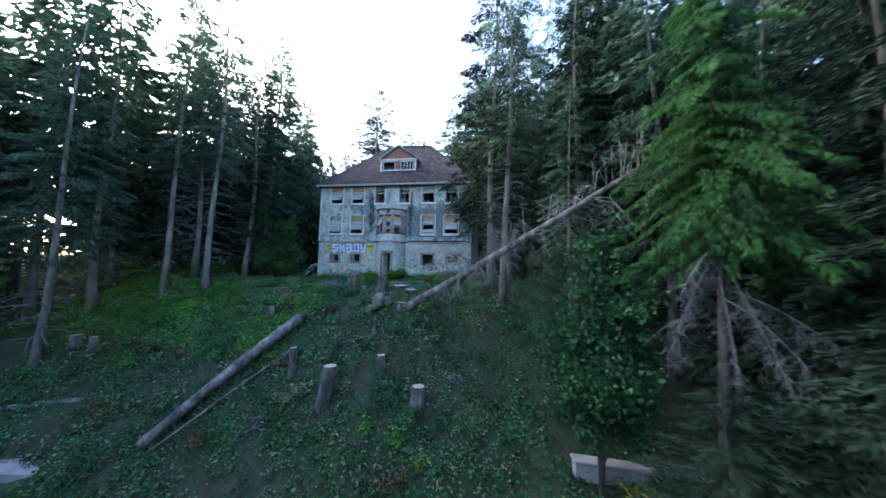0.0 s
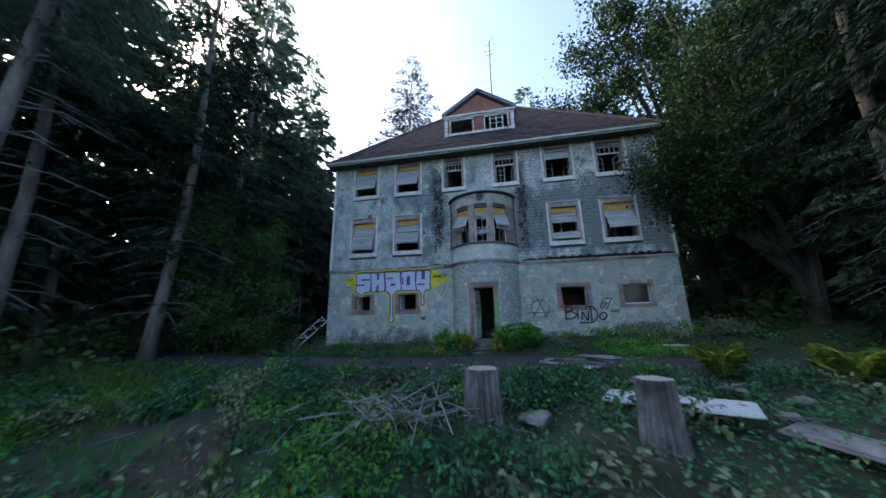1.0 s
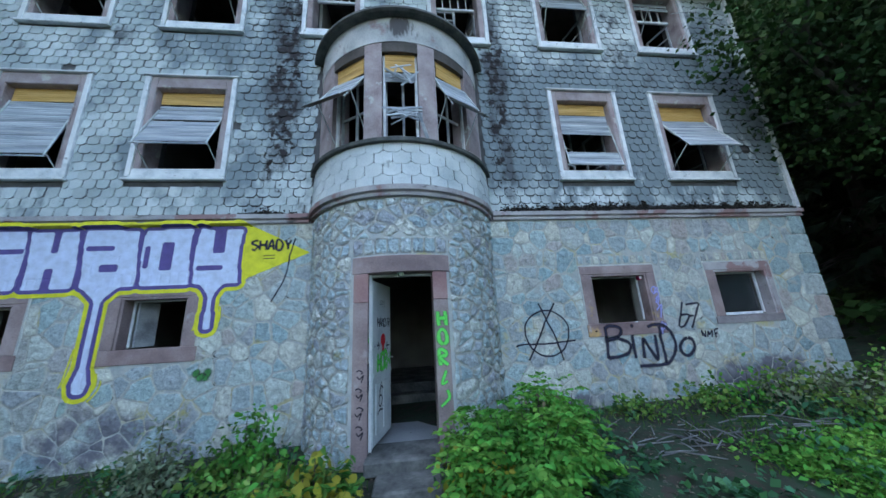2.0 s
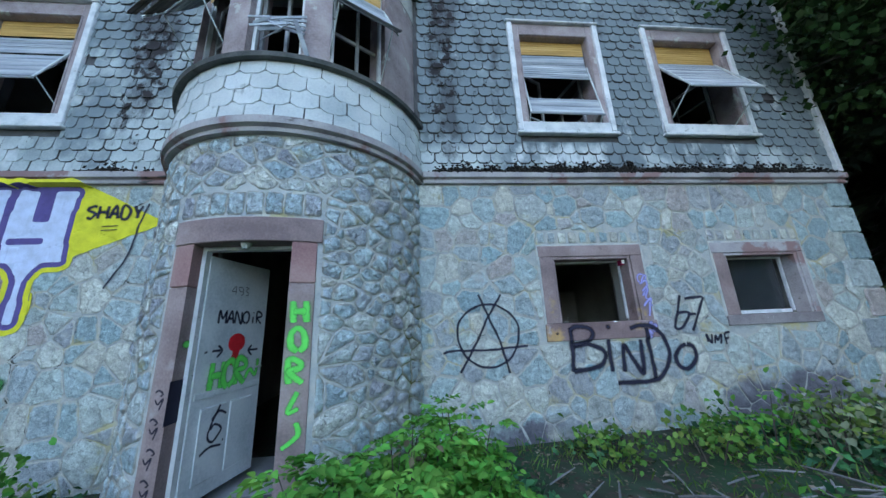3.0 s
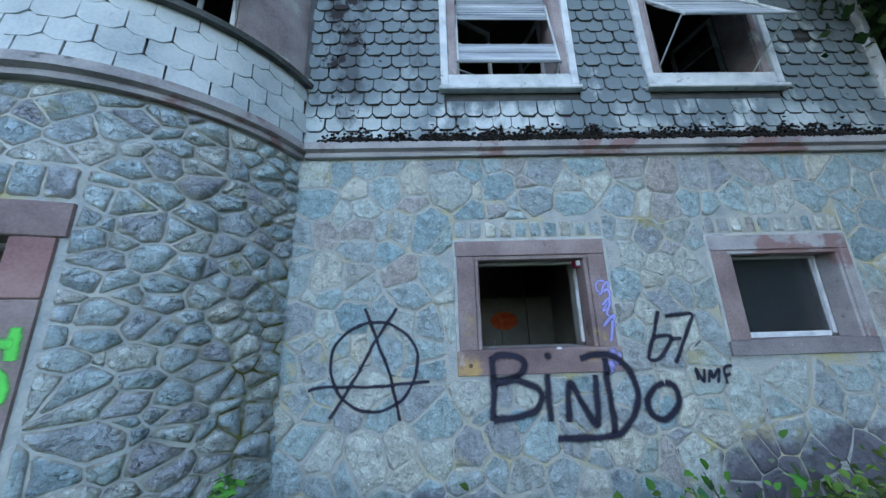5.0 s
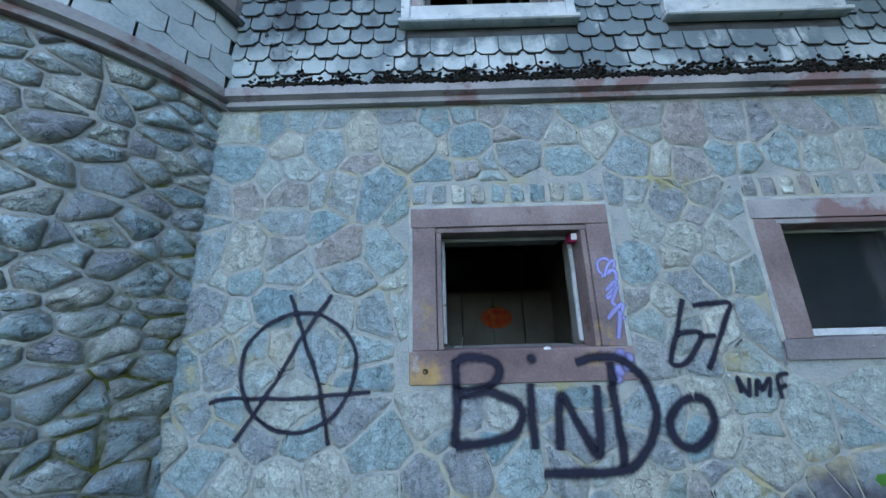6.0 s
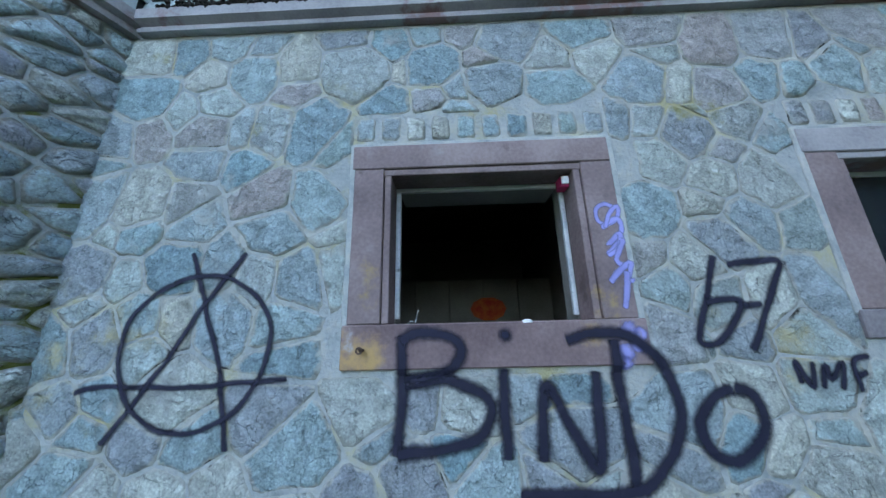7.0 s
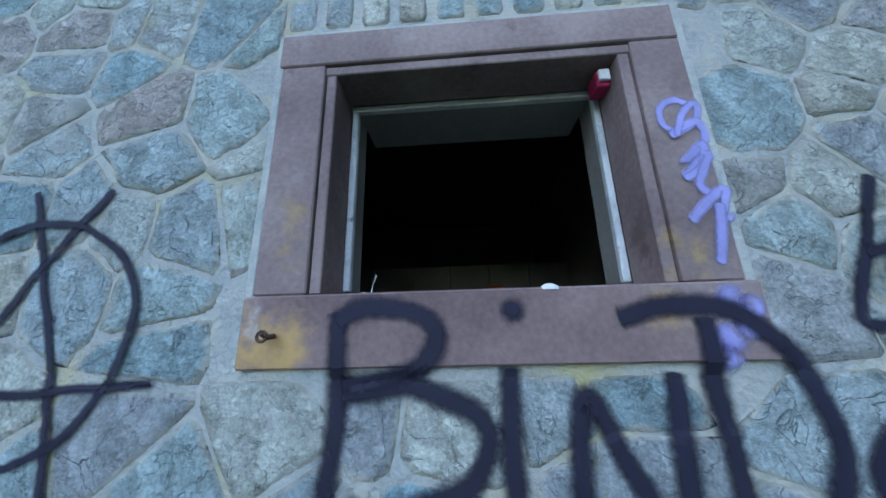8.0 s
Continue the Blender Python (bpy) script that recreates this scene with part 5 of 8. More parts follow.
# dark step colour here stands in for the dimness of the hall
part("entry_step", Geo().box(CX - 0.5, CX + 0.7, 1.6, 4.5, -0.02, 0.17).box(CX - 0.5, CX + 0.7, 1.95, 4.5, 0.17, 0.34), OLDSTEP, house)
part("bay_floor", drum(Geo(), 0.0, 1.5, 3.2, 3.34, n=24), DARKWOOD, house)
part("bay_ceiling", drum(Geo(), 0.0, 1.5, 6.35, 6.5, n=24), PLASTER, house)

# ---------------------------------------------------------------- bay windows
for k, (a0, a1) in enumerate(((-0.80, -0.37), (-0.185, 0.185), (0.37, 0.80))):
    am = (a0 + a1) / 2
    M = Matrix.Translation((CX, CY, 0)) @ Matrix.Rotation(am, 4, "Z") @ Matrix.Translation((0, -1.5, 0))
    hw = 1.5 * math.sin((a1 - a0) / 2)
    w = part("bay_window", Geo().box(-hw, -hw + 0.04, 0, 0.05, 4.26, 6.0, 0.004, M).box(hw - 0.04, hw, 0, 0.05, 4.26, 6.0, 0.004, M).box(-hw + 0.03, hw - 0.03, 0, 0.05, 5.96, 6.0, 0.004, M), WHITEPAINT, house, "narrow bay window with a broken roller shutter")
    slats(w, -hw + 0.03, hw - 0.03, 0.46 if k == 1 else 0.42, M @ pose(0, -0.02, 6.0), rng, AMBER, label="clean amber slat under the lintel")
    if k == 1:
        slats(w, -hw + 0.03, hw - 0.03, 0.18, M @ pose(0, -0.02, 5.54), rng, GREYWOOD, label="grey weathered slat")
    if k == 1:
        g = Geo()
        for i in range(16):
            x, L, t = rng.uniform(-hw, hw), rng.uniform(0.15, 0.4), rng.uniform(-70, 70)
            zz = 5.5 if i < 7 else 4.75
            part("loose_slat", Geo().box(-L / 2, L / 2, -0.006, 0.006, -0.018, 0.018, 0.003, M @ pose(x * 0.6, -0.08 - 0.05 * rng.random(), zz + rng.uniform(-0.14, 0.12), rng.uniform(-30, 30), t if i < 7 else t * 0.45, rng.uniform(-15, 15))), GREYWOOD, w, "splintered grey slat hanging loose")
        for i in range(5):
            part("loose_slat", Geo().box(-0.22, 0.22, -0.006, 0.006, -0.018, 0.018, 0.003, M @ pose(0.12, -0.1, 4.82 - 0.04 * i, 0, 6 * i - 4, 0)), GREYWOOD, w)
        part("loose_slat", Geo().box(-0.025, 0.025, -0.006, 0.006, -0.32, 0.1, 0.003, M @ pose(0.3, -0.2, 4.55, 10, -18, 0)), GREYWOOD, w)
    else:
        mm = M @ pose(0, -0.03, 5.58, -32 if k == 0 else -28, 0, 6 if k == 0 else -5)
        slats(w, -hw, hw, 0.7, mm, rng, GREYWOOD, 0.02, (), "torn grey slat pushed outwards")
        slats(w, -hw - 0.03, hw + 0.02, 0.36, mm @ pose(0, 0, -0.72, -14, 4, 0), rng, DARKWOOD if k == 0 else OLDBOARD, 0.03, (2, 5), "dark rotten slat torn loose")
        for s in (-1, 1):
            part("shutter_rail", Geo().tube([mm @ Vector((s * hw, 0, 0)), mm @ Vector((s * hw, 0, -0.98))], 0.012, 6), ZINC, w)
            part("shutter_arm", Geo().tube([mm @ Vector((s * hw, 0, -0.7)), M @ Vector((s * hw, 0, 4.5))], 0.009, 5), ZINC, w)
    g = Geo()
    for s in (-1, 0):
        x = s * hw + 0.02
        g.box(x, x + 0.04, 0.1, 0.14, 4.3, 5.6, 0.004, M)
    for z in (4.3, 4.95, 5.56):
        g.box(-hw + 0.03, hw - 0.03, 0.105, 0.135, z, z + 0.05, 0.004, M)
    part("sash", g, OLDSASH, w)

# ---------------------------------------------------------------- roof, dormer, antenna
OV, PITCH = 0.55, 1.07
ex0, ex1, ey0, ey1, ez = X0 - 0.3, X1 + 0.3, -OV, DEPTH + OV, EAVE
RY = (ey0 + ey1) / 2
RZ = ez + PITCH * (RY - ey0)
rl, rr = ex0 + (RY - ey0), ex1 - (RY - ey0)
roof = part("roof", Geo().add([(ex0, ey0, ez), (ex1, ey0, ez), (ex1, ey1, ez), (ex0, ey1, ez), (rl, RY, RZ), (rr, RY, RZ)], [(0, 1, 5, 4), (1, 2, 5), (2, 3, 4, 5), (3, 0, 4)]), DARKWOOD, house, "steep hipped roof of dark red-brown tiles")
tiles = Geo()
n = 34
for i in range(n):
    y, z = ey0 + (RY - ey0) * i / n, ez + (RZ - ez) * i / n
    y2, z2 = ey0 + (RY - ey0) * (i + 1.2) / n, ez + (RZ - ez) * (i + 1.2) / n
    xa, xb = ex0 + (rl - ex0) * i / n, ex1 + (rr - ex1) * i / n
    x = xa - (0.14 if i % 2 else 0)
    while x < xb:
        a, b = max(x, xa), min(x + 0.272, xb)
        if b - a > 0.06 and not (-1.95 < (a + b) / 2 < 2.1 and z > 11.2 and y < 3.4):
            j = rng.uniform(-0.008, 0.012)
            ny, nz = -0.73, 0.683
            h0, h1 = 0.045 + j, 0.012 + j
            vs = [(a, y + ny * h0, z + nz * h0), (b, y + ny * h0, z + nz * h0), (b, y2 + ny * h1, z2 + nz * h1), (a, y2 + ny * h1, z2 + nz * h1), (a, y + ny * (h0 - 0.025), z + nz * (h0 - 0.025)), (b, y + ny * (h0 - 0.025), z + nz * (h0 - 0.025))]
            tiles.add(vs, [(0, 1, 2, 3), (4, 5, 1, 0)])
        x += 0.28
tagged(part("roof_tiles", tiles, ROOFTILE, roof, fix=False), kind="stuff")
g = Geo()
for e in (ex0, ex1):
    q = rl if e == ex0 else rr
    g.tube([(e, ey0, ez + 0.04), (q, RY, RZ + 0.06)], 0.09, 8)
g.tube([(rl, RY, RZ + 0.06), (rr, RY, RZ + 0.06)], 0.1, 8)
part("ridge_tiles", g, ROOFTILE, roof)
part("fascia", Geo().box(ex0, ex1, ey0 - 0.03, ey0, ez - 0.16, ez - 0.0, 0.006), ZINC, house, "pale flaking eaves board")
part("gutter", moulding(Geo(), lambda t, o, u: (ex0 - 0.04 + (ex1 - ex0 + 0.08) * t, ey0 - 0.03 - o, ez - 0.11 + u), [(0, 0.1), (0.012, 0.02), (0.05, -0.01), (0.1, 0.02), (0.115, 0.1), (0.105, 0.1), (0.09, 0.03), (0.05, 0.005), (0.02, 0.03), (0.012, 0.1)], 20), ZINC, house, "pale zinc gutter with moss in it")
part("soffit", Geo().box(ex0 + 0.02, ex1 - 0.02, ey0, 0.0, ez - 0.14, ez - 0.1), DARKWOOD, house)
guard = part("snow_guard", Geo().tube([(ex0 + 0.5, ey0 + 0.22, ez + 0.38), (ex1 - 0.5, ey0 + 0.22, ez + 0.38)], 0.012, 5).tube([(ex0 + 0.5, ey0 + 0.22, ez + 0.5), (ex1 - 3, ey0 + 0.22, ez + 0.52)], 0.01, 5), RUST, house, "rusty snow guard rail along the eaves")
for i in range(24):
    x = ex0 + 0.5 + i * (ex1 - ex0 - 1.0) / 23
    part("bracket", Geo().tube([(x, ey0 + 0.1, ez + 0.12), (x + rng.uniform(-0.03, 0.03), ey0 + 0.22, ez + 0.62)], 0.012, 4).tube([(x, ey0 + 0.45, ez + 0.42), (x, ey0 + 0.22, ez + 0.56)], 0.01, 4), RUST, guard)

DX0, DX1, DY, DZ0, DZ1, DAP = -1.9, 2.06, 1.22, 11.3, 12.55, 13.98
DC = (DX0 + DX1) / 2
dorm = part("dormer", shell(Geo(), DX0 + 0.03, DX1 - 0.03, DZ0 - 0.4, DZ1, DY, DY + 0.15, [(DX0 + 0.28, DC - 0.3, DZ0 + 0.12, DZ1 - 0.2), (DC + 0.3, DX1 - 0.28, DZ0 + 0.12, DZ1 - 0.2)]), REDSHINGLE, house, "pedimented dormer with red shingles and two broken windows", fix=False)
for x0, x1 in ((DX0 + 0.03, DX0 + 0.15), (DX1 - 0.15, DX1 - 0.03)):
    part("dormer_cheek", Geo().box(x0, x1, DY + 0.15, 5.2, DZ0 - 0.4, DZ1), REDSHINGLE, dorm)
part("pediment", Geo().add([(DX0 + 0.1, DY + 0.02, DZ1), (DX1 - 0.1, DY + 0.02, DZ1), (DC, DY + 0.02, DAP - 0.12), (DX0 + 0.1, DY + 0.14, DZ1), (DX1 - 0.1, DY + 0.14, DZ1), (DC, DY + 0.14, DAP - 0.12)], [(0, 1, 2), (5, 4, 3), (0, 2, 5, 3), (1, 4, 5, 2), (0, 3, 4, 1)]), REDSHINGLE, dorm, "red shingled gable field")
g = Geo()
for s in (-1, 1):
    e = Vector((DC + s * 2.15, 0, DZ1 - 0.02))
    t = Vector((DC, 0, DAP))
    for y0, y1, dz, th in ((DY - 0.16, DY + 0.02, 0.0, 0.1), (DY - 0.22, 6.0, 0.1, 0.06)):
        vs = []
        for p in (e, t):
            for y in (y0, y1):
                for z in (dz, dz + th):
                    vs.append((p.x, y, p.z + z))
        g.add(vs, [(0, 1, 3, 2), (4, 6, 7, 5), (0, 4, 5, 1), (2, 3, 7, 6), (0, 2, 6, 4), (1, 5, 7, 3)])
part("gable_roof", g, GREYWOOD, dorm, "grey gable boards and roof of the dormer")
part("cornice", Geo().box(DX0 - 0.12, DX1 + 0.12, DY - 0.16, DY, DZ1 - 0.1, DZ1 + 0.02, 0.012).box(DX0 - 0.04, DX1 + 0.04, DY - 0.08, DY, DZ1 - 0.2, DZ1 - 0.1, 0.01), WHITEPAINT, dorm)
part("corner_post", Geo().box(DX0 - 0.02, DX0 + 0.16, DY - 0.06, DY + 0.1, DZ0 - 0.1, DZ1 - 0.2, 0.01), WHITEPAINT, dorm)
part("corner_post", Geo().box(DX1 - 0.16, DX1 + 0.02, DY - 0.06, DY + 0.1, DZ0 - 0.1, DZ1 - 0.2, 0.01), WHITEPAINT, dorm)
part("dormer_sill", Geo().box(DX0 + 0.16, DX1 - 0.16, DY - 0.1, DY, DZ0 - 0.04, DZ0 + 0.1, 0.01), WHITEPAINT, dorm)
for a, b, bars in ((DX0 + 0.28, DC - 0.3, 0), (DC + 0.3, DX1 - 0.28, 3)):
    g = Geo().box(a, a + 0.06, DY - 0.03, DY + 0.06, DZ0 + 0.12, DZ1 - 0.2).box(b - 0.06, b, DY - 0.03, DY + 0.06, DZ0 + 0.12, DZ1 - 0.2).box(a + 0.06, b - 0.06, DY - 0.03, DY + 0.06, DZ1 - 0.28, DZ1 - 0.2)
    for i in range(bars):
        x = a + (b - a) * (i + 1) / (bars + 1)
        g.box(x - 0.03, x + 0.03, DY + 0.0, DY + 0.05, DZ0 + 0.12, DZ1 - 0.28)
    if bars:
        for z in (DZ0 + 0.5, DZ0 + 0.8):
            g.box(a + 0.3, b - 0.3, DY + 0.01, DY + 0.04, z, z + 0.03)
    part("window_frame", g, WHITEPAINT, dorm)
g = Geo().tube([(DX0 - 0.5, DY - 0.45, DZ0 + 0.25), (DX1 + 0.6, DY - 0.45, DZ0 + 0.25)], 0.012, 5).tube([(DX0 - 0.5, DY - 0.45, DZ0 + 0.02), (DX1 + 0.6, DY - 0.45, DZ0 + 0.02)], 0.012, 5)
for i in range(8):
    x = DX0 - 0.4 + i * 0.66
    g.tube([(x, DY - 0.45, DZ0 - 0.5), (x, DY - 0.45, DZ0 + 0.5)], 0.012, 4)
part("roof_rail", g, RUST, dorm, "thin rusty rail below the dormer windows")
ant = part("antenna", Geo().tube([(0.95, 1.5, 13.2), (0.93, 1.45, 15.3), (0.98, 1.3, 17.6)], 0.03, 6), RUST, house, "thin leaning aerial mast")
g = Geo()
for z, L in ((17.35, 0.28), (16.9, 0.4), (16.6, 0.25)):
    g.tube([(0.97 - L, 1.35, z), (0.97 + L, 1.3, z + 0.03)], 0.008, 4)
g.tube([(0.97, 1.3, 17.4), (1.25, 1.2, 17.9)], 0.008, 4)
part("antenna_rod", g, RUST, ant)

# ---------------------------------------------------------------- trees
def spruce_meshes(seed, H, base, R, dense=1.0, droop=0.35, dead=40, size=1.0, hang=0.0):
    """Trunk, bare lower twigs and needled boughs of one spruce."""
    r = np.random.RandomState(seed)
    rr_ = random.Random(seed)
    tr = Geo()
    n = 9
    pts = [(0.12 * math.sin(i * 1.1 + seed), 0.12 * math.cos(i * 0.8 + seed), H * i / n - 0.3) for i in range(n + 1)]
    r0 = 0.0075 * H + 0.03
    tr.tube(pts, [max(0.015, r0 * (1 - i / (n + 0.2)) + (0.07 if i == 0 else 0)) for i in range(n + 1)], 9)
    twigs = Geo()
    for i in range(dead):
        z = rr_.uniform(0.06 * H, base * H + 1.5)
        a, L = rr_.uniform(0, 6.28), rr_.uniform(0.4, 1.0) * R * 0.75
        p0 = Vector((0, 0, z))
        d = Vector((math.cos(a), math.sin(a), 0))
        p1, p2 = p0 + d * L * 0.5 + Vector((0, 0, -0.05 * L)), p0 + d * L + Vector((rr_.uniform(-0.2, 0.2), rr_.uniform(-0.2, 0.2), -0.3 * L))
        twigs.tube([p0, p1, p2], [0.022, 0.014, 0.006], 4, False)
        for k in range(3):
            q = p1 + (p2 - p1) * rr_.random()
            twigs.tube([q, q + Vector((rr_.uniform(-0.4, 0.4), rr_.uniform(-0.4, 0.4), rr_.uniform(-0.35, 0.1)))], [0.008, 0.004], 3, False)
    cs, ws, sz = [], [], []
    z = base * H
    while z < H * 0.985:
        f = (z - base * H) / (H * (1 - base))
        L0 = R * ((1 - f) ** 0.66) * min(1, 0.55 + f * 3)
        nb = int(4 + 3 * (1 - f))
        for b in range(nb):
            a = r.uniform(0, 6.28)
            L = max(0.18, L0 * r.uniform(0.5, 1.2))
            k = max(7, int(L * 31 * dense))
            s = r.uniform(0.02, 1, k) if hang else np.sqrt(r.uniform(0.03, 1, k))
            d = np.array([math.cos(a), math.sin(a), 0])
            side = np.array([-d[1], d[0], 0])
            bend = -droop * L * s ** 1.5 + 0.12 * L * np.maximum(0, s - 0.75) * (1 + 2 * f)
            off = r.uniform(-1, 1, k) * 0.21 * L * (1.15 - s)
            c = d * (s * L)[:, None] + side * off[:, None]
            c[:, 2] = z + bend + r.uniform(-0.08, 0.08, k)
            w_ = d * r.uniform(0.3, 1, k)[:, None] + side * (np.sign(off) * r.uniform(0.1, 1.0, k))[:, None]
            w_[:, 2] = -r.uniform(0.1, 0.9, k) * (1 - 0.6 * f) - hang * r.uniform(0.2, 1.4, k)
            cs.append(c), ws.append(w_), sz.append(np.full(k, (0.32 + 0.16 * min(1, L / 2)) * size * min(1.0, 0.55 + 0.5 * L)))
        z += r.uniform(0.27, 0.5) * (0.75 + 0.25 * H / 20) * (0.6 + 0.4 * min(1, L0 / 1.2))
    c, w_, s = np.concatenate(cs), np.concatenate(ws), np.concatenate(sz)
    vs, fs = leaf_arrays(c, w_, s, 0.24 if size < 1 else 0.36, r, 0.8)
    return tr.mesh("trunk"), twigs.mesh("dead_branches"), vs, fs


KINDS, LIGHT = [], []
FORMS = [(24, 0.26, 3.4, 1.0, 0.4, 46), (27, 0.36, 3.3, 0.9, 0.45, 60), (20, 0.08, 3.2, 1.0, 0.4, 20), (25, 0.16, 3.4, 1.0, 0.35, 40), (22, 0.04, 3.7, 1.0, 0.5, 10)]
for fine_ in (True, False):
    for k, (H, base, R, dense, droop, dead) in enumerate(FORMS):
        tr, tw, vs, fs = spruce_meshes(11 + k, H, base, R, dense * (1.45 if fine_ else 0.43), droop, dead, 0.55 if fine_ else 1.25)
        tr.materials.append(BARK)
        tw.materials.append(DEADTWIG)
        tr.polygons.foreach_set("use_smooth", [True] * len(tr.polygons))
        (KINDS if fine_ else LIGHT).append((tr, tw, bulk("crown", vs, fs, SHADESPRUCE if fine_ and k == 3 else SPRUCE)))
tr, tw, vs, fs = spruce_meshes(31, 21, 0.47, 3.5, 5.6, 0.75, 5, 0.42, 1.3)
tr.materials.append(DARKBARK)
tw.materials.append(DEADTWIG)
KINDS.append((tr, tw, bulk("crown", vs, fs, SPRUCELIGHT)))
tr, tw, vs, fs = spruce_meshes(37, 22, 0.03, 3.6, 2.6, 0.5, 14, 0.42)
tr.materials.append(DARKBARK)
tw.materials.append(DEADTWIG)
KINDS.append((tr, tw, bulk("crown", vs, fs, SHADESPRUCE)))


def spruce(kind, x, y, s=1.0, turn=0.0, lean=(0, 0), label="tall dark spruce with bare lower branches", sink=0.0, wide=1.0, fine_=True):
    t = thing("spruce", label, "tree", "spruces of the forest")
    t.matrix_basis = pose(x, y, float(ground_z(x, y)) - sink, lean[0], lean[1], turn) @ Matrix.Diagonal((s * wide, s * wide, s, 1))
    for nm, me in zip(("trunk", "deadwood", "crown"), (KINDS if fine_ else LIGHT)[kind]):
        o = part(nm, me, None, t)
        if nm == "deadwood":
            o["kind"] = "stuff"
    return t


SPOTS = [
    (1, -10.3, -10.2, 0.95), (1, -12.4, -11.7, 0.9), (0, -13.0, -17.0, 0.95), (1, -15.5, -13.5, 1.0), (0, -17.5, -18.5, 0.95), (1, -14.0, -8.0, 1.0), (3, -12.2, -4.8, 1.05), (0, -17.0, -5.5, 1.0), (3, -20, -10, 1.0),
    (1, -19, -14.5, 1.05), (3, -22, -18, 1.0), (0, -24, -13, 1.1), (3, -15, 0.5, 1.15), (2, -12.6, 3.5, 1.1), (2, -15.6, 6.2, 0.98), (0, -20, 1.5, 1.0), (0, -25, 6, 1.0), (2, -11.5, 9, 0.7), (3, -19, 12, 1.0), (2, -12.5, 15, 0.85),
    (3, -8.4, 15.3, 1.3), (2, -3.0, 21, 1.2), (0, 5.2, 26.5, 1.42), (3, 2.5, 29, 1.3), (3, -11.5, 21, 1.0), (2, -14.5, 17.5, 1.15), (3, -5.5, 24, 1.05), (2, 9, 24, 0.95), (3, 1.5, 24, 0.95), (0, -16, 22, 0.9), (2, 12, 16, 0.9), (2, -6, 25, 1.25), (0, 15, 24, 1.1),
    (3, 11.6, -4.3, 0.95), (3, 10.3, -8.4, 1.1), (1, 11.2, -10.4, 0.95), (0, 14.2, -6.5, 0.95), (3, 15.0, -11.0, 0.95), (0, 18, -8, 1.0), (3, 18.5, -14, 1.0), (6, 21, -19, 1.05), (3, 22, -10, 1.1), (0, 25, -15, 1.1), (2, 17, -1.5, 0.9), (3, 21, -3, 1.0), (0, 14, 5.5, 0.95), (3, 18, 7, 1.0), (0, 24, 3, 1.1), (3, 27, -23, 1.1), (0, 25, -27, 1.1),
    (3, -28, -20, 1.1), (0, -27, -27, 1.1), (3, -20, -24, 0.95),
    # the first seven stand out of view, added to block skylight at the right
    (4, 24, -30, 1.5), (4, 16.5, -34.5, 1.4), (4, 21.5, -35.5, 1.4), (4, 28, -17, 1.5), (4, 29.5, -25.5, 1.5), (4, 32, -20, 1.1), (2, 20, -31, 1.0), (4, 27.5, -12, 1.0), (4, 30, -4, 1.1), (4, 17.5, -5, 1.2), (4, 23.5, -3, 1.0), (4, 18.5, 3.5, 0.9), (4, 26.5, 2, 1.1),
    (4, -19.5, 5.5, 1.0), (2, -23, 2.5, 1.0), (2, -15.5, 13.5, 0.9), (4, -18.5, 17, 1.0), (2, -10.5, 12.5, 0.55), (4, -24, 10, 1.05),
    (2, -17.5, -1.8, 1.25), (4, -13.5, -1.2, 1.2), (2, -16.0, 10.5, 0.8), (4, -23, 17, 1.0), (2, -8.5, 20.5, 0.8), (4, -13, 27, 0.9), (2, -27, 12, 1.0), (4, 24, -23, 1.0), (2, 24.2, -26.5, 1.05),  (2, -25, -2, 0.9),
    (4, 13.5, -2.8, 1.1), (2, 19.5, -5.5, 0.9), (4, 16.5, -8.8, 1.15), (4, 20.5, 0.5, 0.9), (2, 15.5, 2.8, 1.2), (4, 22, 7, 1.0), (4, 14.5, 10, 0.8), (2, 20, 14, 1.0), (4, 21, -15.5, 0.9), (4, 24, -20, 1.0), (6, 18.2, -24.3, 1.0), (4, 14.2, -13.6, 0.65), (2, 21.5, -24, 1.0), (4, 12, 21, 0.8), (4, 25.5, -7, 1.0), (2, 3.5, 19, 0.55), (4, 28, 10, 1.0),
    # the last, small tree is added to darken the slope's shaded right edge
    (3, -8.9, 16.9, 1.12), (2, -18.5, -6.5, 1.35), (6, 18.6, -21.9, 0.42),
]
tr_rng = random.Random(9)
for k, x, y, s in SPOTS:
    close = k > 4 or (-15 < x < 16 and -20 < y < 0) or ((x - 10.7) ** 2 + (y + 27) ** 2 < 170 and y > -30) or x < -8 and 15 < y < 17.2 and k == 3
    spruce(k, x, y, s, tr_rng.uniform(0, 360), (tr_rng.uniform(-1.5, 1.5), tr_rng.uniform(-1.5, 1.5)), fine_=close, wide=1.15 if k == 6 else 1.45 if (y > 14 and -12 < x < 10) else 1.0)

# the far wood that closes the view all round
fw = np.random.RandomState(3)
arrs, trunks = [], Geo()
base_v = [np.empty(len(LIGHT[k][2].vertices) * 3, np.float32) for k in (2, 4, 3)]
for b, k in zip(base_v, (2, 4, 3)):
    LIGHT[k][2].vertices.foreach_get("co", b)
for i in range(120):
    a = 2 * math.pi * i / 120 + fw.uniform(-0.05, 0.05)
    d = fw.uniform(31, 54)
    x, y = 2 + d * math.cos(a), -6 + d * math.sin(a)
    v = base_v[i % 3].reshape(-1, 4, 3)
    v = v[fw.rand(len(v)) < (0.165 if 2.5 < a < 3.6 else 0.2)]
    mid_ = v.mean(1, keepdims=True)
    v = (mid_ + (v - mid_) * 2.1).reshape(-1, 3) * np.array([1.35, 1.35, 1.0]) * fw.uniform(0.8, 1.1)
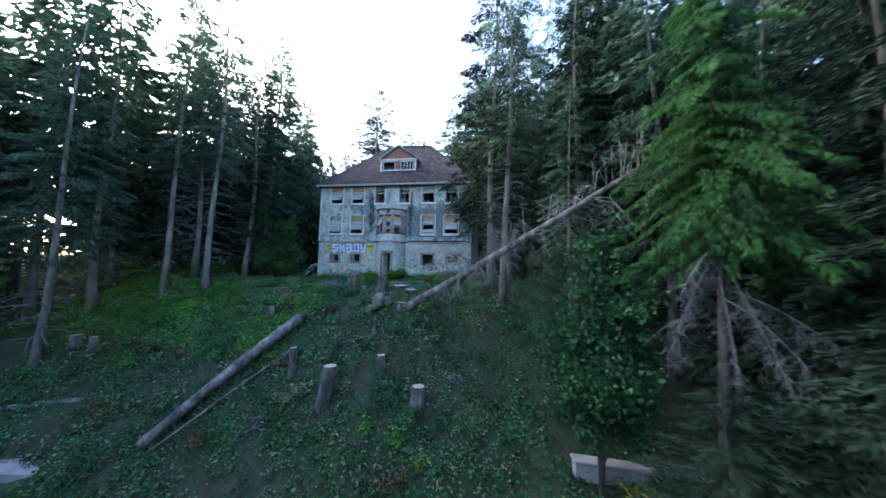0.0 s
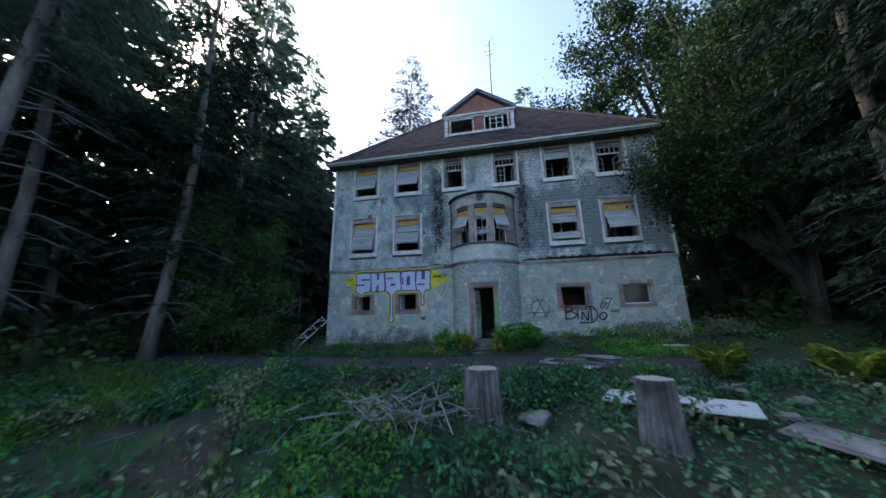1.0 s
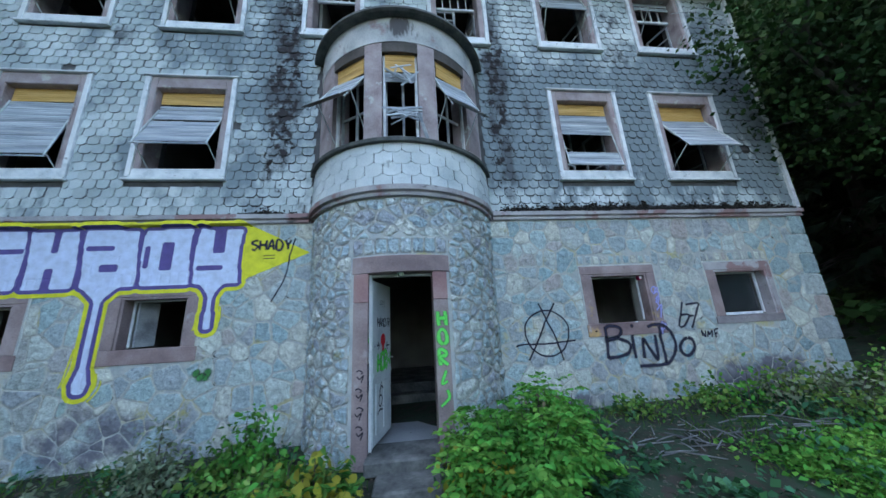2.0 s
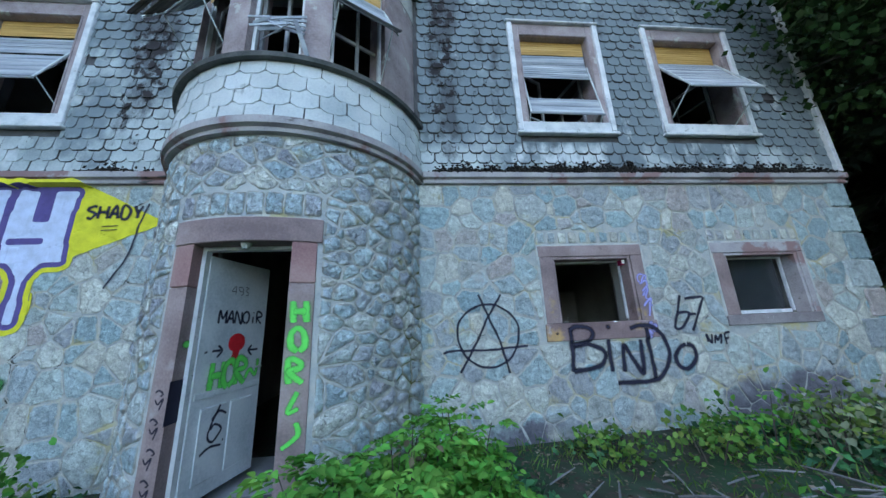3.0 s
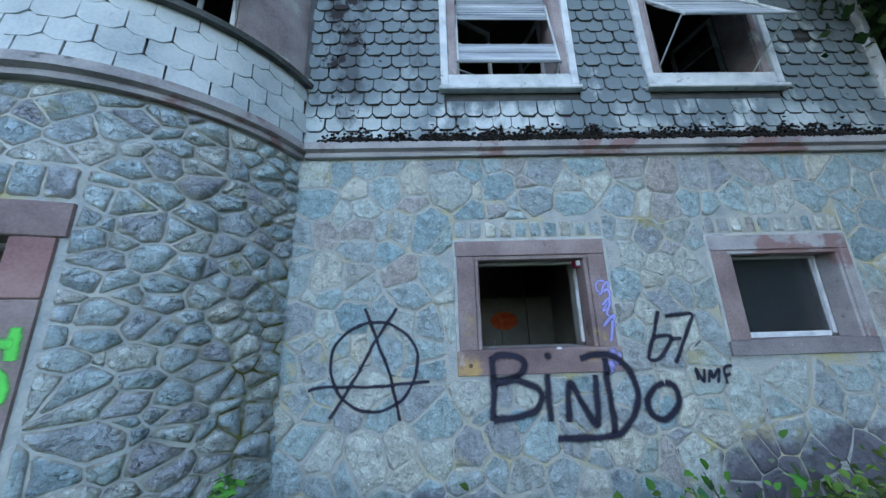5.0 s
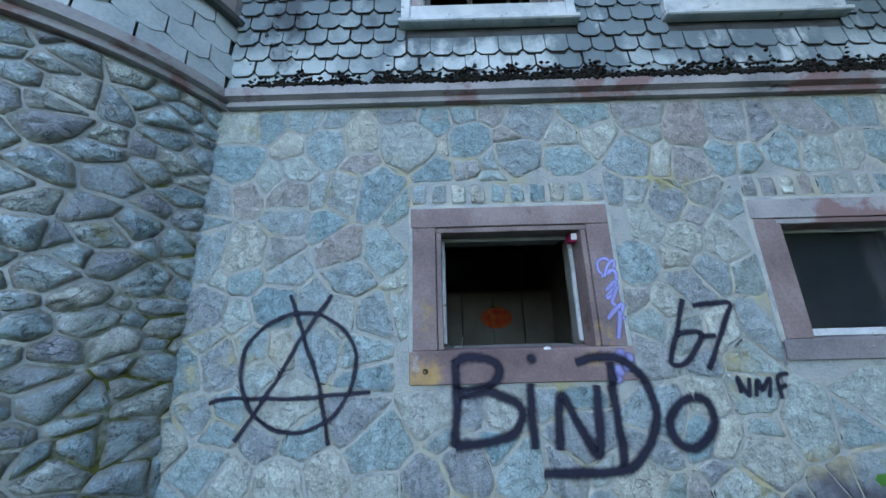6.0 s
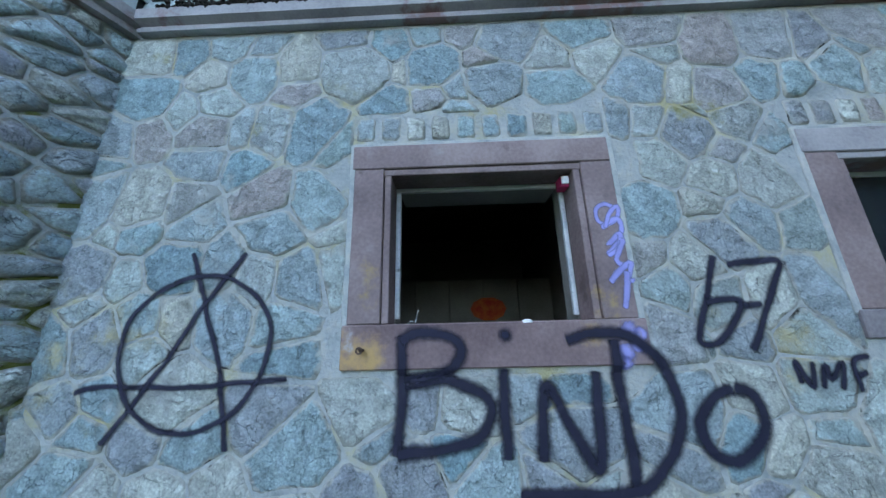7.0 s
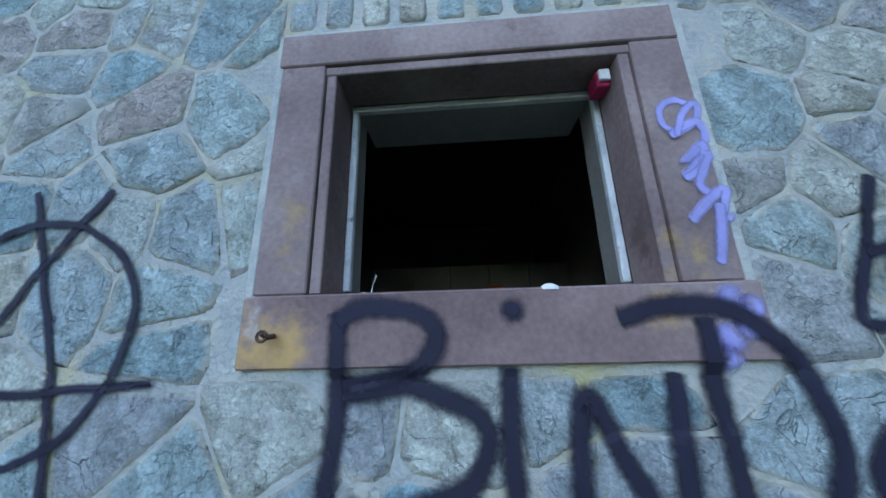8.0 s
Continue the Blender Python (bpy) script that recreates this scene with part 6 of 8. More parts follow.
    if 0.9 < a < 2.2:
        v = v * 0.75
    z = float(ground_z(x, y))
    v = v + np.array([x, y, z])
    arrs.append((v, np.arange(len(v)).reshape(-1, 4)))
    trunks.tube([(x, y, z - 0.5), (x, y, z + 18)], [0.3, 0.08], 6)
v, f = join(arrs)
tagged(new("far_wood", bulk("far_wood", v, f, SPRUCE)), "dense dark spruce forest in the distance", "forest", kind="stuff")
tagged(part("far_trunks", trunks, BARK), "trunks of the distant forest", "forest", kind="stuff")


def leafy(name, label, category, at, limbs, n, size, spread, material, seed, trunk_r=0.16, aspect=0.75, flat_up=0.8):
    """A broadleaf tree or bush: tapered trunk, limbs given as end points, clumps of leaves along and round their ends."""
    t = thing(name, label, category, at=at)
    rs, rp = np.random.RandomState(seed), random.Random(seed)
    g = Geo()
    ends = []
    for p in limbs:
        p = Vector(p)
        mid = Vector((p.x * 0.35, p.y * 0.35, p.z * 0.55))
        g.tube([(0, 0, -0.3), (p.x * 0.06, p.y * 0.06, p.z * 0.3), mid, p], [trunk_r, trunk_r * 0.8, trunk_r * 0.45, 0.015], 7, False)
        ends.append((mid, p))
        for k in range(5):
            q = mid + (p - mid) * rp.uniform(0.1, 0.9)
            e = q + Vector((rp.uniform(-1, 1), rp.uniform(-1, 1), rp.uniform(-0.5, 0.7))) * spread * 1.1
            g.tube([q, e], [trunk_r * 0.2, 0.008], 4, False)
            ends.append((q, e))
    part("trunk", g, DARKBARK, t)
    cs = []
    per = max(1, n // len(ends))
    for q, e in ends:
        k = max(3, per // 14)
        for c in range(k):
            m = np.array(q + (e - q) * rp.uniform(0.35, 1.1)) + rs.normal(size=3) * spread * 0.4
            cs.append(m + rs.normal(size=(14, 3)) * spread * np.array([0.28, 0.28, 0.16]))
    c = np.concatenate(cs)
    w_ = rs.normal(size=c.shape)
    w_[:, 2] -= 0.5
    vs, fs = leaf_arrays(c, w_, np.full(len(c), size), aspect, rs, flat_up)
    part("crown", bulk("crown", vs, fs, material), None, t)
    return t


def gz(x, y):
    return float(ground_z(x, y))


leafy("maple_tree", "tall leafy maple overhanging the corner of the house", "tree", (12.0, -0.6, gz(12, -0.6)), [(-4.3, -1.4, 8.4), (-3.8, -2.2, 11), (-2, -1.5, 13), (0, 0, 15), (2, -2, 12), (-1.5, -3.5, 9.5), (3, 1, 10), (-2.5, 0.5, 16), (-3.4, 0.5, 12.5), (-1, -3, 14), (1, -4, 8), (-3.0, -2.5, 6.4), (-5.1, -0.9, 6.3), (-4.8, -0.7, 5.8), (-4.2, -0.9, 7.6), (-4.2, -0.7, 6.2)], 34000, 0.13, 0.95, SHADEDLEAF, 5, 0.3)
leafy("maple_tree", "very tall broadleaf tree rising behind the house corner", "tree", (12.2, 5.0, gz(12.2, 5.0)), [(-6.2, 1.2, 16), (-5.5, 0, 19), (-5, 2, 21), (-3, -1.5, 22), (0, 0, 24), (3, -2, 20), (-4, -2.5, 15), (3, 2, 17), (-3.5, 1, 24), (-1, -3.5, 18), (2, -4, 14), (-5.6, -1.5, 12.5), (1, 2, 21), (-2, -4, 12)], 30000, 0.2, 1.2, SHADEDLEAF, 15, 0.34)
leafy("maple_bush", "dense dark green maple sapling on the slope", "bush", (14.3, -17.6, gz(14.3, -17.6)), [(-0.9, -0.6, 6.3), (0.6, -0.8, 6.9), (0, 0.6, 8.6), (-1.3, 0.4, 5.4), (1.3, 0.2, 5.6), (0.2, -1.3, 5.0), (-0.4, -0.3, 7.6), (-1.0, -1.0, 4.3), (0.9, -1.0, 4.2), (0.3, 0.2, 9.2), (-0.7, 0.1, 5.0)], 17000, 0.16, 0.62, MAPLELEAF, 6, 0.07)
LIGHT_SPRUCE = spruce(5, 17.0, -19.2, 0.95, 40, (0, 0), "light green drooping spruce with grey hanging twigs")

# added tree that stands in for deep shade and covers the bare trunk
spruce(6, 15.7, -21.4, 0.36, 75, (0, 0), "young dark spruce added in place of deep shade", wide=2.5)


def dead_bough(tree, p0, p1, n, L, seed):
    """A dead bough hung with fine grey twigs."""
    inv, rd = tree.matrix_basis.inverted(), random.Random(seed)
    p0, p1 = Vector(p0), Vector(p1)
    g = Geo()
    pts = [p0.lerp(p1, i / 6) + Vector((0, 0, 0.2 * math.sin(math.pi * i / 6))) for i in range(7)]
    g.tube([inv @ p for p in pts], [0.028 - 0.0035 * i for i in range(7)], 5, False)
    for i in range(n):
        f = rd.uniform(0.5, 5.99)
        q = pts[int(f)].lerp(pts[int(f) + 1], f - int(f))
        e = q + Vector((rd.gauss(0, 0.28), rd.gauss(0, 0.28), -rd.uniform(0.3, 1.0))) * L
        m = q.lerp(e, 0.5) + Vector((rd.gauss(0, 0.06), rd.gauss(0, 0.06), 0.06))
        g.tube([inv @ q, inv @ m, inv @ e], [0.008, 0.006, 0.002], 3, False)
        for k in range(4):
            s_ = m.lerp(e, rd.random())
            g.tube([inv @ s_, inv @ (s_ + Vector((rd.gauss(0, 0.16), rd.gauss(0, 0.16), -rd.uniform(0.05, 0.35))))], [0.004, 0.0015], 3, False)
    part("dead_bough", g, DEADTWIG, tree, "grey dead bough hung with fine twigs", fix=False)


for i, (p0, p1) in enumerate((((16.7, -19.4, 1.6), (17.4, -21.0, -2.4)), ((17.0, -19.4, 0.3), (18.9, -20.6, -1.3)), ((16.8, -19.4, 1.2), (15.0, -20.6, -1.3)), ((16.9, -19.4, 0.6), (16.2, -21.0, -1.9)), ((17.0, -19.4, 0.0), (17.9, -20.8, -1.7)), ((16.9, -19.4, 1.5), (15.2, -20.8, 0.2)))):
    dead_bough(LIGHT_SPRUCE, p0, p1, 38, 0.8, i)
leafy("beech_sapling", "young leafy beech beside the house corner", "tree", (-10.3, -1.8, gz(-10.3, -1.8)), [(-0.8, -0.6, 4.2), (0.6, -0.4, 5.2), (0, 0.6, 6.5), (-1.1, 0.4, 3.4), (0.9, 0.2, 3.0), (-0.4, -0.3, 5.6)], 7000, 0.11, 0.6, BEECHLEAF, 12, 0.06)
leafy("beech_sapling", "young leafy beech at the dark forest edge", "tree", (-12.2, -3.4, gz(-12.2, -3.4)), [(-1, -0.8, 5), (0.9, -0.6, 6.4), (0, 0.8, 7.5), (-1.4, 0.4, 4), (1.2, 0.4, 3.6)], 7000, 0.11, 0.7, BEECHLEAF, 14, 0.06)
leafy("beech_bush", "dense green beech bush at the forest edge", "bush", (-10.9, -3.3, gz(-10.9, -3.3)), [(-0.9, -0.5, 1.8), (0.6, -0.6, 2.2), (0.1, 0.5, 2.8), (-1.2, 0.3, 2.3), (0.9, 0.1, 1.5), (-0.3, -0.9, 1.3)], 5000, 0.1, 0.5, BEECHLEAF, 16, 0.04)
leafy("beech_bush", "low green bush beside the leaning frame", "bush", (-9.9, -2.2, gz(-9.9, -2.2)), [(-0.5, -0.4, 1.0), (0.4, -0.3, 1.2), (0.1, 0.4, 1.6), (-0.7, 0.3, 1.3)], 3000, 0.09, 0.4, BEECHLEAF, 17, 0.03)

# ---------------------------------------------------------------- undergrowth
ug = np.random.RandomState(21)


def scatter(n, x0, x1, y0, y1, keep=None):
    x, y = ug.uniform(x0, x1, n), ug.uniform(y0, y1, n)
    if keep is not None:
        k = keep(x, y)
        x, y = x[k], y[k]
    return np.stack([x, y, ground_z(x, y)], 1)


def clumps(pts, per, spread, height, size, aspect, material, name, label, flat_up=1.5, up=0.3):
    """Low plants: per leaves round every point."""
    c = np.repeat(pts, per, 0)
    h = np.repeat(ug.uniform(0.4, 1.2, len(pts)), per)
    c = c + ug.normal(size=c.shape) * np.array([spread, spread, 0])
    c[:, 2] = np.repeat(pts[:, 2], per) * 0 + ground_z(c[:, 0], c[:, 1]) + ug.uniform(0.05, 1, len(c)) * height * h
    w_ = ug.normal(size=c.shape)
    w_[:, 2] = w_[:, 2] * 0.4 + up
    v, f = leaf_arrays(c, w_, np.full(len(c), size), aspect, ug, flat_up)
    return tagged(new(name, bulk(name, v, f, material)), label, "undergrowth", kind="stuff")


def patch(x, y, s, o):
    return np.sin(x * s + o) * np.sin(y * s * 1.2 + o * 2) + 0.5 * np.sin(x * s * 2.3 + y * s * 1.7 + o * 3)


clumps(scatter(6500, -14, 17, -24, -10.5, lambda x, y: patch(x, y, 0.7, 1) > -0.8), 8, 0.16, 0.32, 0.14, 0.75, WEED, "brambles", "low brambles and ivy covering the slope")
clumps(scatter(3800, -12, 14, -11.2, -5.4, lambda x, y: (patch(x, y, 0.9, 3) > -0.6) & ((x + 5.2) ** 2 / 5 + (y + 9.7) ** 2 / 1.5 > 1)), 9, 0.14, 0.26, 0.08, 0.7, WEED, "brambles", "low weeds on the bank above the slope")
clumps(scatter(1500, -14, 17, -22, -9.5, lambda x, y: patch(x, y, 0.9, 2) > 0.1), 10, 0.16, 0.4, 0.15, 0.6, PALELEAF, "dry_weeds", "pale drying weeds between the brambles")
clumps(scatter(4000, -17, 17, -24, -5.6, lambda x, y: patch(x, y, 0.5, 4) > 0.25), 8, 0.1, 0.1, 0.26, 0.07, GRASS, "grass", "rough grass on the slope", 0.2, 2.0)
clumps(scatter(1500, -18, -5, -16, -7, lambda x, y: (patch(x, y, 0.4, 1) > -0.6) & ((x + 5.2) ** 2 / 5 + (y + 9.7) ** 2 / 1.5 > 1)), 10, 0.1, 0.1, 0.34, 0.07, GRASS, "grass", "long bright grass at the forest edge", 0.2, 2.0)
clumps(scatter(2600, -17, -7.5, -15, -8.5, lambda x, y: patch(x, y, 0.45, 1) > -0.5), 8, 0.14, 0.16, 0.1, 0.6, BRIGHTWEED, "ground_cover", "bright green low ground cover at the forest edge")
clumps(scatter(5200, -13.5, -0.5, -15, -8, lambda x, y: (patch(x, y, 0.6, 2) > -0.45) & (y > -16.5 - 0.25 * x) & ((x + 5.2) ** 2 / 5 + (y + 9.7) ** 2 / 1.5 > 1)), 8, 0.15, 0.18, 0.11, 0.5, BRIGHTWEED, "ground_cover", "fresh green low growth on the open slope")
clumps(scatter(1100, 2.8, 6.6, -2.8, -1.6, lambda x, y: patch(x, y, 1.2, 4) > -0.4), 8, 0.1, 0.1, 0.07, 0.7, BRIGHTWEED, "ground_cover", "bright green creeping plants beside the drive")
clumps(scatter(900, -8, -0.6, -2.9, -1.9, lambda x, y: patch(x, y, 1.2, 2) > -0.2), 8, 0.1, 0.1, 0.07, 0.7, WEED, "ground_cover", "green creeping plants along the drive")
clumps(scatter(1800, -9, 12, -2.6, -0.15, lambda x, y: (patch(x, y, 1.6, 5) > 0.15) & (np.abs(x - 0.1) > 0.5) & ~((np.abs(x - CX) < 1.7) & (y > CY - np.sqrt(np.maximum(0, 3.2 - (x - CX) ** 2))))), 8, 0.12, 0.12, 0.1, 0.7, WEED, "weeds", "weeds along the foot of the wall")
clumps(scatter(1700, -12, 13, -3.0, -0.1, lambda x, y: (patch(x, y, 1.1, 2) > -0.35) & (np.abs(x - 0.1) > 0.55) & ~((np.abs(x - CX) < 1.75) & (y > CY - np.sqrt(np.maximum(0, 3.3 - (x - CX) ** 2))))), 8, 0.1, 0.04, 0.12, 0.1, GRASS, "grass", "grass verge between drive and house", 0.2, 2.0)


def wood_floor(x, y):
    return (((x > 10.5) & (y > -6)) | ((x < -10.5) & (y > -9)) | ((x < -17) & (y > -24)) | (y > 12)) & ~((np.abs(x) < 9) & (y < 12)) & ~((y > -6.5) & (y < -2.2) & (x > -14) & (x < 16))


clumps(scatter(2800, 2, 36, -24, 36, wood_floor), 12, 0.5, 1.4, 0.34, 0.6, LEAF, "understorey", "dark leafy undergrowth between the trunks", 0.8, 0.1)
# same undergrowth on the left, brightened by its leaf colour
clumps(scatter(2800, -36, 2, -24, 36, wood_floor), 12, 0.5, 1.4, 0.3, 0.6, LITLEAF, "understorey", "undergrowth in a lit green between the trunks", 0.8, 0.1)
clumps(scatter(120, -12.5, -8.9, -3.2, 0.8), 40, 0.3, 1.0, 0.12, 0.6, LEAF, "hedge_growth", "dense leafy bushes beside the house corner", 0.8, 0.1)


def shrub(x, y, w, h, n, size, material, label, seed, aspect=0.6, name="shrub", low=0.2):
    """A shrub of thin upright stems with leaves all along them."""
    t = thing(name, label, "shrub", at=(x, y, gz(x, y)))
    rs = np.random.RandomState(seed)
    g, cs = Geo(), []
    k = max(7, n // 60)
    for i in range(k):
        a, r = rs.uniform(0, 6.28), w * math.sqrt(rs.uniform(0, 1))
        hh = h * rs.uniform(0.45, 1.05) * (1 - 0.35 * (r / w) ** 2)
        e = Vector((math.cos(a) * r, math.sin(a) * r, hh))
        s = Vector((e.x * 0.35, e.y * 0.35, -0.05))
        g.tube([s, s.lerp(e, 0.55) + Vector((0, 0, 0.06 * h)), e], [0.009, 0.007, 0.003], 4, False)
        u = rs.uniform(low, 1.03, n // k)[:, None]
        c = np.array(s) + (np.array(e) - np.array(s)) * u + rs.normal(size=(n // k, 3)) * np.array([0.13, 0.13, 0.07]) * (0.4 + w)
        cs.append(c)
    part("stem_growth", g, DARKWOOD, t)["kind"] = "stuff"
    c = np.concatenate(cs)
    w_ = rs.normal(size=c.shape)
    w_[:, 2] -= 0.25
    v, f = broad_leaves(c, w_, size, aspect, rs, 1.6)
    part("foliage", bulk("foliage", v, f, material), None, t)["kind"] = "stuff"
    return t


def pinnate_shrub(x, y, w, h, sprays, leaf, material, label, seed):
    """A shrub of arching stems whose leaves are feathered: paired leaflets along a midrib."""
    t = thing("shrub", label, "shrub", at=(x, y, gz(x, y)))
    rs = np.random.RandomState(seed)
    g, cs, ws, ss = Geo(), [], [], []
    stems = max(10, sprays // 24)
    for i in range(stems):
        a, r = rs.uniform(0, 6.28), w * math.sqrt(rs.uniform(0, 1))
        e = np.array([math.cos(a) * r, math.sin(a) * r, h * rs.uniform(0.5, 1.05) * (1 - 0.4 * (r / w) ** 2)])
        s = np.array([e[0] * 0.3, e[1] * 0.3, -0.05])
        g.tube([s, (s + e) / 2 + np.array([0, 0, 0.06 * h]), e], [0.009, 0.007, 0.003], 4, False)
        for k in range(sprays // stems):
            u = rs.uniform(0.25, 1.05)
            q = s + (e - s) * u + rs.normal(size=3) * np.array([0.07, 0.07, 0.04])
            az = rs.uniform(0, 6.28)
            d = np.array([math.cos(az), math.sin(az), rs.uniform(-0.25, 0.55)])
            d /= np.linalg.norm(d)
            side = np.cross(d, (0, 0, 1.0))
            side /= np.linalg.norm(side)
            L = leaf * rs.uniform(2.2, 3.4)
            for j in range(5):
                f = 0.25 + 0.75 * j / 4
                p = q + d * L * f + np.array([0, 0, -0.25 * L * f * f])
                for sg in ((-1, 1) if j < 4 else (0,)):
                    cs.append(p)
                    ws.append(side * sg * 0.95 + d * (0.45 if sg else 1.0) + np.array([0, 0, -0.12]))
                    ss.append(leaf * (1.0 - 0.35 * abs(f - 0.55)))
    part("stem_growth", g, DARKWOOD, t)["kind"] = "stuff"
    v, f = broad_leaves(np.array(cs), np.array(ws), np.array(ss), 0.55, rs, 1.8)
    part("foliage", bulk("foliage", v, f, material), None, t)["kind"] = "stuff"
    return t


pinnate_shrub(1.2, -1.75, 0.78, 0.92, 1250, 0.085, BRIGHTWEED, "bright green feather-leaved shrub beside the door", 1)
pinnate_shrub(1.85, -1.3, 0.42, 1.05, 330, 0.08, BRIGHTWEED, "light green feather-leaved shrub growing against the stone wall", 2)
shrub(1.45, -1.5, 0.22, 1.0, 90, 0.06, DRYLEAF, "rust-brown withered twig in the green shrub", 9)
pinnate_shrub(-0.95, -1.72, 0.42, 0.5, 110, 0.08, WALLWEED, "yellow-green feathered weed beside the doorstep", 11)
for i, (x, y, h, m_) in enumerate(((-3.6, -1.3, 0.5, PALELEAF), (-4.3, -1.9, 0.4, WEED), (-4.8, -1.0, 0.55, PALELEAF), (-5.9, -1.8, 0.42, WEED), (-6.4, -1.1, 0.5, WALLWEED), (-7.1, -1.6, 0.5, PALELEAF), (-7.6, -0.9, 0.6, WEED), (-3.1, -2.2, 0.35, BRIGHTWEED), (-2.3, -2.3, 0.42, WALLWEED), (-1.7, -2.3, 0.36, YELLOWLEAF), (-5.2, -2.4, 0.35, PALELEAF), (-6.8, -2.5, 0.4, WEED), (-8.3, -1.9, 0.6, PALELEAF), (-8.9, -2.6, 0.5, WEED))):
    shrub(x, y, 0.36, h, 300, 0.07, m_, "dry grey-green weeds on the verge" if m_ is PALELEAF else "leafy green weeds on the verge", 500 + i, low=0.15)
shrub(0.66, -2.1, 0.28, 0.86, 620, 0.075, YELLOWLEAF, "yellowing weed beside the doorstep", 3)
shrub(-1.0, -1.75, 0.5, 0.7, 640, 0.09, WALLWEED, "yellow-green weeds in front of the bay", 4)
shrub(-1.9, -0.9, 0.45, 0.6, 520, 0.09, WALLWEED, "green weeds at the foot of the wall", 5)
shrub(-2.9, -0.8, 0.5, 0.45, 420, 0.08, PALELEAF, "dry greyish weeds at the foot of the wall", 6)
for i, (x, y, h) in enumerate(((-5.9, -8.7, 0.85), (-4.7, -8.1, 0.6), (-6.7, -8.0, 0.7), (-3.4, -7.7, 0.55), (-7.6, -9.6, 0.6), (2.2, -7.2, 0.6), (1.6, -9.9, 0.4), (3.4, -10.2, 0.4))):
    shrub(x, y, 0.45, h, 420, 0.085, (WEED, PALELEAF, WEED)[i % 3], "leafy grey-green weeds on the bank", 140 + i)
shrub(-0.78, -1.95, 0.34, 0.74, 420, 0.09, YELLOWLEAF, "yellow broad-leaved weed beside the doorstep", 161, 0.8)
shrub(-1.25, -1.75, 0.4, 0.82, 620, 0.08, BRIGHTWEED, "bright green weed in front of the bay", 162)
shrub(-1.75, -1.05, 0.3, 0.95, 420, 0.08, BRIGHTWEED, "tall bright green weed against the stone wall", 163, low=0.35)
shrub(-2.7, -1.0, 0.35, 0.8, 300, 0.06, PALELEAF, "dry grey stalks at the foot of the wall", 164, low=0.4)
shrub(9.1, -0.9, 0.6, 0.7, 800, 0.09, PALELEAF, "greyish leafy bush at the forest edge", 8)
shrub(-5.4, -1.3, 0.5, 0.5, 600, 0.08, PALELEAF, "dry pale weeds on the verge", 7)
for i, (x, y, h) in enumerate(((4.4, -0.7, 0.5), (5.0, -0.75, 0.72), (5.5, -0.9, 0.66), (6.0, -0.6, 0.85), (6.5, -0.95, 0.7), (7.1, -0.8, 0.95), (7.7, -1.1, 0.85), (8.3, -1.2, 1.0), (3.5, -0.5, 0.32), (7.0, -1.5, 0.6), (6.0, -1.4, 0.5))):
    m_ = (WALLWEED, BRIGHTWEED, PALELEAF, WALLWEED, PALELEAF)[i % 5]
    shrub(x, y, 0.42, h * 0.9, 210, 0.075, m_, "pale drying weeds against the stone wall" if m_ is PALELEAF else "yellow-green stalky weeds against the stone wall", 20 + i, 0.72, low=0.4)

# ---------------------------------------------------------------- spray paint on the walls
def stone_y(x, z):
    i, j = int((x - X0) / RELIEF), int(z / RELIEF)
    if 1 <= i < len(HX) - 2 and 1 <= j < len(HZ) - 2:
        return -0.0045 - float(HEIGHT[i - 1:i + 3, j - 1:j + 3].max())
    return -0.02


def wall_y(x, z):
    """Depth of the paint over stones and window surrounds."""
    for a, b, c, d in GROUND_WINDOWS:
        off = math.hypot(max(a - SURROUND - 0.035 - x, x - b - SURROUND - 0.035, 0), max(c - 0.217 - z, z - d - SURROUND, 0))
        if off < 0.03:
            proud = -0.0245 if z < c else -0.0205
            return proud + (stone_y(x, z) - proud) * off / 0.03
    return stone_y(x, z)


def smooth_path(pts, step=0.014):
    out = []
    n = len(pts)
    for i in range(n - 1):
        p0, p1, p2, p3 = (np.array(pts[max(0, min(n - 1, k))], float) for k in (i - 1, i, i + 1, i + 2))
        k = max(2, int(np.linalg.norm(p2 - p1) / step))
        for t in np.arange(k) / k:
            out.append(0.5 * (2 * p1 + (p2 - p0) * t + (2 * p0 - 5 * p1 + 4 * p2 - p3) * t * t + (3 * p1 - p0 - 3 * p2 + p3) * t ** 3))
    out.append(np.array(pts[-1], float))
    return out


def stroke(g, pts, width, put, smooth=True, seed=0):
    """A painted line of uneven width along pts (u, v), laid on a surface by put(u, v)."""
    path = smooth_path(pts) if smooth else [np.array(p, float) for p in pts]
    n, o, cols = len(path), len(g.v), 7
    for i, p in enumerate(path):
        d = path[min(i + 1, n - 1)] - path[max(i - 1, 0)]
        d = d / (np.linalg.norm(d) + 1e-9)
        s = np.array([-d[1], d[0]])
        w = width * (0.62 + 0.06 * math.sin(i * 0.31 + seed) + 0.03 * math.sin(i * 1.7))
        if i in (0, n - 1):
            w *= 0.7
        for k in range(cols):
            q = p + s * (w * (2 * k / (cols - 1) - 1) + 0.004 * math.sin(i * 0.37 + seed) * math.sin(i * 0.11 + 2))
            v = put(q[0], q[1])
            g.v.append((v[0], v[1] - 0.0006 * g.layer - 0.00003 * i, v[2]))
            g.rim.append(max(abs(2 * k / (cols - 1) - 1), 0.8 if i in (0, n - 1) else 0))
    for i in range(n - 1):
        for k in range(cols - 1):
            a = o + i * cols + k
            g.f.append((a, a + 1, a + cols + 1, a + cols))
    g.layer += 1
    return g


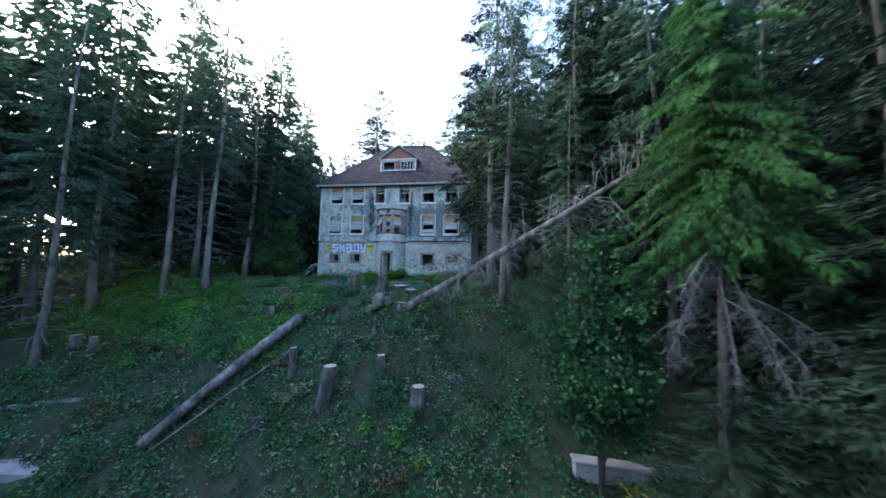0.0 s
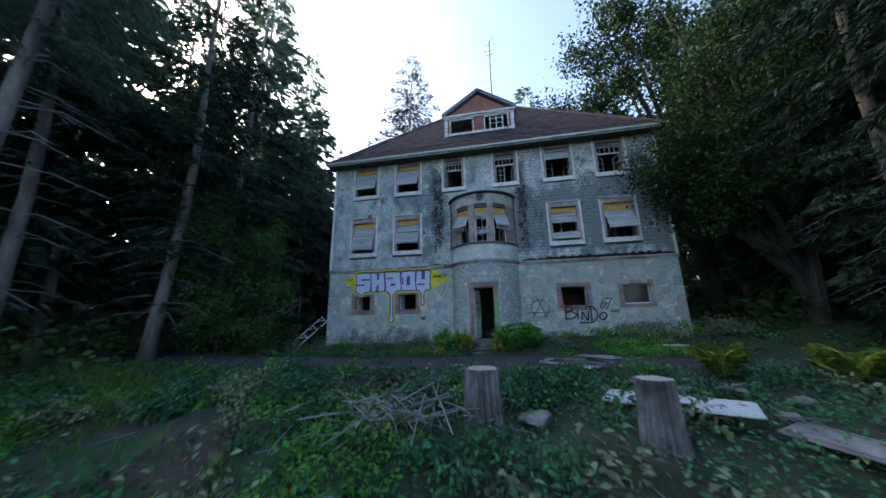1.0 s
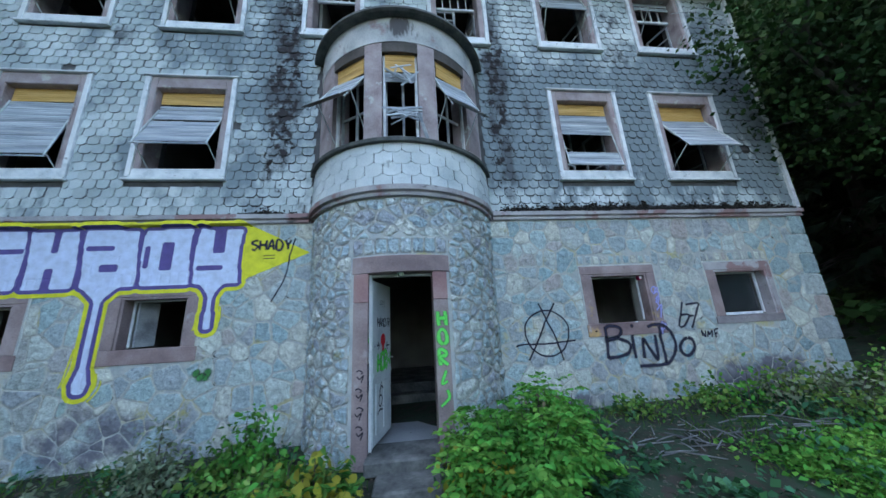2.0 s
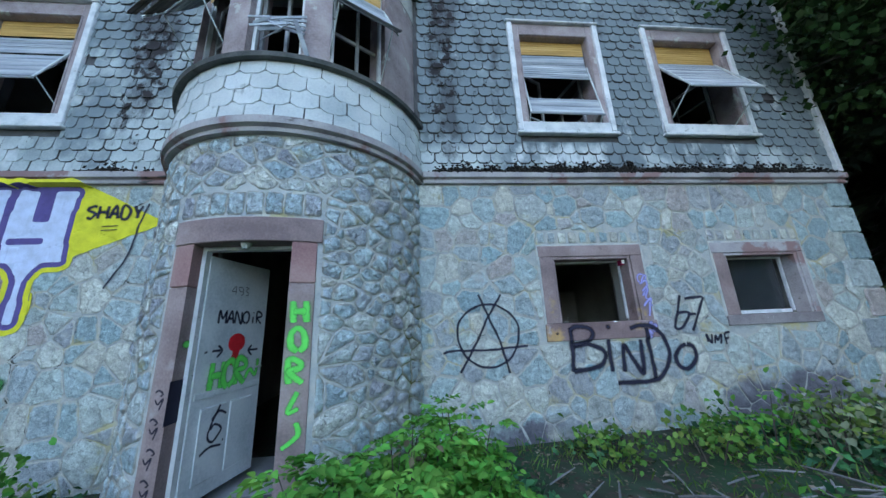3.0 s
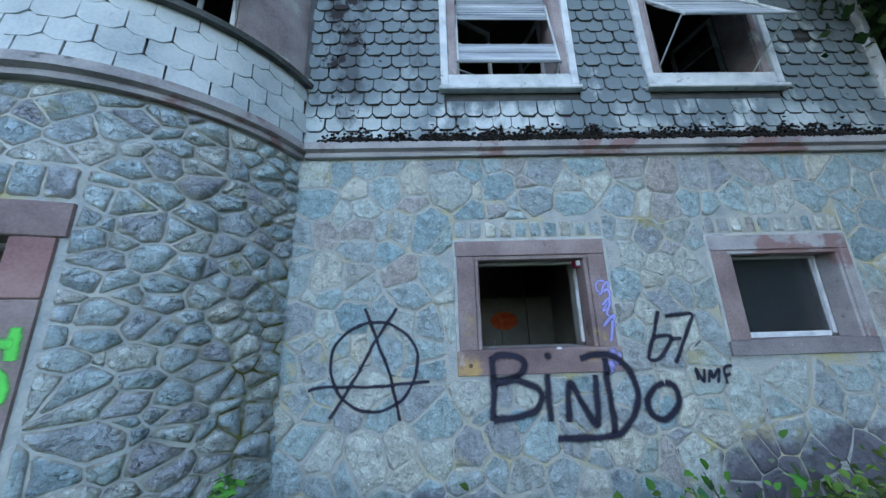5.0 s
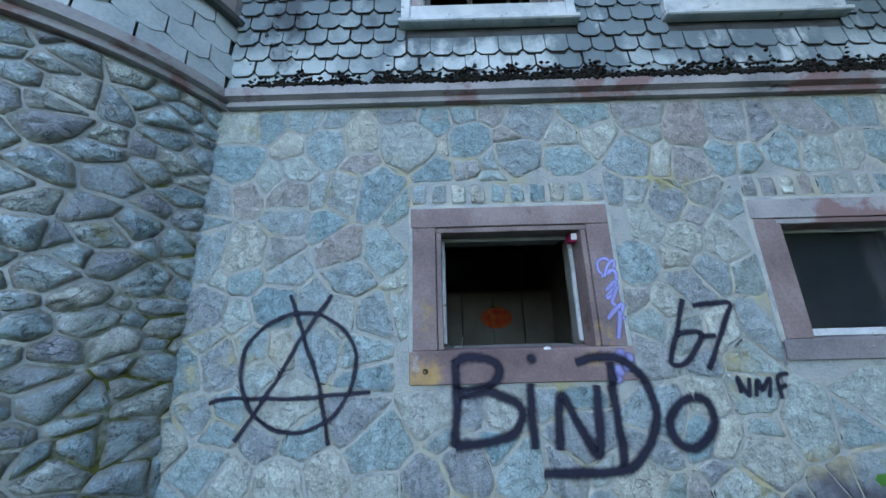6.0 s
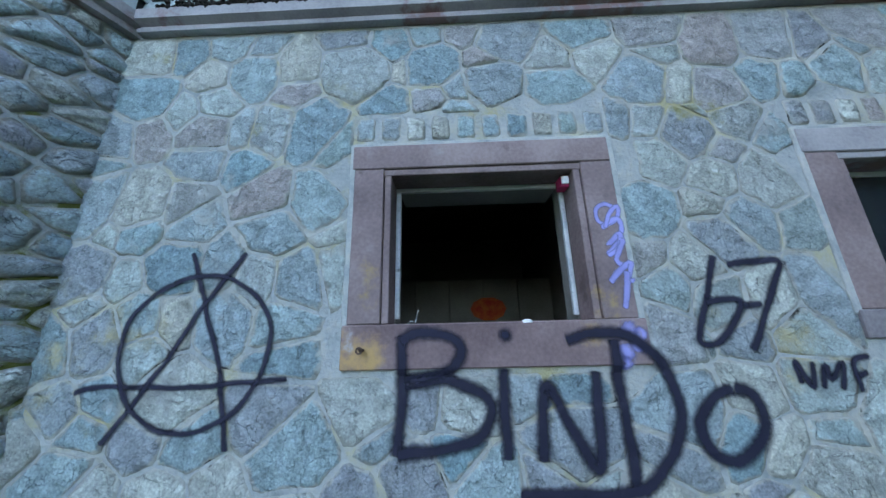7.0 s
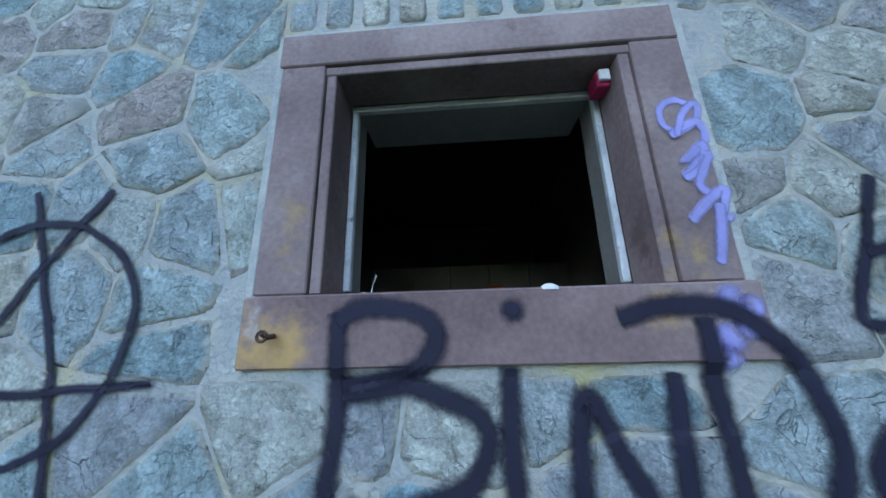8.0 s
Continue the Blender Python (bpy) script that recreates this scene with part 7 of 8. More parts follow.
def blot(g, u, v, r, put):
    """A round dab of paint."""
    o = len(g.v)
    g.v.append(put(u, v))
    g.rim.append(0.0)
    for k in (1, 2, 3):
        for i in range(18):
            a = 2 * math.pi * i / 18
            g.v.append(put(u + r * k / 3 * math.cos(a), v + r * k / 3 * math.sin(a)))
            g.rim.append(k / 3)
    for i in range(18):
        j = (i + 1) % 18
        g.f.append((o, o + 1 + i, o + 1 + j))
        for k in (0, 18):
            g.f.append((o + 1 + k + i, o + 19 + k + i, o + 19 + k + j, o + 1 + k + j))
    return g


def on_wall(x, z):
    return (x, wall_y(x, z), z)


# letters as strokes on a six by eight grid, column and row from the lower left
LETTERS = {
    "S": "67 48 17 06 15 44 63 52 30 01", "H": "00 08,60 68,04 64", "A": "00 38 60,13 53", "D": "00 08 47 64 40 00", "Y": "08 34 68,34 30", "K": "00 08,68 04 60", "2": "06 28 57 65 00 60", "3": "08 58 25 53 51 10",
    "M": "00 08 33 68 60", "N": "00 08 60 68", "O": "30 02 06 38 66 62 30", "i": "30 35,37 38", "R": "00 08 57 55 04 60", "L": "08 01 60", "4": "50 58 03 63", "9": "64 24 07 38 66 61 30", "C": "67 38 06 02 30 61", "o": "30 02 04 36 64 62 30", "V": "08 30 68",
}


def lettering(g, text, u, v, w, h, width, put, gap=0.3, down=False, slant=0.0):
    for i, ch in enumerate(text):
        if ch in LETTERS:
            for s in LETTERS[ch].split(","):
                pts = []
                for p in s.split():
                    a, b = int(p[0]) / 6, int(p[1]) / 8
                    x = u + (0 if down else i * w * (1 + gap)) + a * w + slant * b * h
                    pts.append((x, v + b * h - (i * h * (1 + gap) if down else 0)))
                stroke(g, pts, width * 1.35, put, True, i)
    return g


def graffiti(label, pieces):
    """A piece of graffiti with its letters and shapes as parts: (name, geometry, material)."""
    t = thing("graffiti", label, "graffiti")
    for nm, g, m in pieces:
        part(nm, g, m, t, fix=False)
    return t


def letters(groups, width, put, material, label, name="letter"):
    """Graffiti of several letters, each given by its strokes."""
    pieces = []
    for k, strokes in enumerate(groups):
        g = Geo()
        g.layer = k
        for pts in strokes:
            stroke(g, pts, width, put, seed=len(pts))
        pieces.append((name, g, material))
    return graffiti(label, pieces)


BINDO = [
    [[(3.48, 1.33), (3.48, 1.05), (3.46, 0.8)], [(3.47, 1.3), (3.57, 1.34), (3.73, 1.31), (3.77, 1.24), (3.69, 1.16), (3.49, 1.12)], [(3.49, 1.1), (3.69, 1.12), (3.85, 1.06), (3.9, 0.98), (3.83, 0.87), (3.66, 0.83), (3.46, 0.81)]],
    [[(3.97, 1.17), (3.96, 1.0), (3.96, 0.78)]],
    [[(4.12, 0.77), (4.13, 0.94), (4.16, 1.09), (4.25, 0.92), (4.36, 0.74), (4.38, 0.93), (4.4, 1.15)]],
    [[(4.27, 1.29), (4.41, 1.32), (4.57, 1.3), (4.7, 1.19), (4.75, 1.03), (4.74, 0.9), (4.65, 0.76), (4.51, 0.66), (4.26, 0.65), (4.0, 0.65)], [(4.5, 1.29), (4.5, 1.04), (4.51, 0.81), (4.5, 0.66)]],
    [[(5.01, 1.06), (4.91, 1.02), (4.83, 0.92), (4.85, 0.81), (4.95, 0.77), (5.06, 0.83), (5.12, 0.93), (5.09, 1.03), (5.01, 1.06)]],
]
word = letters(BINDO, 0.074, on_wall, BLACKPAINT, "black sprayed word BiNDo across sill and stones")
part("dot", blot(Geo(), 3.985, 1.32, 0.05, on_wall), BLACKPAINT, word, fix=False)
letters([[[(5.07, 1.69), (4.99, 1.46), (4.91, 1.28), (4.99, 1.26), (5.08, 1.34), (5.15, 1.46), (4.98, 1.45)]], [[(5.13, 1.64), (5.27, 1.65), (5.39, 1.64), (5.3, 1.48), (5.15, 1.22)], [(5.15, 1.43), (5.25, 1.44)]]], 0.046, on_wall, BLACKPAINT, "black sprayed b7 on the rubble stones")
letters([[[(5.32, 1.07), (5.32, 1.17), (5.37, 1.06), (5.4, 1.17)]], [[(5.41, 1.05), (5.45, 1.15), (5.46, 1.09), (5.53, 1.16), (5.5, 1.04)]], [[(5.58, 1.03), (5.58, 1.16), (5.66, 1.19)], [(5.58, 1.1), (5.64, 1.12)]]], 0.036, on_wall, BLACKPAINT, "small black tag NMF on the stones")
ring = [(2.43 + (0.385 + 0.012 * math.sin(3 * a)) * math.cos(a), 1.285 + 0.375 * math.sin(a)) for a in np.linspace(1.9, 1.9 + 6.4, 26)]
sign = letters([[[(2.335, 1.79), (2.46, 1.47), (2.57, 1.2), (2.66, 0.83)], [(2.63, 1.78), (2.44, 1.5), (2.27, 1.19), (2.06, 0.865)]]], 0.036, on_wall, BLACKPAINT, "black sprayed letter A in a circle")
for nm, pts in (("ring", ring), ("crossbar", [(1.86, 1.09), (2.0, 1.12), (2.4, 1.11), (2.92, 1.14)])):
    part(nm, stroke(Geo(), pts, 0.034, lambda x, z: (x, wall_y(x, z) - 0.0012, z)), BLACKPAINT, sign, fix=False)
g = Geo()
for pts, wd in (([(4.62, 1.96), (4.57, 1.99), (4.52, 1.96), (4.52, 1.89), (4.57, 1.87), (4.62, 1.91), (4.63, 1.97), (4.58, 1.93), (4.55, 1.85)], 0.028), ([(4.53, 1.85), (4.62, 1.9), (4.63, 1.83), (4.55, 1.76), (4.62, 1.82), (4.6, 1.74), (4.54, 1.7)], 0.034), ([(4.54, 1.7), (4.63, 1.78), (4.58, 1.68), (4.62, 1.64)], 0.036), ([(4.53, 1.56), (4.6, 1.63), (4.65, 1.66), (4.62, 1.57), (4.66, 1.58)], 0.036), ([(4.62, 1.62), (4.6, 1.5), (4.58, 1.43)], 0.036)):
    stroke(g, pts, wd, on_wall)
graffiti("lilac scribble on the sandstone jamb", [("scribble", g, LILACPAINT)] + [("dab", blot(Geo(), u, v, r, on_wall), LILACPAINT) for u, v, r in ((4.58, 1.33, 0.06), (4.63, 1.31, 0.05), (4.55, 1.23, 0.06), (4.54, 1.18, 0.05), (4.61, 1.26, 0.05))])

# the large piece: pale letters, violet outline, yellow border and drips
CELL = 0.02
PX, PZ_ = np.arange(-7.3, -1.4, CELL), np.arange(0.6, 3.5, CELL)
PU, PV = np.meshgrid(PX, PZ_, indexing="ij")


def rect(a, b, c, d):
    return (PU >= a) & (PU < b) & (PV >= c) & (PV < d)


def widened(mask, r):
    k = int(round(r / CELL))
    out = mask.copy()
    for i in range(-k, k + 1):
        for j in range(-k, k + 1):
            if i * i + j * j <= k * k + 0.5:
                out |= np.roll(np.roll(mask, i, 0), j, 1)
    return out


LZ0, LZ1 = 2.33, 3.24
COLS = [(-6.46, -5.72), (-5.64, -4.98), (-4.88, -4.12), (-4.04, -3.34), (-3.26, -2.6)]
CUTS = [[(0.34, 1.0, 0.62, 0.71), (0.0, 0.62, 0.33, 0.42)], [(0.44, 0.6, 0.62, 1.0), (0.4, 0.58, 0.0, 0.36)], [(0.0, 0.55, 0.63, 0.72), (0.34, 0.66, 0.27, 0.4)], [(0.36, 0.62, 0.26, 0.76), (0.0, 0.14, 0.3, 0.7)], [(0.34, 0.62, 0.56, 1.0), (0.0, 0.62, 0.24, 0.34)]]
solid = np.zeros(PU.shape, bool)
cuts = np.zeros(PU.shape, bool)
for (a, b), cs_ in zip(COLS, CUTS):
    lean_ = 0.03 * np.sin((PV - LZ0) * 4 + a)
    solid |= (PU >= a + lean_) & (PU < b + lean_) & (PV >= LZ0) & (PV < LZ1 + 0.02 * np.sin(PU * 5))
    for u0, u1, v0, v1 in cs_:
        cuts |= rect(a + u0 * (b - a), a + u1 * (b - a), LZ0 + v0 * (LZ1 - LZ0), LZ0 + v1 * (LZ1 - LZ0))
solid |= (np.abs(PU + 6.15) < (PV - 2.17) * 1.2) & (PV < LZ0 + 0.02)
for x, z0, top, slope in ((-4.55, 0.84, 0.24, 0.034), (-2.98, 1.64, 0.15, 0.02)):
    half = slope + top * np.clip((PV - (LZ0 - 0.3)) / 0.3, 0, 1) ** 2 + 1.7 * slope * np.exp(-((PV - z0 - 0.12) / 0.17) ** 2)
    solid |= (np.abs(PU - x) < half) & (PV > z0) & (PV < LZ0 + 0.02)
pale = solid & ~cuts
w1, w2 = widened(solid, 0.06), widened(solid, 0.11)
arrow = ((PU < -6.4) & (np.abs(PV - 2.84) < (PU + 7.12) * 0.72)) | ((PU > -2.7) & (PV - 2.8 < (-1.52 - PU) * 0.52) & (2.8 - PV < (-1.52 - PU) * 0.42) & (PU < -1.52))
violet, yellow = w1 & ~pale, (w2 | arrow) & ~w1
yellow &= ~((PV > LZ1 + 0.14))
def soften(g, rounds=3):
    """Evens the stepped outline of a painted field."""
    use = {}
    for f in g.f:
        for a, b in zip(f, f[1:] + f[:1]):
            k = (min(a, b), max(a, b))
            use[k] = use.get(k, 0) + 1
    near_ = {}
    for (a, b), n_ in use.items():
        if n_ == 1:
            near_.setdefault(a, []).append(b)
            near_.setdefault(b, []).append(a)
    for _ in range(rounds):
        moved = {}
        for a, bs in near_.items():
            if len(bs) == 2:
                p, q, r_ = g.v[a], g.v[bs[0]], g.v[bs[1]]
                moved[a] = (0.5 * p[0] + 0.25 * (q[0] + r_[0]), min(p[1], q[1], r_[1]), 0.5 * p[2] + 0.25 * (q[2] + r_[2]))
        for a, p in moved.items():
            g.v[a] = p


def painted_field(mask):
    """A field of paint that follows the stones, from a mask of small cells."""
    g, ids = Geo(), {}

    def corner(i, j):
        if (i, j) not in ids:
            x, z = float(PX[0] + (i - 0.5) * CELL), float(PZ_[0] + (j - 0.5) * CELL)
            ids[i, j] = len(g.v)
            g.v.append((x, (wall_y(x, z) if z < BAND - 0.02 else -0.105) - 0.001, z))
        return ids[i, j]

    for i, j in zip(*np.nonzero(mask)):
        g.f.append((corner(i, j), corner(i + 1, j), corner(i + 1, j + 1), corner(i, j + 1)))
    soften(g)
    return g


mural = graffiti("large yellow-edged mural of pale block letters SHADY with drips", [("outline", painted_field(violet), VIOLETPAINT), ("border", painted_field(yellow), YELLOWPAINT)])
edges = [-9.0] + [(p[1] + q[0]) / 2 for p, q in zip(COLS, COLS[1:])] + [0.0]
for u0, u1 in zip(edges, edges[1:]):
    part("letter", painted_field(pale & (PU >= u0) & (PU < u1)), PALEPAINT, mural, fix=False)


def lifted(x, z):
    return (x, wall_y(x, z) - 0.006, z)


def tag(text, u, v, w, h, width, gap=0.3):
    return [("letter", lettering(Geo(), ch, u + i * w * (1 + gap), v, w, h, width, lifted), BLACKPAINT) for i, ch in enumerate(text)]


graffiti("black tag SK 23 on yellow paint", tag("SK", -6.95, 2.86, 0.15, 0.16, 0.022) + tag("23", -6.78, 2.6, 0.11, 0.14, 0.02) + [("flourish", stroke(Geo(), [(-7.02, 2.98), (-6.98, 2.84), (-6.9, 2.84)], 0.018, lifted), BLACKPAINT)])
graffiti("black tag SHADY on yellow paint", tag("SHADY", -2.44, 2.86, 0.1, 0.17, 0.034) + [("tail", stroke(Geo(), [(-1.76, 3.06), (-1.83, 2.75), (-1.88, 2.4), (-2.07, 2.0)], 0.03, lifted), BLACKPAINT)] + [("underline", stroke(Geo(), [(-2.25, z), (-2.06, z + 0.01)], 0.016, lifted), BLACKPAINT) for z in (2.76, 2.71)])
STRAY = ([(-4.72, 1.45), (-4.76, 1.1), (-4.8, 0.92)], [(-4.36, 1.1), (-4.34, 0.92), (-4.44, 0.74)], [(-4.28, 1.0), (-4.3, 0.86), (-4.4, 0.72)], [(-2.82, 1.98), (-2.8, 1.8), (-2.84, 1.68)], [(-3.12, 1.9), (-3.16, 1.62)])
graffiti("thin yellow spray lines beside the drips", [("line", stroke(Geo(), pts, 0.03, on_wall), YELLOWPAINT) for pts in STRAY])
haze = Geo()
for k in range(7):
    blot(haze, -2.95 + 0.09 * math.cos(k * 2.4), 0.98 + 0.05 * math.sin(k * 1.7), 0.05 + 0.006 * k, on_wall)
graffiti("dark green sprayed smudge on the stones", [("smudge", haze, GREENMOSS)])


# paint on the door and its surround
def on_leaf(u, v):
    return tuple(LEAF_M @ Vector((u, -0.0165, v)))


def on_leaf_flat(u, v):
    return tuple(LEAF_M @ Vector((u, -0.003, v)))


def on_surround(x, z):
    return (x, bay_y(x, 0.0195), z)


part("lettering", lettering(Geo(), "MANOiR", 0.17, 1.45, 0.078, 0.125, 0.021, on_leaf_flat, 0.25, slant=0.05), BLACKPAINT, leaf, "hand-painted black word MANOiR", fix=False)
part("lettering", lettering(Geo(), "493", 0.28, 1.74, 0.06, 0.085, 0.007, on_leaf_flat, 0.4), BLACKPAINT, leaf, "thin black scratched number 493", fix=False)
g = Geo()
o = len(g.v)
g.v.append(on_leaf_flat(0.42, 1.26))
for i in range(24):
    a = 2 * math.pi * i / 24
    g.v.append(on_leaf_flat(0.42 + 0.105 * math.cos(a), 1.26 + 0.085 * math.sin(a) + (0.01 if math.sin(a) > 0 else 0)))
g.f += [(0, 1 + i, 1 + (i + 1) % 24) for i in range(24)]
stroke(g, [(0.42, 1.2), (0.41, 1.12), (0.4, 1.05)], 0.065, lambda u, v: tuple(LEAF_M @ Vector((u, -0.0034, v))))
part("red_blot", g, REDPAINT, leaf, "red sprayed balloon shape", fix=False)
for arrow_strokes in (([(0.06, 1.19), (0.1, 1.2)], [(0.14, 1.2), (0.24, 1.2)], [(0.2, 1.25), (0.25, 1.2), (0.2, 1.14)]), ([(0.72, 1.18), (0.58, 1.18)], [(0.63, 1.23), (0.58, 1.18), (0.64, 1.12)])):
    g = Geo()
    for pts in arrow_strokes:
        stroke(g, pts, 0.026, on_leaf_flat)
    part("arrow", g, BLACKPAINT, leaf, "black brushed arrow", fix=False)
g = lettering(Geo(), "HOR", 0.15, 0.86, 0.12, 0.24, 0.055, on_leaf, 0.2, slant=0.04)
stroke(g, [(0.56, 0.9), (0.62, 0.98), (0.7, 0.92), (0.72, 1.08)], 0.05, on_leaf)
part("lettering", g, GREENPAINT, leaf, "green sprayed letters with overspray", fix=False)
g = Geo()
for pts in ([(0.3, 0.72), (0.2, 0.5), (0.26, 0.42), (0.34, 0.5), (0.26, 0.56), (0.22, 0.52)], [(0.22, 0.6), (0.3, 0.66), (0.38, 0.62)], [(0.14, 0.34), (0.24, 0.38), (0.36, 0.36)], [(0.36, 0.4), (0.38, 0.4)]):
    stroke(g, pts, 0.027, on_leaf)
part("lettering", g, BLACKPAINT, leaf, "black marker tag on the lower panel", fix=False)
g = Geo()
jx = DOOR_X1 + 0.045
for ch, z in (("H", 1.5), ("O", 1.265), ("R", 1.01)):
    lettering(g, ch, jx + 0.015, z, 0.1, 0.19, 0.048, on_surround, slant=-0.08)
stroke(g, [(jx + 0.08, 0.95), (jx + 0.02, 0.8), (jx + 0.1, 0.82)], 0.048, on_surround)
stroke(g, [(jx + 0.08, 0.72), (jx + 0.1, 0.62), (jx - 0.01, 0.54)], 0.048, on_surround)
part("lettering", g, GREENPAINT, door, "green sprayed letters down the jamb", fix=False)
for k in range(8):
    x, z, s = DOOR_X0 - 0.11 + 0.012 * math.sin(k * 2.1), 1.02 - 0.105 * k, 1 if k % 2 else -1
    part("bar", stroke(Geo(), [(x - 0.035, z + 0.03 * s), (x, z - 0.01), (x + 0.05, z + 0.035 * s), (x + 0.02, z - 0.05)], 0.019, on_surround), BLACKPAINT, door, "black illegible tag running down the jamb", fix=False)
part("dab", blot(Geo(), 1.36, 0.0, 0.05, lambda u, v: (DOOR_X0 + 0.0035, DOOR_Y + 0.17 + v * 1.4, u)), GREENPAINT, door, "green sprayed dab inside the jamb", fix=False)
g = Geo().box(DOOR_X0 + 0.001, DOOR_X0 + 0.003, DOOR_Y + 0.06, DOOR_Y + 0.25, 0.75, 1.08)
part("paint_patch", g, BLACKPAINT, door, "black paint patch inside the jamb")


# moss on the string course
mx = np.concatenate([ug.normal(c, w, k) for c, w, k in ((3.9, 0.5, 2200), (6.3, 0.75, 2600), (2.3, 0.3, 500), (4.6, 0.15, 700), (3.1, 0.12, 300), (7.4, 0.3, 500), (-2.2, 0.2, 160))])
mx = mx[(mx > X0 + 0.1) & (mx < X1 - 0.1) & (np.abs(mx - CX) > 1.75)]
mc = np.stack([mx, ug.uniform(-0.095, -0.03, len(mx)), BAND + 0.14 + ug.exponential(0.028, len(mx)) * (0.6 + 0.7 * np.sin(mx * 9) ** 2)], 1)
octa = np.array([(1, 0, 0), (0, 1, 0), (-1, 0, 0), (0, -1, 0), (0, 0, 1), (0, 0, -1)], float)
mv = (mc[:, None] + octa[None] * ug.uniform(0.008, 0.026, (len(mc), 6, 1)) * np.array([1.3, 0.8, 1.0])).reshape(-1, 3)
mf = (6 * np.arange(len(mc))[:, None, None] + np.array([(0, 1, 4), (1, 2, 4), (2, 3, 4), (3, 0, 4), (1, 0, 5), (2, 1, 5), (3, 2, 5), (0, 3, 5)])[None]).reshape(-1, 3)
MOSS = mat("dark dry moss", [(0.012, 0.011, 0.01), (0.026, 0.022, 0.019)], 9, 0.95, 0, 20)
part("moss", bulk("moss", mv, mf, MOSS), None, upper)["kind"] = "stuff"

# ---------------------------------------------------------------- small things at the open window
alarm = thing("alarm_box", "small red and white plastic box in the window corner", "box")
part("body", Geo().box(4.382, 4.432, 0.06, 0.14, 2.135, 2.205, 0.005), REDPLASTIC, alarm)
part("cover", Geo().box(4.386, 4.428, 0.045, 0.06, 2.15, 2.2, 0.004), WHITEPLASTIC, alarm)
room = thing("partition_panel", "pale panelled partition inside the dark room", "panel")
for i in range(6):
    part("panel", Geo().box(2.2 + i * 0.5, 2.68 + i * 0.5, 2.92, 2.95, 0.0, 2.05, 0.006), PLASTER, room)
g = Geo()
for i in range(10):
    a0, a1 = 2 * math.pi * i / 10, 2 * math.pi * (i + 1) / 10
    g.add([(4.25, 2.9, 1.62), (4.25 + 0.26 * math.cos(a0), 2.9, 1.62 + 0.17 * math.sin(a0)), (4.25 + 0.26 * math.cos(a1), 2.9, 1.62 + 0.17 * math.sin(a1)), (4.25, 2.915, 1.62)], [(0, 1, 2)])
graffiti("orange-red sprayed blob on the inner partition", [("blob", g, mat("orange-red spray paint", [(0.6, 0.06, 0.03), (0.75, 0.2, 0.05)], 9, 0.7, 0.1, 30))])

dab = Geo()
for i, (f, z) in enumerate(((1.0, 0.0), (0.8, 0.01), (0.35, 0.018))):
    for k in range(10):
        a = 2 * math.pi * k / 10
        dab.v.append((4.1 + 0.032 * f * math.cos(a), -0.012 + 0.016 * f * math.sin(a), 1.376 + z))
for i in (0, 10):
    dab.f += [(i + k, i + (k + 1) % 10, i + 10 + (k + 1) % 10, i + 10 + k) for k in range(10)]
dab.f.append(tuple(range(20, 30)))
tagged(part("dropping", dab, WHITEPLASTIC, None, smooth=True), "small pale lump on the sandstone sill", "debris")
hook = thing("wall_hook", "rusty iron hook set in the sandstone sill", "hook")
part("shank", Geo().tube([(3.29, -0.03, 1.265), (3.29, -0.065, 1.262), (3.285, -0.08, 1.275)], 0.008, 7), RUST, hook)
part("eye", Geo().tube([(3.285 + 0.014 * math.cos(a), -0.078, 1.265 + 0.014 * math.sin(a)) for a in np.linspace(0, 6.28, 11)], 0.005, 6), RUST, hook)
wire = thing("wire", "short bent grey wire poking from the window corner", "wire")
part("strand", Geo().tube([(3.475, 0.15, 1.38), (3.5, 0.12, 1.4), (3.53, 0.11, 1.395), (3.545, 0.12, 1.46)], 0.004, 5), ZINC, wire)

# ---------------------------------------------------------------- stumps, logs, boards, rocks
prop = random.Random(31)


def stump(x, y, top, r, label, lean=(0, 0), flare=1.14):
    t = thing("tree_stump", label, "stump", "cut stumps on the slope", (x, y, gz(x, y)))
    h = top - gz(x, y)
    g, n = Geo(), 54
    ph = [prop.uniform(0.94, 1.06) * (0.87 if i % 3 == 0 else 1.03) for i in range(n)]
    for k, (f, s) in enumerate(((-0.15, flare * 1.08), (0.06, flare), (0.25, 1.08), (0.6, 1.0), (0.985, 0.97), (1.0, 0.93))):
        for i in range(n):
            a = 2 * math.pi * i / n
            rr2 = r * s * (1 + (ph[i] - 1) * (1.6 if k < 2 else 1))
            g.v.append((rr2 * math.cos(a) + lean[0] * f * h, rr2 * math.sin(a) + lean[1] * f * h, f * h + (prop.uniform(-0.01, 0.01) if k > 3 else 0)))
    for k in range(5):
        for i in range(n):
            g.f.append((k * n + i, k * n + (i + 1) % n, (k + 1) * n + (i + 1) % n, (k + 1) * n + i))
    part("bark", g, LOGBARK, t, "furrowed grey bark")
    c = Geo()
    c.v = [(lean[0] * h, lean[1] * h, h + 0.004)] + [(r * 0.93 * ph[i] * math.cos(2 * math.pi * i / n) + lean[0] * h, r * 0.93 * ph[i] * math.sin(2 * math.pi * i / n) + lean[1] * h, h + prop.uniform(-0.004, 0.006)) for i in range(n)]
    c.f = [(0, 1 + i, 1 + (i + 1) % n) for i in range(n)]
    part("cut_face", c, CUTWOOD, t, "pale sawn face")
    return t


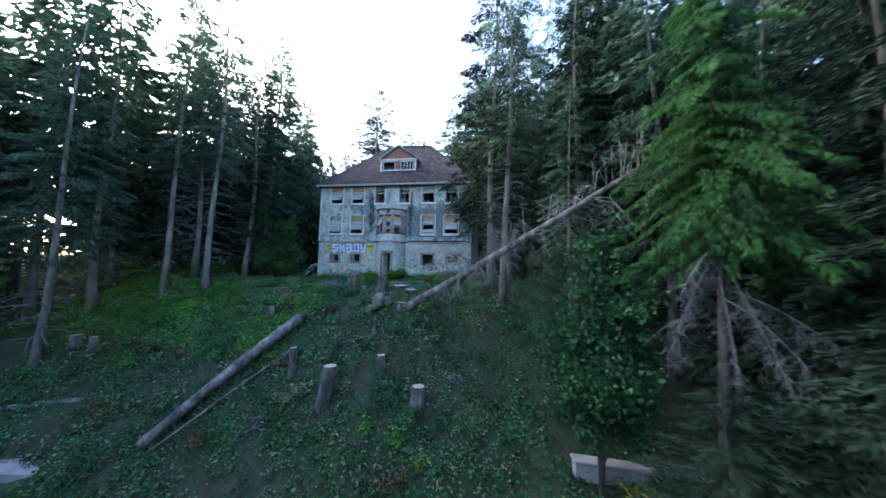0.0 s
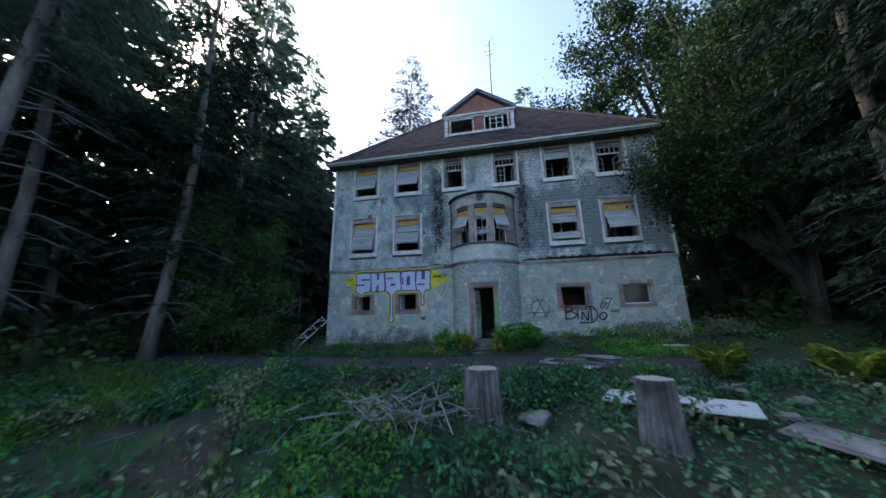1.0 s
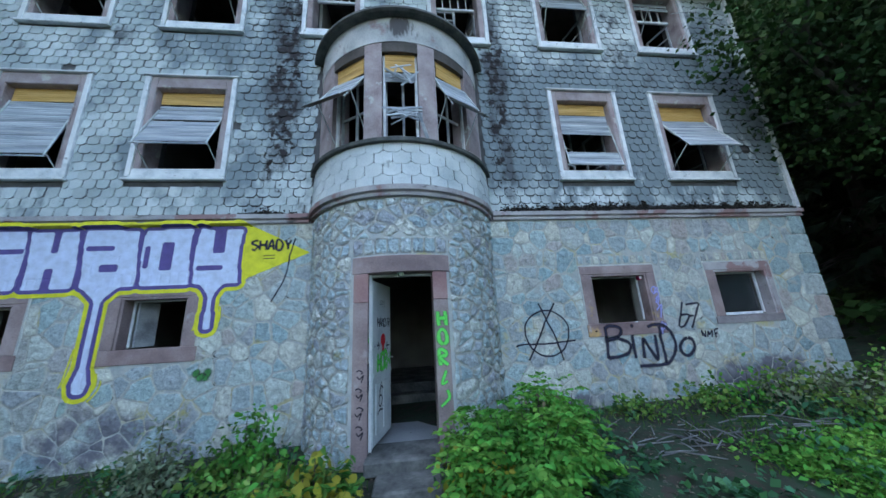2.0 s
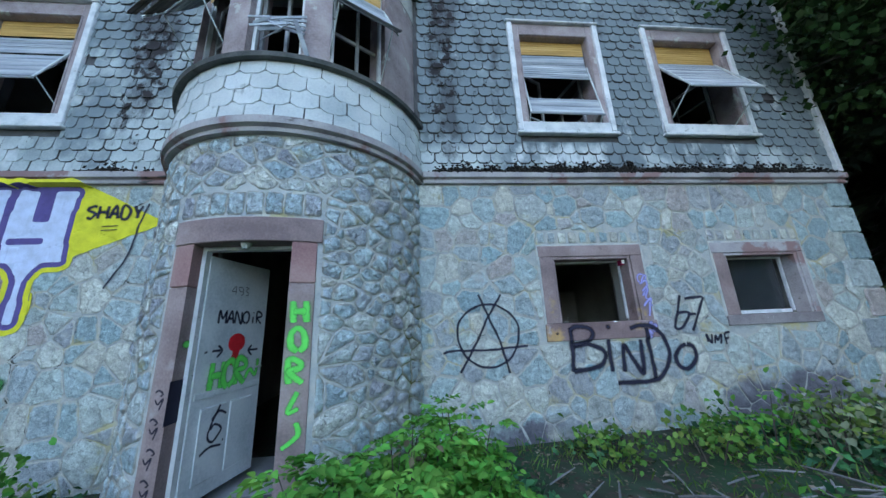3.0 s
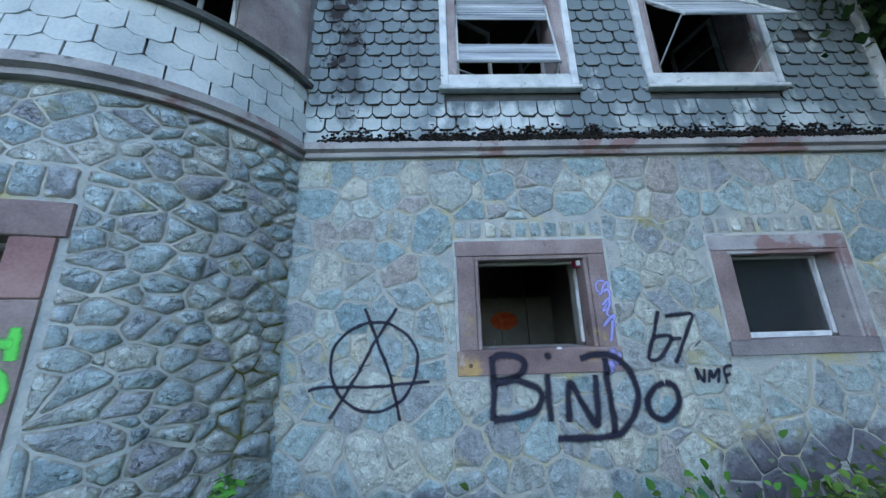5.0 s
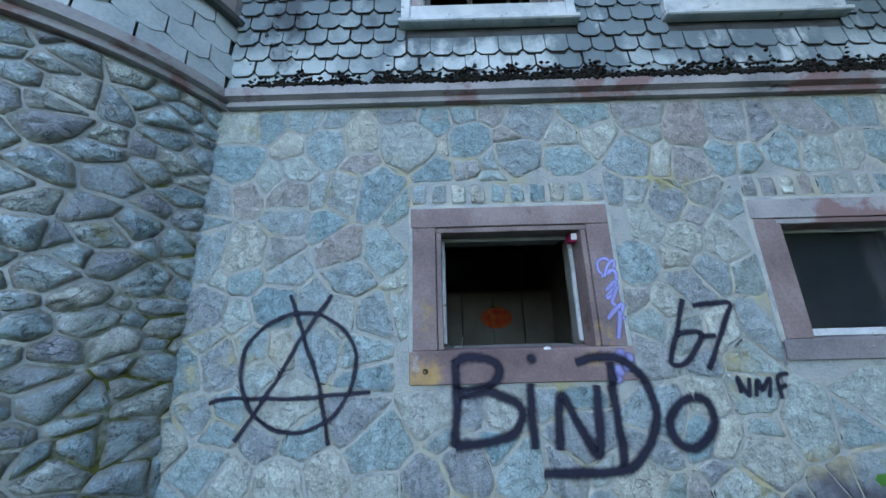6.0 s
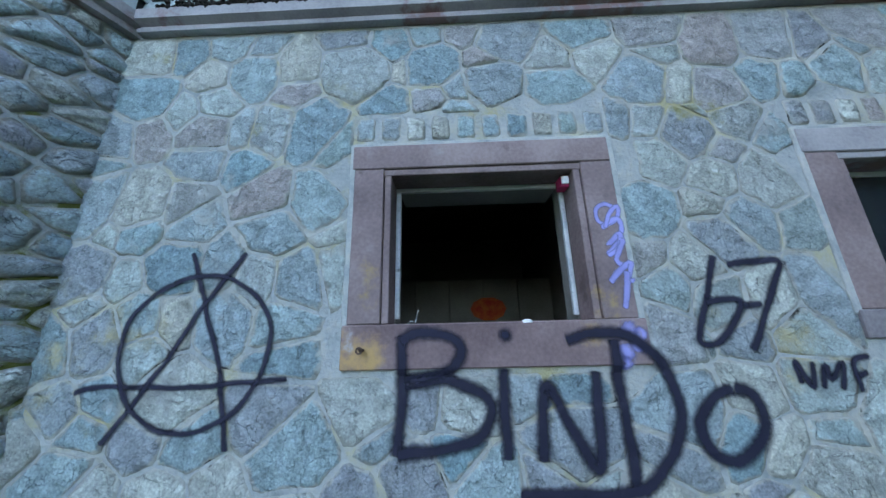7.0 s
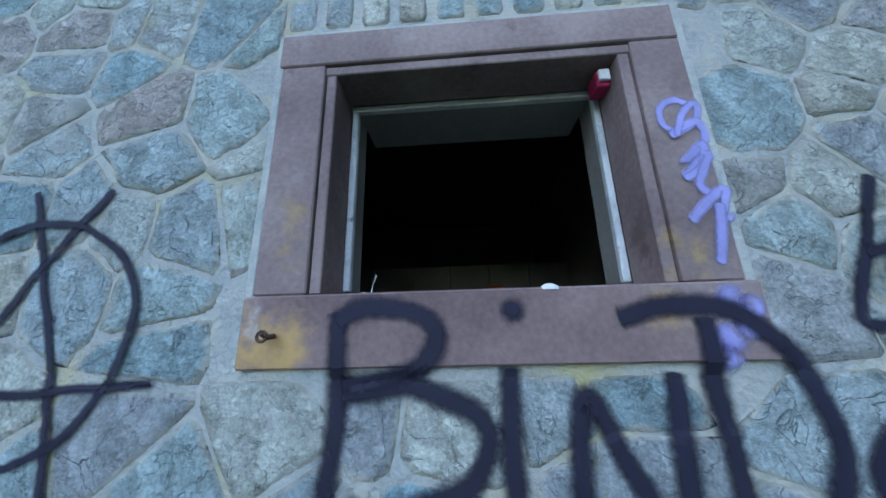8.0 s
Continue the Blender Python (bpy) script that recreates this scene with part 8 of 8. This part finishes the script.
stump(3.1, -16.2, -3.85, 0.3, "tall grey stump leaning on the slope", (0.12, 0.02))
stump(7.3, -15.56, -4.62, 0.3, "tall grey stump with a pale cut top")
stump(5.05, -14.45, -3.7, 0.21, "short grey stump in brambles")
stump(0.7, -15.2, -3.45, 0.17, "thin grey stump beside the log")
stump(-12.35, -15.85, -3.5, 0.26, "pale sawn stump at the forest edge")
stump(-11.5, -15.6, -3.6, 0.17, "thin pale stump at the forest edge")
stump(0.4, -8.6, 0.05, 0.29, "thick furrowed stump beside the drive")
stump(2.87, -9.15, 0.02, 0.245, "thick rough-barked stump beside pale boards")
stump(-3.2, -12.2, -1.9, 0.18, "short stump half hidden in weeds")
stump(4.0, -12.9, -2.2, 0.13, "small broken stump in brambles")


def log(name, label, p0, p1, r0, r1, n=10, bow=0.15, seed=0, twigs=0, tw=1.0, cut=True):
    t = thing(name, label, "log")
    p0, p1 = Vector(p0), Vector(p1)
    rr3 = random.Random(seed)
    k = 26
    pts = [p0.lerp(p1, i / k) + Vector((rr3.uniform(-0.012, 0.012), rr3.uniform(-0.012, 0.012), bow * math.sin(math.pi * i / k))) for i in range(k + 1)]
    part("trunk", Geo().tube(pts, [(r0 + (r1 - r0) * i / k) * rr3.uniform(0.93, 1.06) for i in range(k + 1)], max(n, 7) + 4), LOGBARK, t, smooth=True)
    d = (p1 - p0).normalized()
    for i in range(twigs):
        f = 0.12 + 0.88 * rr3.random() ** 0.7
        q = p0.lerp(p1, f)
        a = rr3.uniform(0, 6.28)
        u = d.cross(Vector((0, 0, 1))).normalized()
        v = u.cross(d)
        L = rr3.uniform(0.7, 2.2) * tw * (0.5 + f * 0.6)
        w = (u * math.cos(a) + v * math.sin(a) + d * 0.5).normalized()
        e = q + w * L
        m = q.lerp(e, 0.5) + Vector((0, 0, 0.08 * L))
        e2 = e + Vector((rr3.uniform(-0.2, 0.2), rr3.uniform(-0.2, 0.2), -0.28 * L))
        b = Geo().tube([q, m, e2], [0.018, 0.011, 0.004], 4, False)
        for j in range(9):
            s = m.lerp(e2, rr3.random())
            b.tube([s, s + Vector((rr3.uniform(-0.5, 0.5), rr3.uniform(-0.5, 0.5), rr3.uniform(-0.6, 0.15))) * min(1, L)], [0.006, 0.002], 3, False)
        part("bare_branch", b, PALETWIG, t)
    return t


log("fallen_log", "long bare log lying down the slope", (-0.6, -13.0, -2.35), (-3.5, -18.7, -6.85), 0.3, 0.2, seed=1, bow=0.1, twigs=16, tw=0.35)
log("fallen_log", "thin pale pole lying beside the log", (-0.2, -14.2, -3.9), (-2.9, -19.0, -7.0), 0.06, 0.04, 6, seed=2, bow=0.05)
FALLEN = log("fallen_spruce", "fallen dead spruce with bare grey branches", (5.38, -11.46, -1.66), (16.2, -16.78, 4.78), 0.23, 0.1, seed=3, bow=-0.06, twigs=120, tw=1.25)
def arching_boughs(tree, p0, p1, n, f0, f1, L0, L1, up, seed):
    """Long bare boughs that arch away from a fallen trunk, with side twigs."""
    ra = random.Random(seed)
    p0, p1 = Vector(p0), Vector(p1)
    d = (p1 - p0).normalized()
    u = d.cross(Vector((0, 0, 1))).normalized()
    for i in range(n):
        q = p0.lerp(p1, ra.uniform(f0, f1))
        L, s = ra.uniform(L0, L1), ra.choice((-1, 1))
        w = (u * s * ra.uniform(0.4, 1.0) + Vector((0, 0, up * ra.uniform(0.4, 1.1))) + d * ra.uniform(-0.5, 0.6)).normalized()
        pts = [q + w * L * f + Vector((0, 0, -0.42 * L * f * f)) + Vector((ra.gauss(0, 0.04), ra.gauss(0, 0.04), ra.gauss(0, 0.04))) * L * f for f in (0, 0.2, 0.4, 0.6, 0.8, 1.0)]
        g = Geo().tube(pts, [0.026, 0.021, 0.017, 0.012, 0.008, 0.003], 5, False)
        for k in range(9):
            j = ra.randrange(1, 5)
            a = pts[j].lerp(pts[j + 1], ra.random())
            b = a + Vector((ra.gauss(0, 0.3), ra.gauss(0, 0.3), ra.gauss(-0.12, 0.25))) * L * 0.5
            g.tube([a, a.lerp(b, 0.5) + Vector((0, 0, 0.03)), b], [0.008, 0.006, 0.002], 3, False)
        part("bare_branch", g, PALETWIG, tree, "long bare lichen-grey bough", fix=False)


arching_boughs(FALLEN, (5.38, -11.46, -1.66), (16.2, -16.78, 4.78), 25, 0.2, 0.75, 1.2, 2.9, 1.0, 51)
arching_boughs(FALLEN, (5.38, -11.46, -1.66), (16.2, -16.78, 4.78), 9, 0.12, 0.42, 0.9, 1.7, -0.9, 52)
tagged(part("log_end", Geo().tube([(4.95, -11.3, -2.15), (5.05, -11.35, -1.35)], [0.26, 0.22], 12), LOGBARK), "short sawn log piece beside the fallen spruce", "log")
log("fallen_branch", "thin bare branch across the slope", (2.0, -13.9, -3.6), (4.9, -13.2, -2.9), 0.04, 0.02, 5, seed=5, bow=0.1)
log("fallen_log", "grey half-rotten log in the weeds", (-8.5, -17.5, -6.0), (-12.5, -18.8, -6.4), 0.16, 0.12, seed=6, bow=0.05)
for i, (x, y) in enumerate(((6.4, -13.0), (8.6, -14.5), (-6.0, -13.5), (1.0, -17.5))):
    t = thing("brushwood", "loose heap of dry grey sticks", "brushwood", "heaps of brushwood", (x, y, gz(x, y)))
    for k in range(12):
        a, L = prop.uniform(0, 6.28), prop.uniform(0.3, 1.0)
        c = Vector((prop.gauss(0, 0.4), prop.gauss(0, 0.3), prop.uniform(0.05, 0.3)))
        d = Vector((math.cos(a), math.sin(a), prop.uniform(-0.25, 0.5))) * L / 2
        part("stick", Geo().tube([c - d, c + Vector((0, 0, 0.04)), c + d], [0.018, 0.02, 0.008], 5), DEADTWIG, t)


def rock(x, y, r, label, seed, sink=0.3, squash=0.7):
    rr4 = random.Random(seed)
    bm = bmesh.new()
    bmesh.ops.create_icosphere(bm, subdivisions=3, radius=1)
    cuts_ = [(Vector((rr4.gauss(0, 1), rr4.gauss(0, 1), rr4.gauss(0, 1))).normalized(), rr4.uniform(0.62, 0.95)) for _ in range(16)]
    for v in bm.verts:
        d = v.co.normalized()
        k = min([1.15] + [e / d.dot(n_) for n_, e in cuts_ if d.dot(n_) > 0.2])
        k += 0.04 * noise.noise(d * 5 + Vector((seed, 0, 0)))
        v.co = Vector((d.x * r * k * 1.2, d.y * r * k, d.z * r * k * squash))
    me = bpy.data.meshes.new("rock")
    bm.to_mesh(me)
    bm.free()
    me.materials.append(ROCK)
    ob = new("rock", me)
    ob.location, ob.rotation_euler = (x, y, gz(x, y) + r * squash * (1 - sink)), (0, 0, rr4.uniform(0, 6))
    return tagged(ob, label, "rock", "rocks on the slope")


rock(3.55, -11.5, 0.5, "pale cracked boulder with yellow moss", 1, 0.15, 0.95)
rock(4.05, -11.3, 0.35, "mossy boulder beside a larger one", 2, 0.2, 0.9)
rock(3.2, -11.9, 0.3, "pale stone block below the boulder", 3, 0.2, 0.9)
rock(1.25, -8.5, 0.24, "small mossy stone beside a stump", 4)
for i in range(26):
    x, y = prop.uniform(-9, 12), prop.uniform(-20, -7)
    rock(x, y, prop.uniform(0.06, 0.2), "small pale stone among brambles", 10 + i)


def board(x, y, L, W, turn, label, material, lift=0.05, tilt=(0, 0), th=0.03):
    ob = part("board", Geo().box(-L / 2, L / 2, -W / 2, W / 2, 0, th, 0.006).box(-L / 2 + 0.04, L / 2 - 0.04, -W / 2 + 0.03, -W / 2 + 0.08, th, th + 0.012, 0.003).box(-L / 2 + 0.04, L / 2 - 0.04, W / 2 - 0.08, W / 2 - 0.03, th, th + 0.012, 0.003), material)
    ob.matrix_basis = pose(x, y, gz(x, y) + lift, tilt[0], tilt[1], turn)
    return tagged(ob, label, "board", "boards thrown from the house")


board(3.5, -8.2, 2.05, 0.74, -27, "pale washed-out door panel lying in weeds", PALEBOARD, 0.1, (3, -1))
board(5.0, -9.3, 1.35, 0.6, -62, "greyish warped panel lying on the bank", OLDBOARD, 0.12, (6, 3))
board(4.9, -6.8, 1.1, 0.16, -50, "narrow grey plank on the bank", OLDBOARD, 0.12, (0, 4))
board(5.5, -6.7, 0.9, 0.1, 12, "thin grey batten on the bank", OLDBOARD, 0.1)
board(4.2, -7.0, 0.5, 0.3, 30, "small broken grey board", OLDBOARD, 0.08)
board(3.5, -6.6, 0.6, 0.24, 10, "small broken grey board", OLDBOARD, 0.08)
board(6.45, -2.3, 0.75, 0.26, -18, "grey board lying in the grass", GREYWOOD, 0.1, (4, 0))
# an old window frame and boards thrown on the drive
sashx, sashy = 2.72, -4.22
old = thing("lying_frame", "rotten grey window frame lying on the drive", "frame", "boards thrown from the house")
old.matrix_basis = pose(sashx, sashy, gz(sashx, sashy) + 0.03, 0, 1.5, -32)
for v in (-0.44, 0.44):
    part("rail", Geo().box(-0.82, 0.86, v - 0.05, v + 0.05, 0, 0.05, 0.008), GREYBOARD if v < 0 else OLDBOARD, old)
for u in (-0.77, 0.8):
    part("crossbar", Geo().box(u - 0.05, u + 0.05, -0.39, 0.39, 0.002, 0.045, 0.006), GREYBOARD, old)
PILE = [(3.75, -3.05, 1.0, 0.24, -22, 0.05), (3.55, -3.45, 1.5, 0.2, -58, 0.09), (4.0, -3.1, 0.9, 0.3, -40, 0.03), (2.95, -4.98, 0.5, 0.2, 75, 0.05), (3.25, -4.3, 1.1, 0.1, -18, 0.06), (3.3, -4.62, 0.9, 0.12, -38, 0.03), (2.9, -4.1, 0.8, 0.08, -48, 0.1), (3.5, -4.75, 0.7, 0.09, 12, 0.04), (3.7, -3.9, 0.8, 0.07, -65, 0.05), (2.5, -4.3, 0.5, 0.06, 30, 0.04), (3.0, -3.6, 0.6, 0.08, 8, 0.05)]
for i, (x, y, L, W, a, up) in enumerate(PILE):
    board(x, y, L, W, a, "pale short board in a heap of rubbish" if i == 3 else "weathered grey board in a heap of rubbish", PALEBOARD if i == 3 else GREYBOARD if i < 3 else OLDBOARD, up, (prop.uniform(-2, 3), prop.uniform(-2, 2)), 0.022)

# white frame leaning beside the house corner
lad = thing("wooden_frame", "white lattice frame leaning beside the house corner", "frame")
A, B = Vector((-9.05, -1.05, -0.05)), Vector((-7.95, -0.45, 1.15))
side = Vector((0.62, -0.36, -0.1))
for q in (Vector((0, 0, 0)), side):
    part("rail", Geo().tube([A + q, B + q], 0.03, 6), PALEBOARD, lad)
for i in range(7):
    p = A.lerp(B, 0.03 + 0.155 * i)
    part("rung", Geo().tube([p, p + side + (B - A) * (0.12 if i % 2 else -0.08)], 0.022, 5), PALEBOARD, lad)
fence = thing("rail_fence", "thin pale broken rail fence in the bushes", "fence")
for p, q in (((-9.11, -2.77, 1.08), (-7.8, -2.44, 1.94)), ((-9.03, -2.69, 0.96), (-7.88, -2.44, 1.65)), ((-7.82, -2.44, 1.41), (-7.8, -2.44, 1.98)), ((-9.1, -2.76, -0.3), (-9.08, -2.75, 1.12)), ((-7.82, -2.44, -0.3), (-7.82, -2.44, 1.45))):
    part("pole", Geo().tube([p, q], 0.014, 5), DARKWOOD if p[2] < 0 else OLDBOARD, fence)

# concrete remains at the foot of the slope
wall_r = part("retaining_wall", Geo().box(-2.8, 2.8, -0.2, 0.2, -1.6, 0.0, 0.04).box(-2.85, 2.85, -0.26, 0.26, 0.0, 0.12, 0.03), CONCRETE)
wall_r.matrix_basis = pose(16.3, -16.9, -6.25, 0, 3, 4)
tagged(wall_r, "broken pale concrete retaining wall with coping", "wall")
blk = part("concrete_block", Geo().box(-1.6, 1.6, -0.7, 0.7, -1.2, 0.0, 0.05), CONCRETE)
blk.matrix_basis = pose(-8.6, -19.7, -7.45, 4, 6, 20)
tagged(blk, "large grey concrete block in the brambles", "concrete block")
rag = part("red_rag", Geo().box(-0.14, 0.14, -0.1, 0.1, -0.03, 0.06, 0.03), REDPLASTIC)
rag.location = (-1.1, -11.2, gz(-1.1, -11.2) + 0.12)
tagged(rag, "faded red rag in the grass", "rag")

# yellow weeds and ferns
shrub(13.4, -18.4, 0.7, 0.7, 400, 0.2, YELLOWLEAF, "yellow leafy weed in the shade", 44)
shrub(15.6, -17.9, 0.8, 0.8, 420, 0.2, YELLOWLEAF, "yellow leafy weed below the spruce", 45)
for i in range(34):
    x, y = prop.uniform(-10, 11), prop.uniform(-18, -6.2)
    shrub(x, y, 0.4, prop.uniform(0.35, 0.7), 130, 0.14, (WEED, PALELEAF, WEED, BRIGHTWEED)[i % 4], "leafy weed on the slope", 60 + i)
SHADE_OF = ((MOUNDLEAF, "low mound of blue-green brambles"), (WEED, "low mound of green brambles"), (MOUNDLEAF, "low mound of blue-green brambles"), (DRYLEAF, "brown withered bramble mound"), (PALELEAF, "pale drying weeds in a clump"))
for i in range(84):
    x, y = prop.uniform(-12, 14), -21.5 + 14.5 * prop.random()
    if (x - 5 * (y + 13) / 10) ** 2 < 0.01 or (x + 5.2) ** 2 / 5 + (y + 9.7) ** 2 / 1.5 < 1:
        continue
    m_, words = SHADE_OF[i % 5]
    shrub(x, y, prop.uniform(0.5, 1.05), prop.uniform(0.3, 0.62), 330, 0.115, m_, words, 300 + i, low=0.35)
for i in range(58):
    x, y = prop.uniform(-8, 9), prop.uniform(-9.4, -5.7)
    if abs(x - 0.4) < 0.45 or abs(x + 1.1) < 0.6 or (2.6 < x < 5.8 and y < -7.3):
        continue
    m_ = (WEED, PALELEAF, BRIGHTWEED, WEED, MOUNDLEAF)[i % 5]
    shrub(x, y, prop.uniform(0.25, 0.5), prop.uniform(0.3, 0.62), 190, 0.085, m_, "drying pale weed on the bank" if m_ is PALELEAF else "leafy green weed on the bank", 400 + i, low=0.25)

# dry sticks and fallen slats at the foot of the wall
def stick_heap(x, y, n, spread, label, material, L0=0.25, L1=0.9, wild=0.0):
    t = thing("brushwood", label, "brushwood", "heaps of brushwood", (x, y, gz(x, y)))
    for k in range(n):
        a, L = prop.gauss(0.3, 0.7 + wild), prop.uniform(L0, L1)
        c = Vector((prop.gauss(0, spread), prop.gauss(0, spread * 0.45), 0))
        c.z = gz(x + c.x, y + c.y) - gz(x, y) + prop.uniform(0.02, 0.1 + 0.2 * wild)
        d = Vector((math.cos(a), math.sin(a), prop.uniform(-0.08, 0.14) + wild * prop.gauss(0.1, 0.35))) * L / 2
        r_ = 1.0 + 0.9 * wild * prop.random()
        part("stick", Geo().tube([c - d, c + Vector((0, 0, 0.02 * wild + 0.004)), c + d], [0.008 * r_, 0.009 * r_, 0.005 * r_], 4), material, t)


stick_heap(3.4, -1.35, 36, 0.42, "grey sticks and slats heaped below the window", OLDBOARD, 0.12, 0.5)
stick_heap(-1.1, -9.15, 80, 0.6, "tangled heap of dry grey brushwood on the bank", PALETWIG, 0.3, 1.15, 1.1)
stick_heap(5.0, -1.5, 22, 0.4, "dry grey sticks on the verge", OLDBOARD, 0.12, 0.45)
stick_heap(-2.2, -1.7, 16, 0.4, "dry grey stalks at the foot of the bay", DEADTWIG, 0.15, 0.45, 0.8)
stick_heap(6.8, -2.1, 16, 0.5, "grey broken slats in the weeds", OLDBOARD, 0.15, 0.5)


FERNLEAF = mat("yellow-green fern", [(0.12, 0.2, 0.025), (0.2, 0.3, 0.04), (0.3, 0.37, 0.06)], 2, 0.6, 0, 6, var=0.3, trans=0.3, spec=0.1)


def fern(x, y, n, L, material, label, seed):
    """A fern: arching fronds of paired leaflets."""
    t = thing("fern", label, "fern", at=(x, y, gz(x, y)))
    rf = np.random.RandomState(seed)
    for i in range(n):
        a, l, lift_ = 6.28 * i / n + rf.uniform(-0.3, 0.3), L * rf.uniform(0.7, 1.1), rf.uniform(0.8, 1.25)
        s_ = np.linspace(0.12, 1, 22)
        d, u = np.array([math.cos(a), math.sin(a), 0]), np.array([-math.sin(a), math.cos(a), 0])
        spine = d * (s_ * l * 0.62)[:, None] + np.array([0, 0, 1]) * (l * lift_ * (1.25 * s_ - 0.55 * s_ ** 2.4))[:, None]
        size_ = 0.26 * l * np.sin(np.pi * np.clip(s_ * 0.93 + 0.05, 0, 1)) ** 0.8 + 0.01
        c = np.concatenate([spine, spine])
        w_ = np.concatenate([np.repeat((u + d * 0.45)[None], 22, 0), np.repeat((-u + d * 0.45)[None], 22, 0)])
        v, f = leaf_arrays(c, w_, np.concatenate([size_, size_]), 0.3, rf, 8.0)
        part("frond", bulk("frond", v, f, material), None, t)
    return t


fern(-0.75, -1.75, 9, 0.62, BRIGHTWEED, "bright green fern beside the doorstep", 1)
fern(-1.35, -1.55, 8, 0.5, BRIGHTWEED, "green fern at the foot of the bay", 2)
fern(1.9, -2.1, 8, 0.45, WEED, "dark green fern under the shrub", 3)
fern(5.6, -5.9, 13, 1.0, FERNLEAF, "yellow-green fern beside the drive", 4)
fern(7.4, -6.5, 13, 1.05, FERNLEAF, "tall yellow-green fern on the bank", 5)
for i, (x, y, w, h, m_, lb) in enumerate((
        (-1.9, -6.9, 0.5, 0.75, MOUNDLEAF, "blue-green bramble bush on the bank"), (-2.7, -8.8, 0.45, 0.55, WEED, "low green weeds on the bank"),
        (1.8, -7.5, 0.55, 0.6, MOUNDLEAF, "blue-green bramble bush between the stumps"), (1.3, -6.6, 0.4, 0.55, WEED, "low green weeds on the bank"),
        (-4.8, -8.5, 0.6, 0.6, PALELEAF, "pale drying weeds on the bank"), (-3.6, -7.6, 0.5, 0.6, WEED, "low green weeds on the bank"))):
    shrub(x, y, w, h, 420, 0.09, m_, lb, 300 + i, 0.65, low=0.15)
fern(8.2, -6.6, 11, 0.85, BRIGHTWEED, "green fern on the bank", 6)
n = 6500
lit0 = np.random.RandomState(78)
lx, ly = lit0.uniform(-8.5, 9, n), -0.05 - 2.7 * lit0.beta(1.1, 1.6, n)
lc = np.stack([lx, ly, ground_z(lx, ly) + 0.012], 1)
lw = lit0.normal(size=lc.shape)
lw[:, 2] *= 0.2
lv, lf = leaf_arrays(lc, lw, lit0.uniform(0.02, 0.07, n), 0.5, lit0, 5.0)
DEADLEAF = mat("dead brown leaves", [(0.05, 0.04, 0.03), (0.11, 0.09, 0.065), (0.2, 0.18, 0.14)], 3, 0.85, 0, 20, var=0.5)
tagged(new("leaf_litter", bulk("leaf_litter", lv, lf, DEADLEAF)), "brown dead leaves along the foot of the wall", "litter", kind="stuff")

n = 60
lx, ly = lit0.uniform(-8, 8, n), lit0.uniform(-5.6, -2.2, n)
lv, lf = leaf_arrays(np.stack([lx, ly, ground_z(lx, ly) + 0.025], 1), lit0.normal(size=(n, 3)) * np.array([1, 1, 0.15]), lit0.uniform(0.03, 0.12, n), 0.7, lit0, 6.0)
tagged(new("paper_scraps", bulk("paper_scraps", lv, lf, WHITEPLASTIC)), "white scraps of paper and plastic on the drive", "litter", kind="stuff")

# litter on the drive and verge
lit = np.random.RandomState(77)
n = 420
lx, ly = lit.uniform(-9, 10, n), lit.uniform(-6.0, -2.4, n)
lc = np.stack([lx, ly, ground_z(lx, ly) + 0.02], 1)
lw = lit.normal(size=lc.shape)
lw[:, 2] *= 0.15
lv, lf = leaf_arrays(lc, lw, lit.uniform(0.03, 0.1, n), 0.6, lit, 6.0)
tagged(new("leaf_litter", bulk("leaf_litter", lv, lf, PALELEAF)), "pale dead leaves and scraps on the drive", "litter", kind="stuff")
n = 260
lx, ly = lit.uniform(-9, 11, n), lit.uniform(-14, -5.8, n)
g = Geo()
for x, y in zip(lx, ly):
    a, L = lit.uniform(0, 6.28), lit.uniform(0.15, 0.6)
    z = gz(x, y) + lit.uniform(0.03, 0.15)
    g.tube([(x, y, z), (x + L * math.cos(a), y + L * math.sin(a), z + lit.uniform(-0.05, 0.15))], 0.009, 4)
tagged(part("scattered_twigs", g, DEADTWIG), "dry twigs scattered through the weeds", "litter", kind="stuff")

# ---------------------------------------------------------------- single rubble stones next to the open window
for vs, fs, rim in near[:300]:
    me = bpy.data.meshes.new("stone")
    me.from_pydata(vs, [], fs)
    me.attributes.new("rim", "FLOAT", "POINT").data.foreach_set("value", rim)
    me.materials.append(STONE)
    me.polygons.foreach_set("use_smooth", [True] * len(me.polygons))
    ob = new("stone", me)
    ob.parent = lower
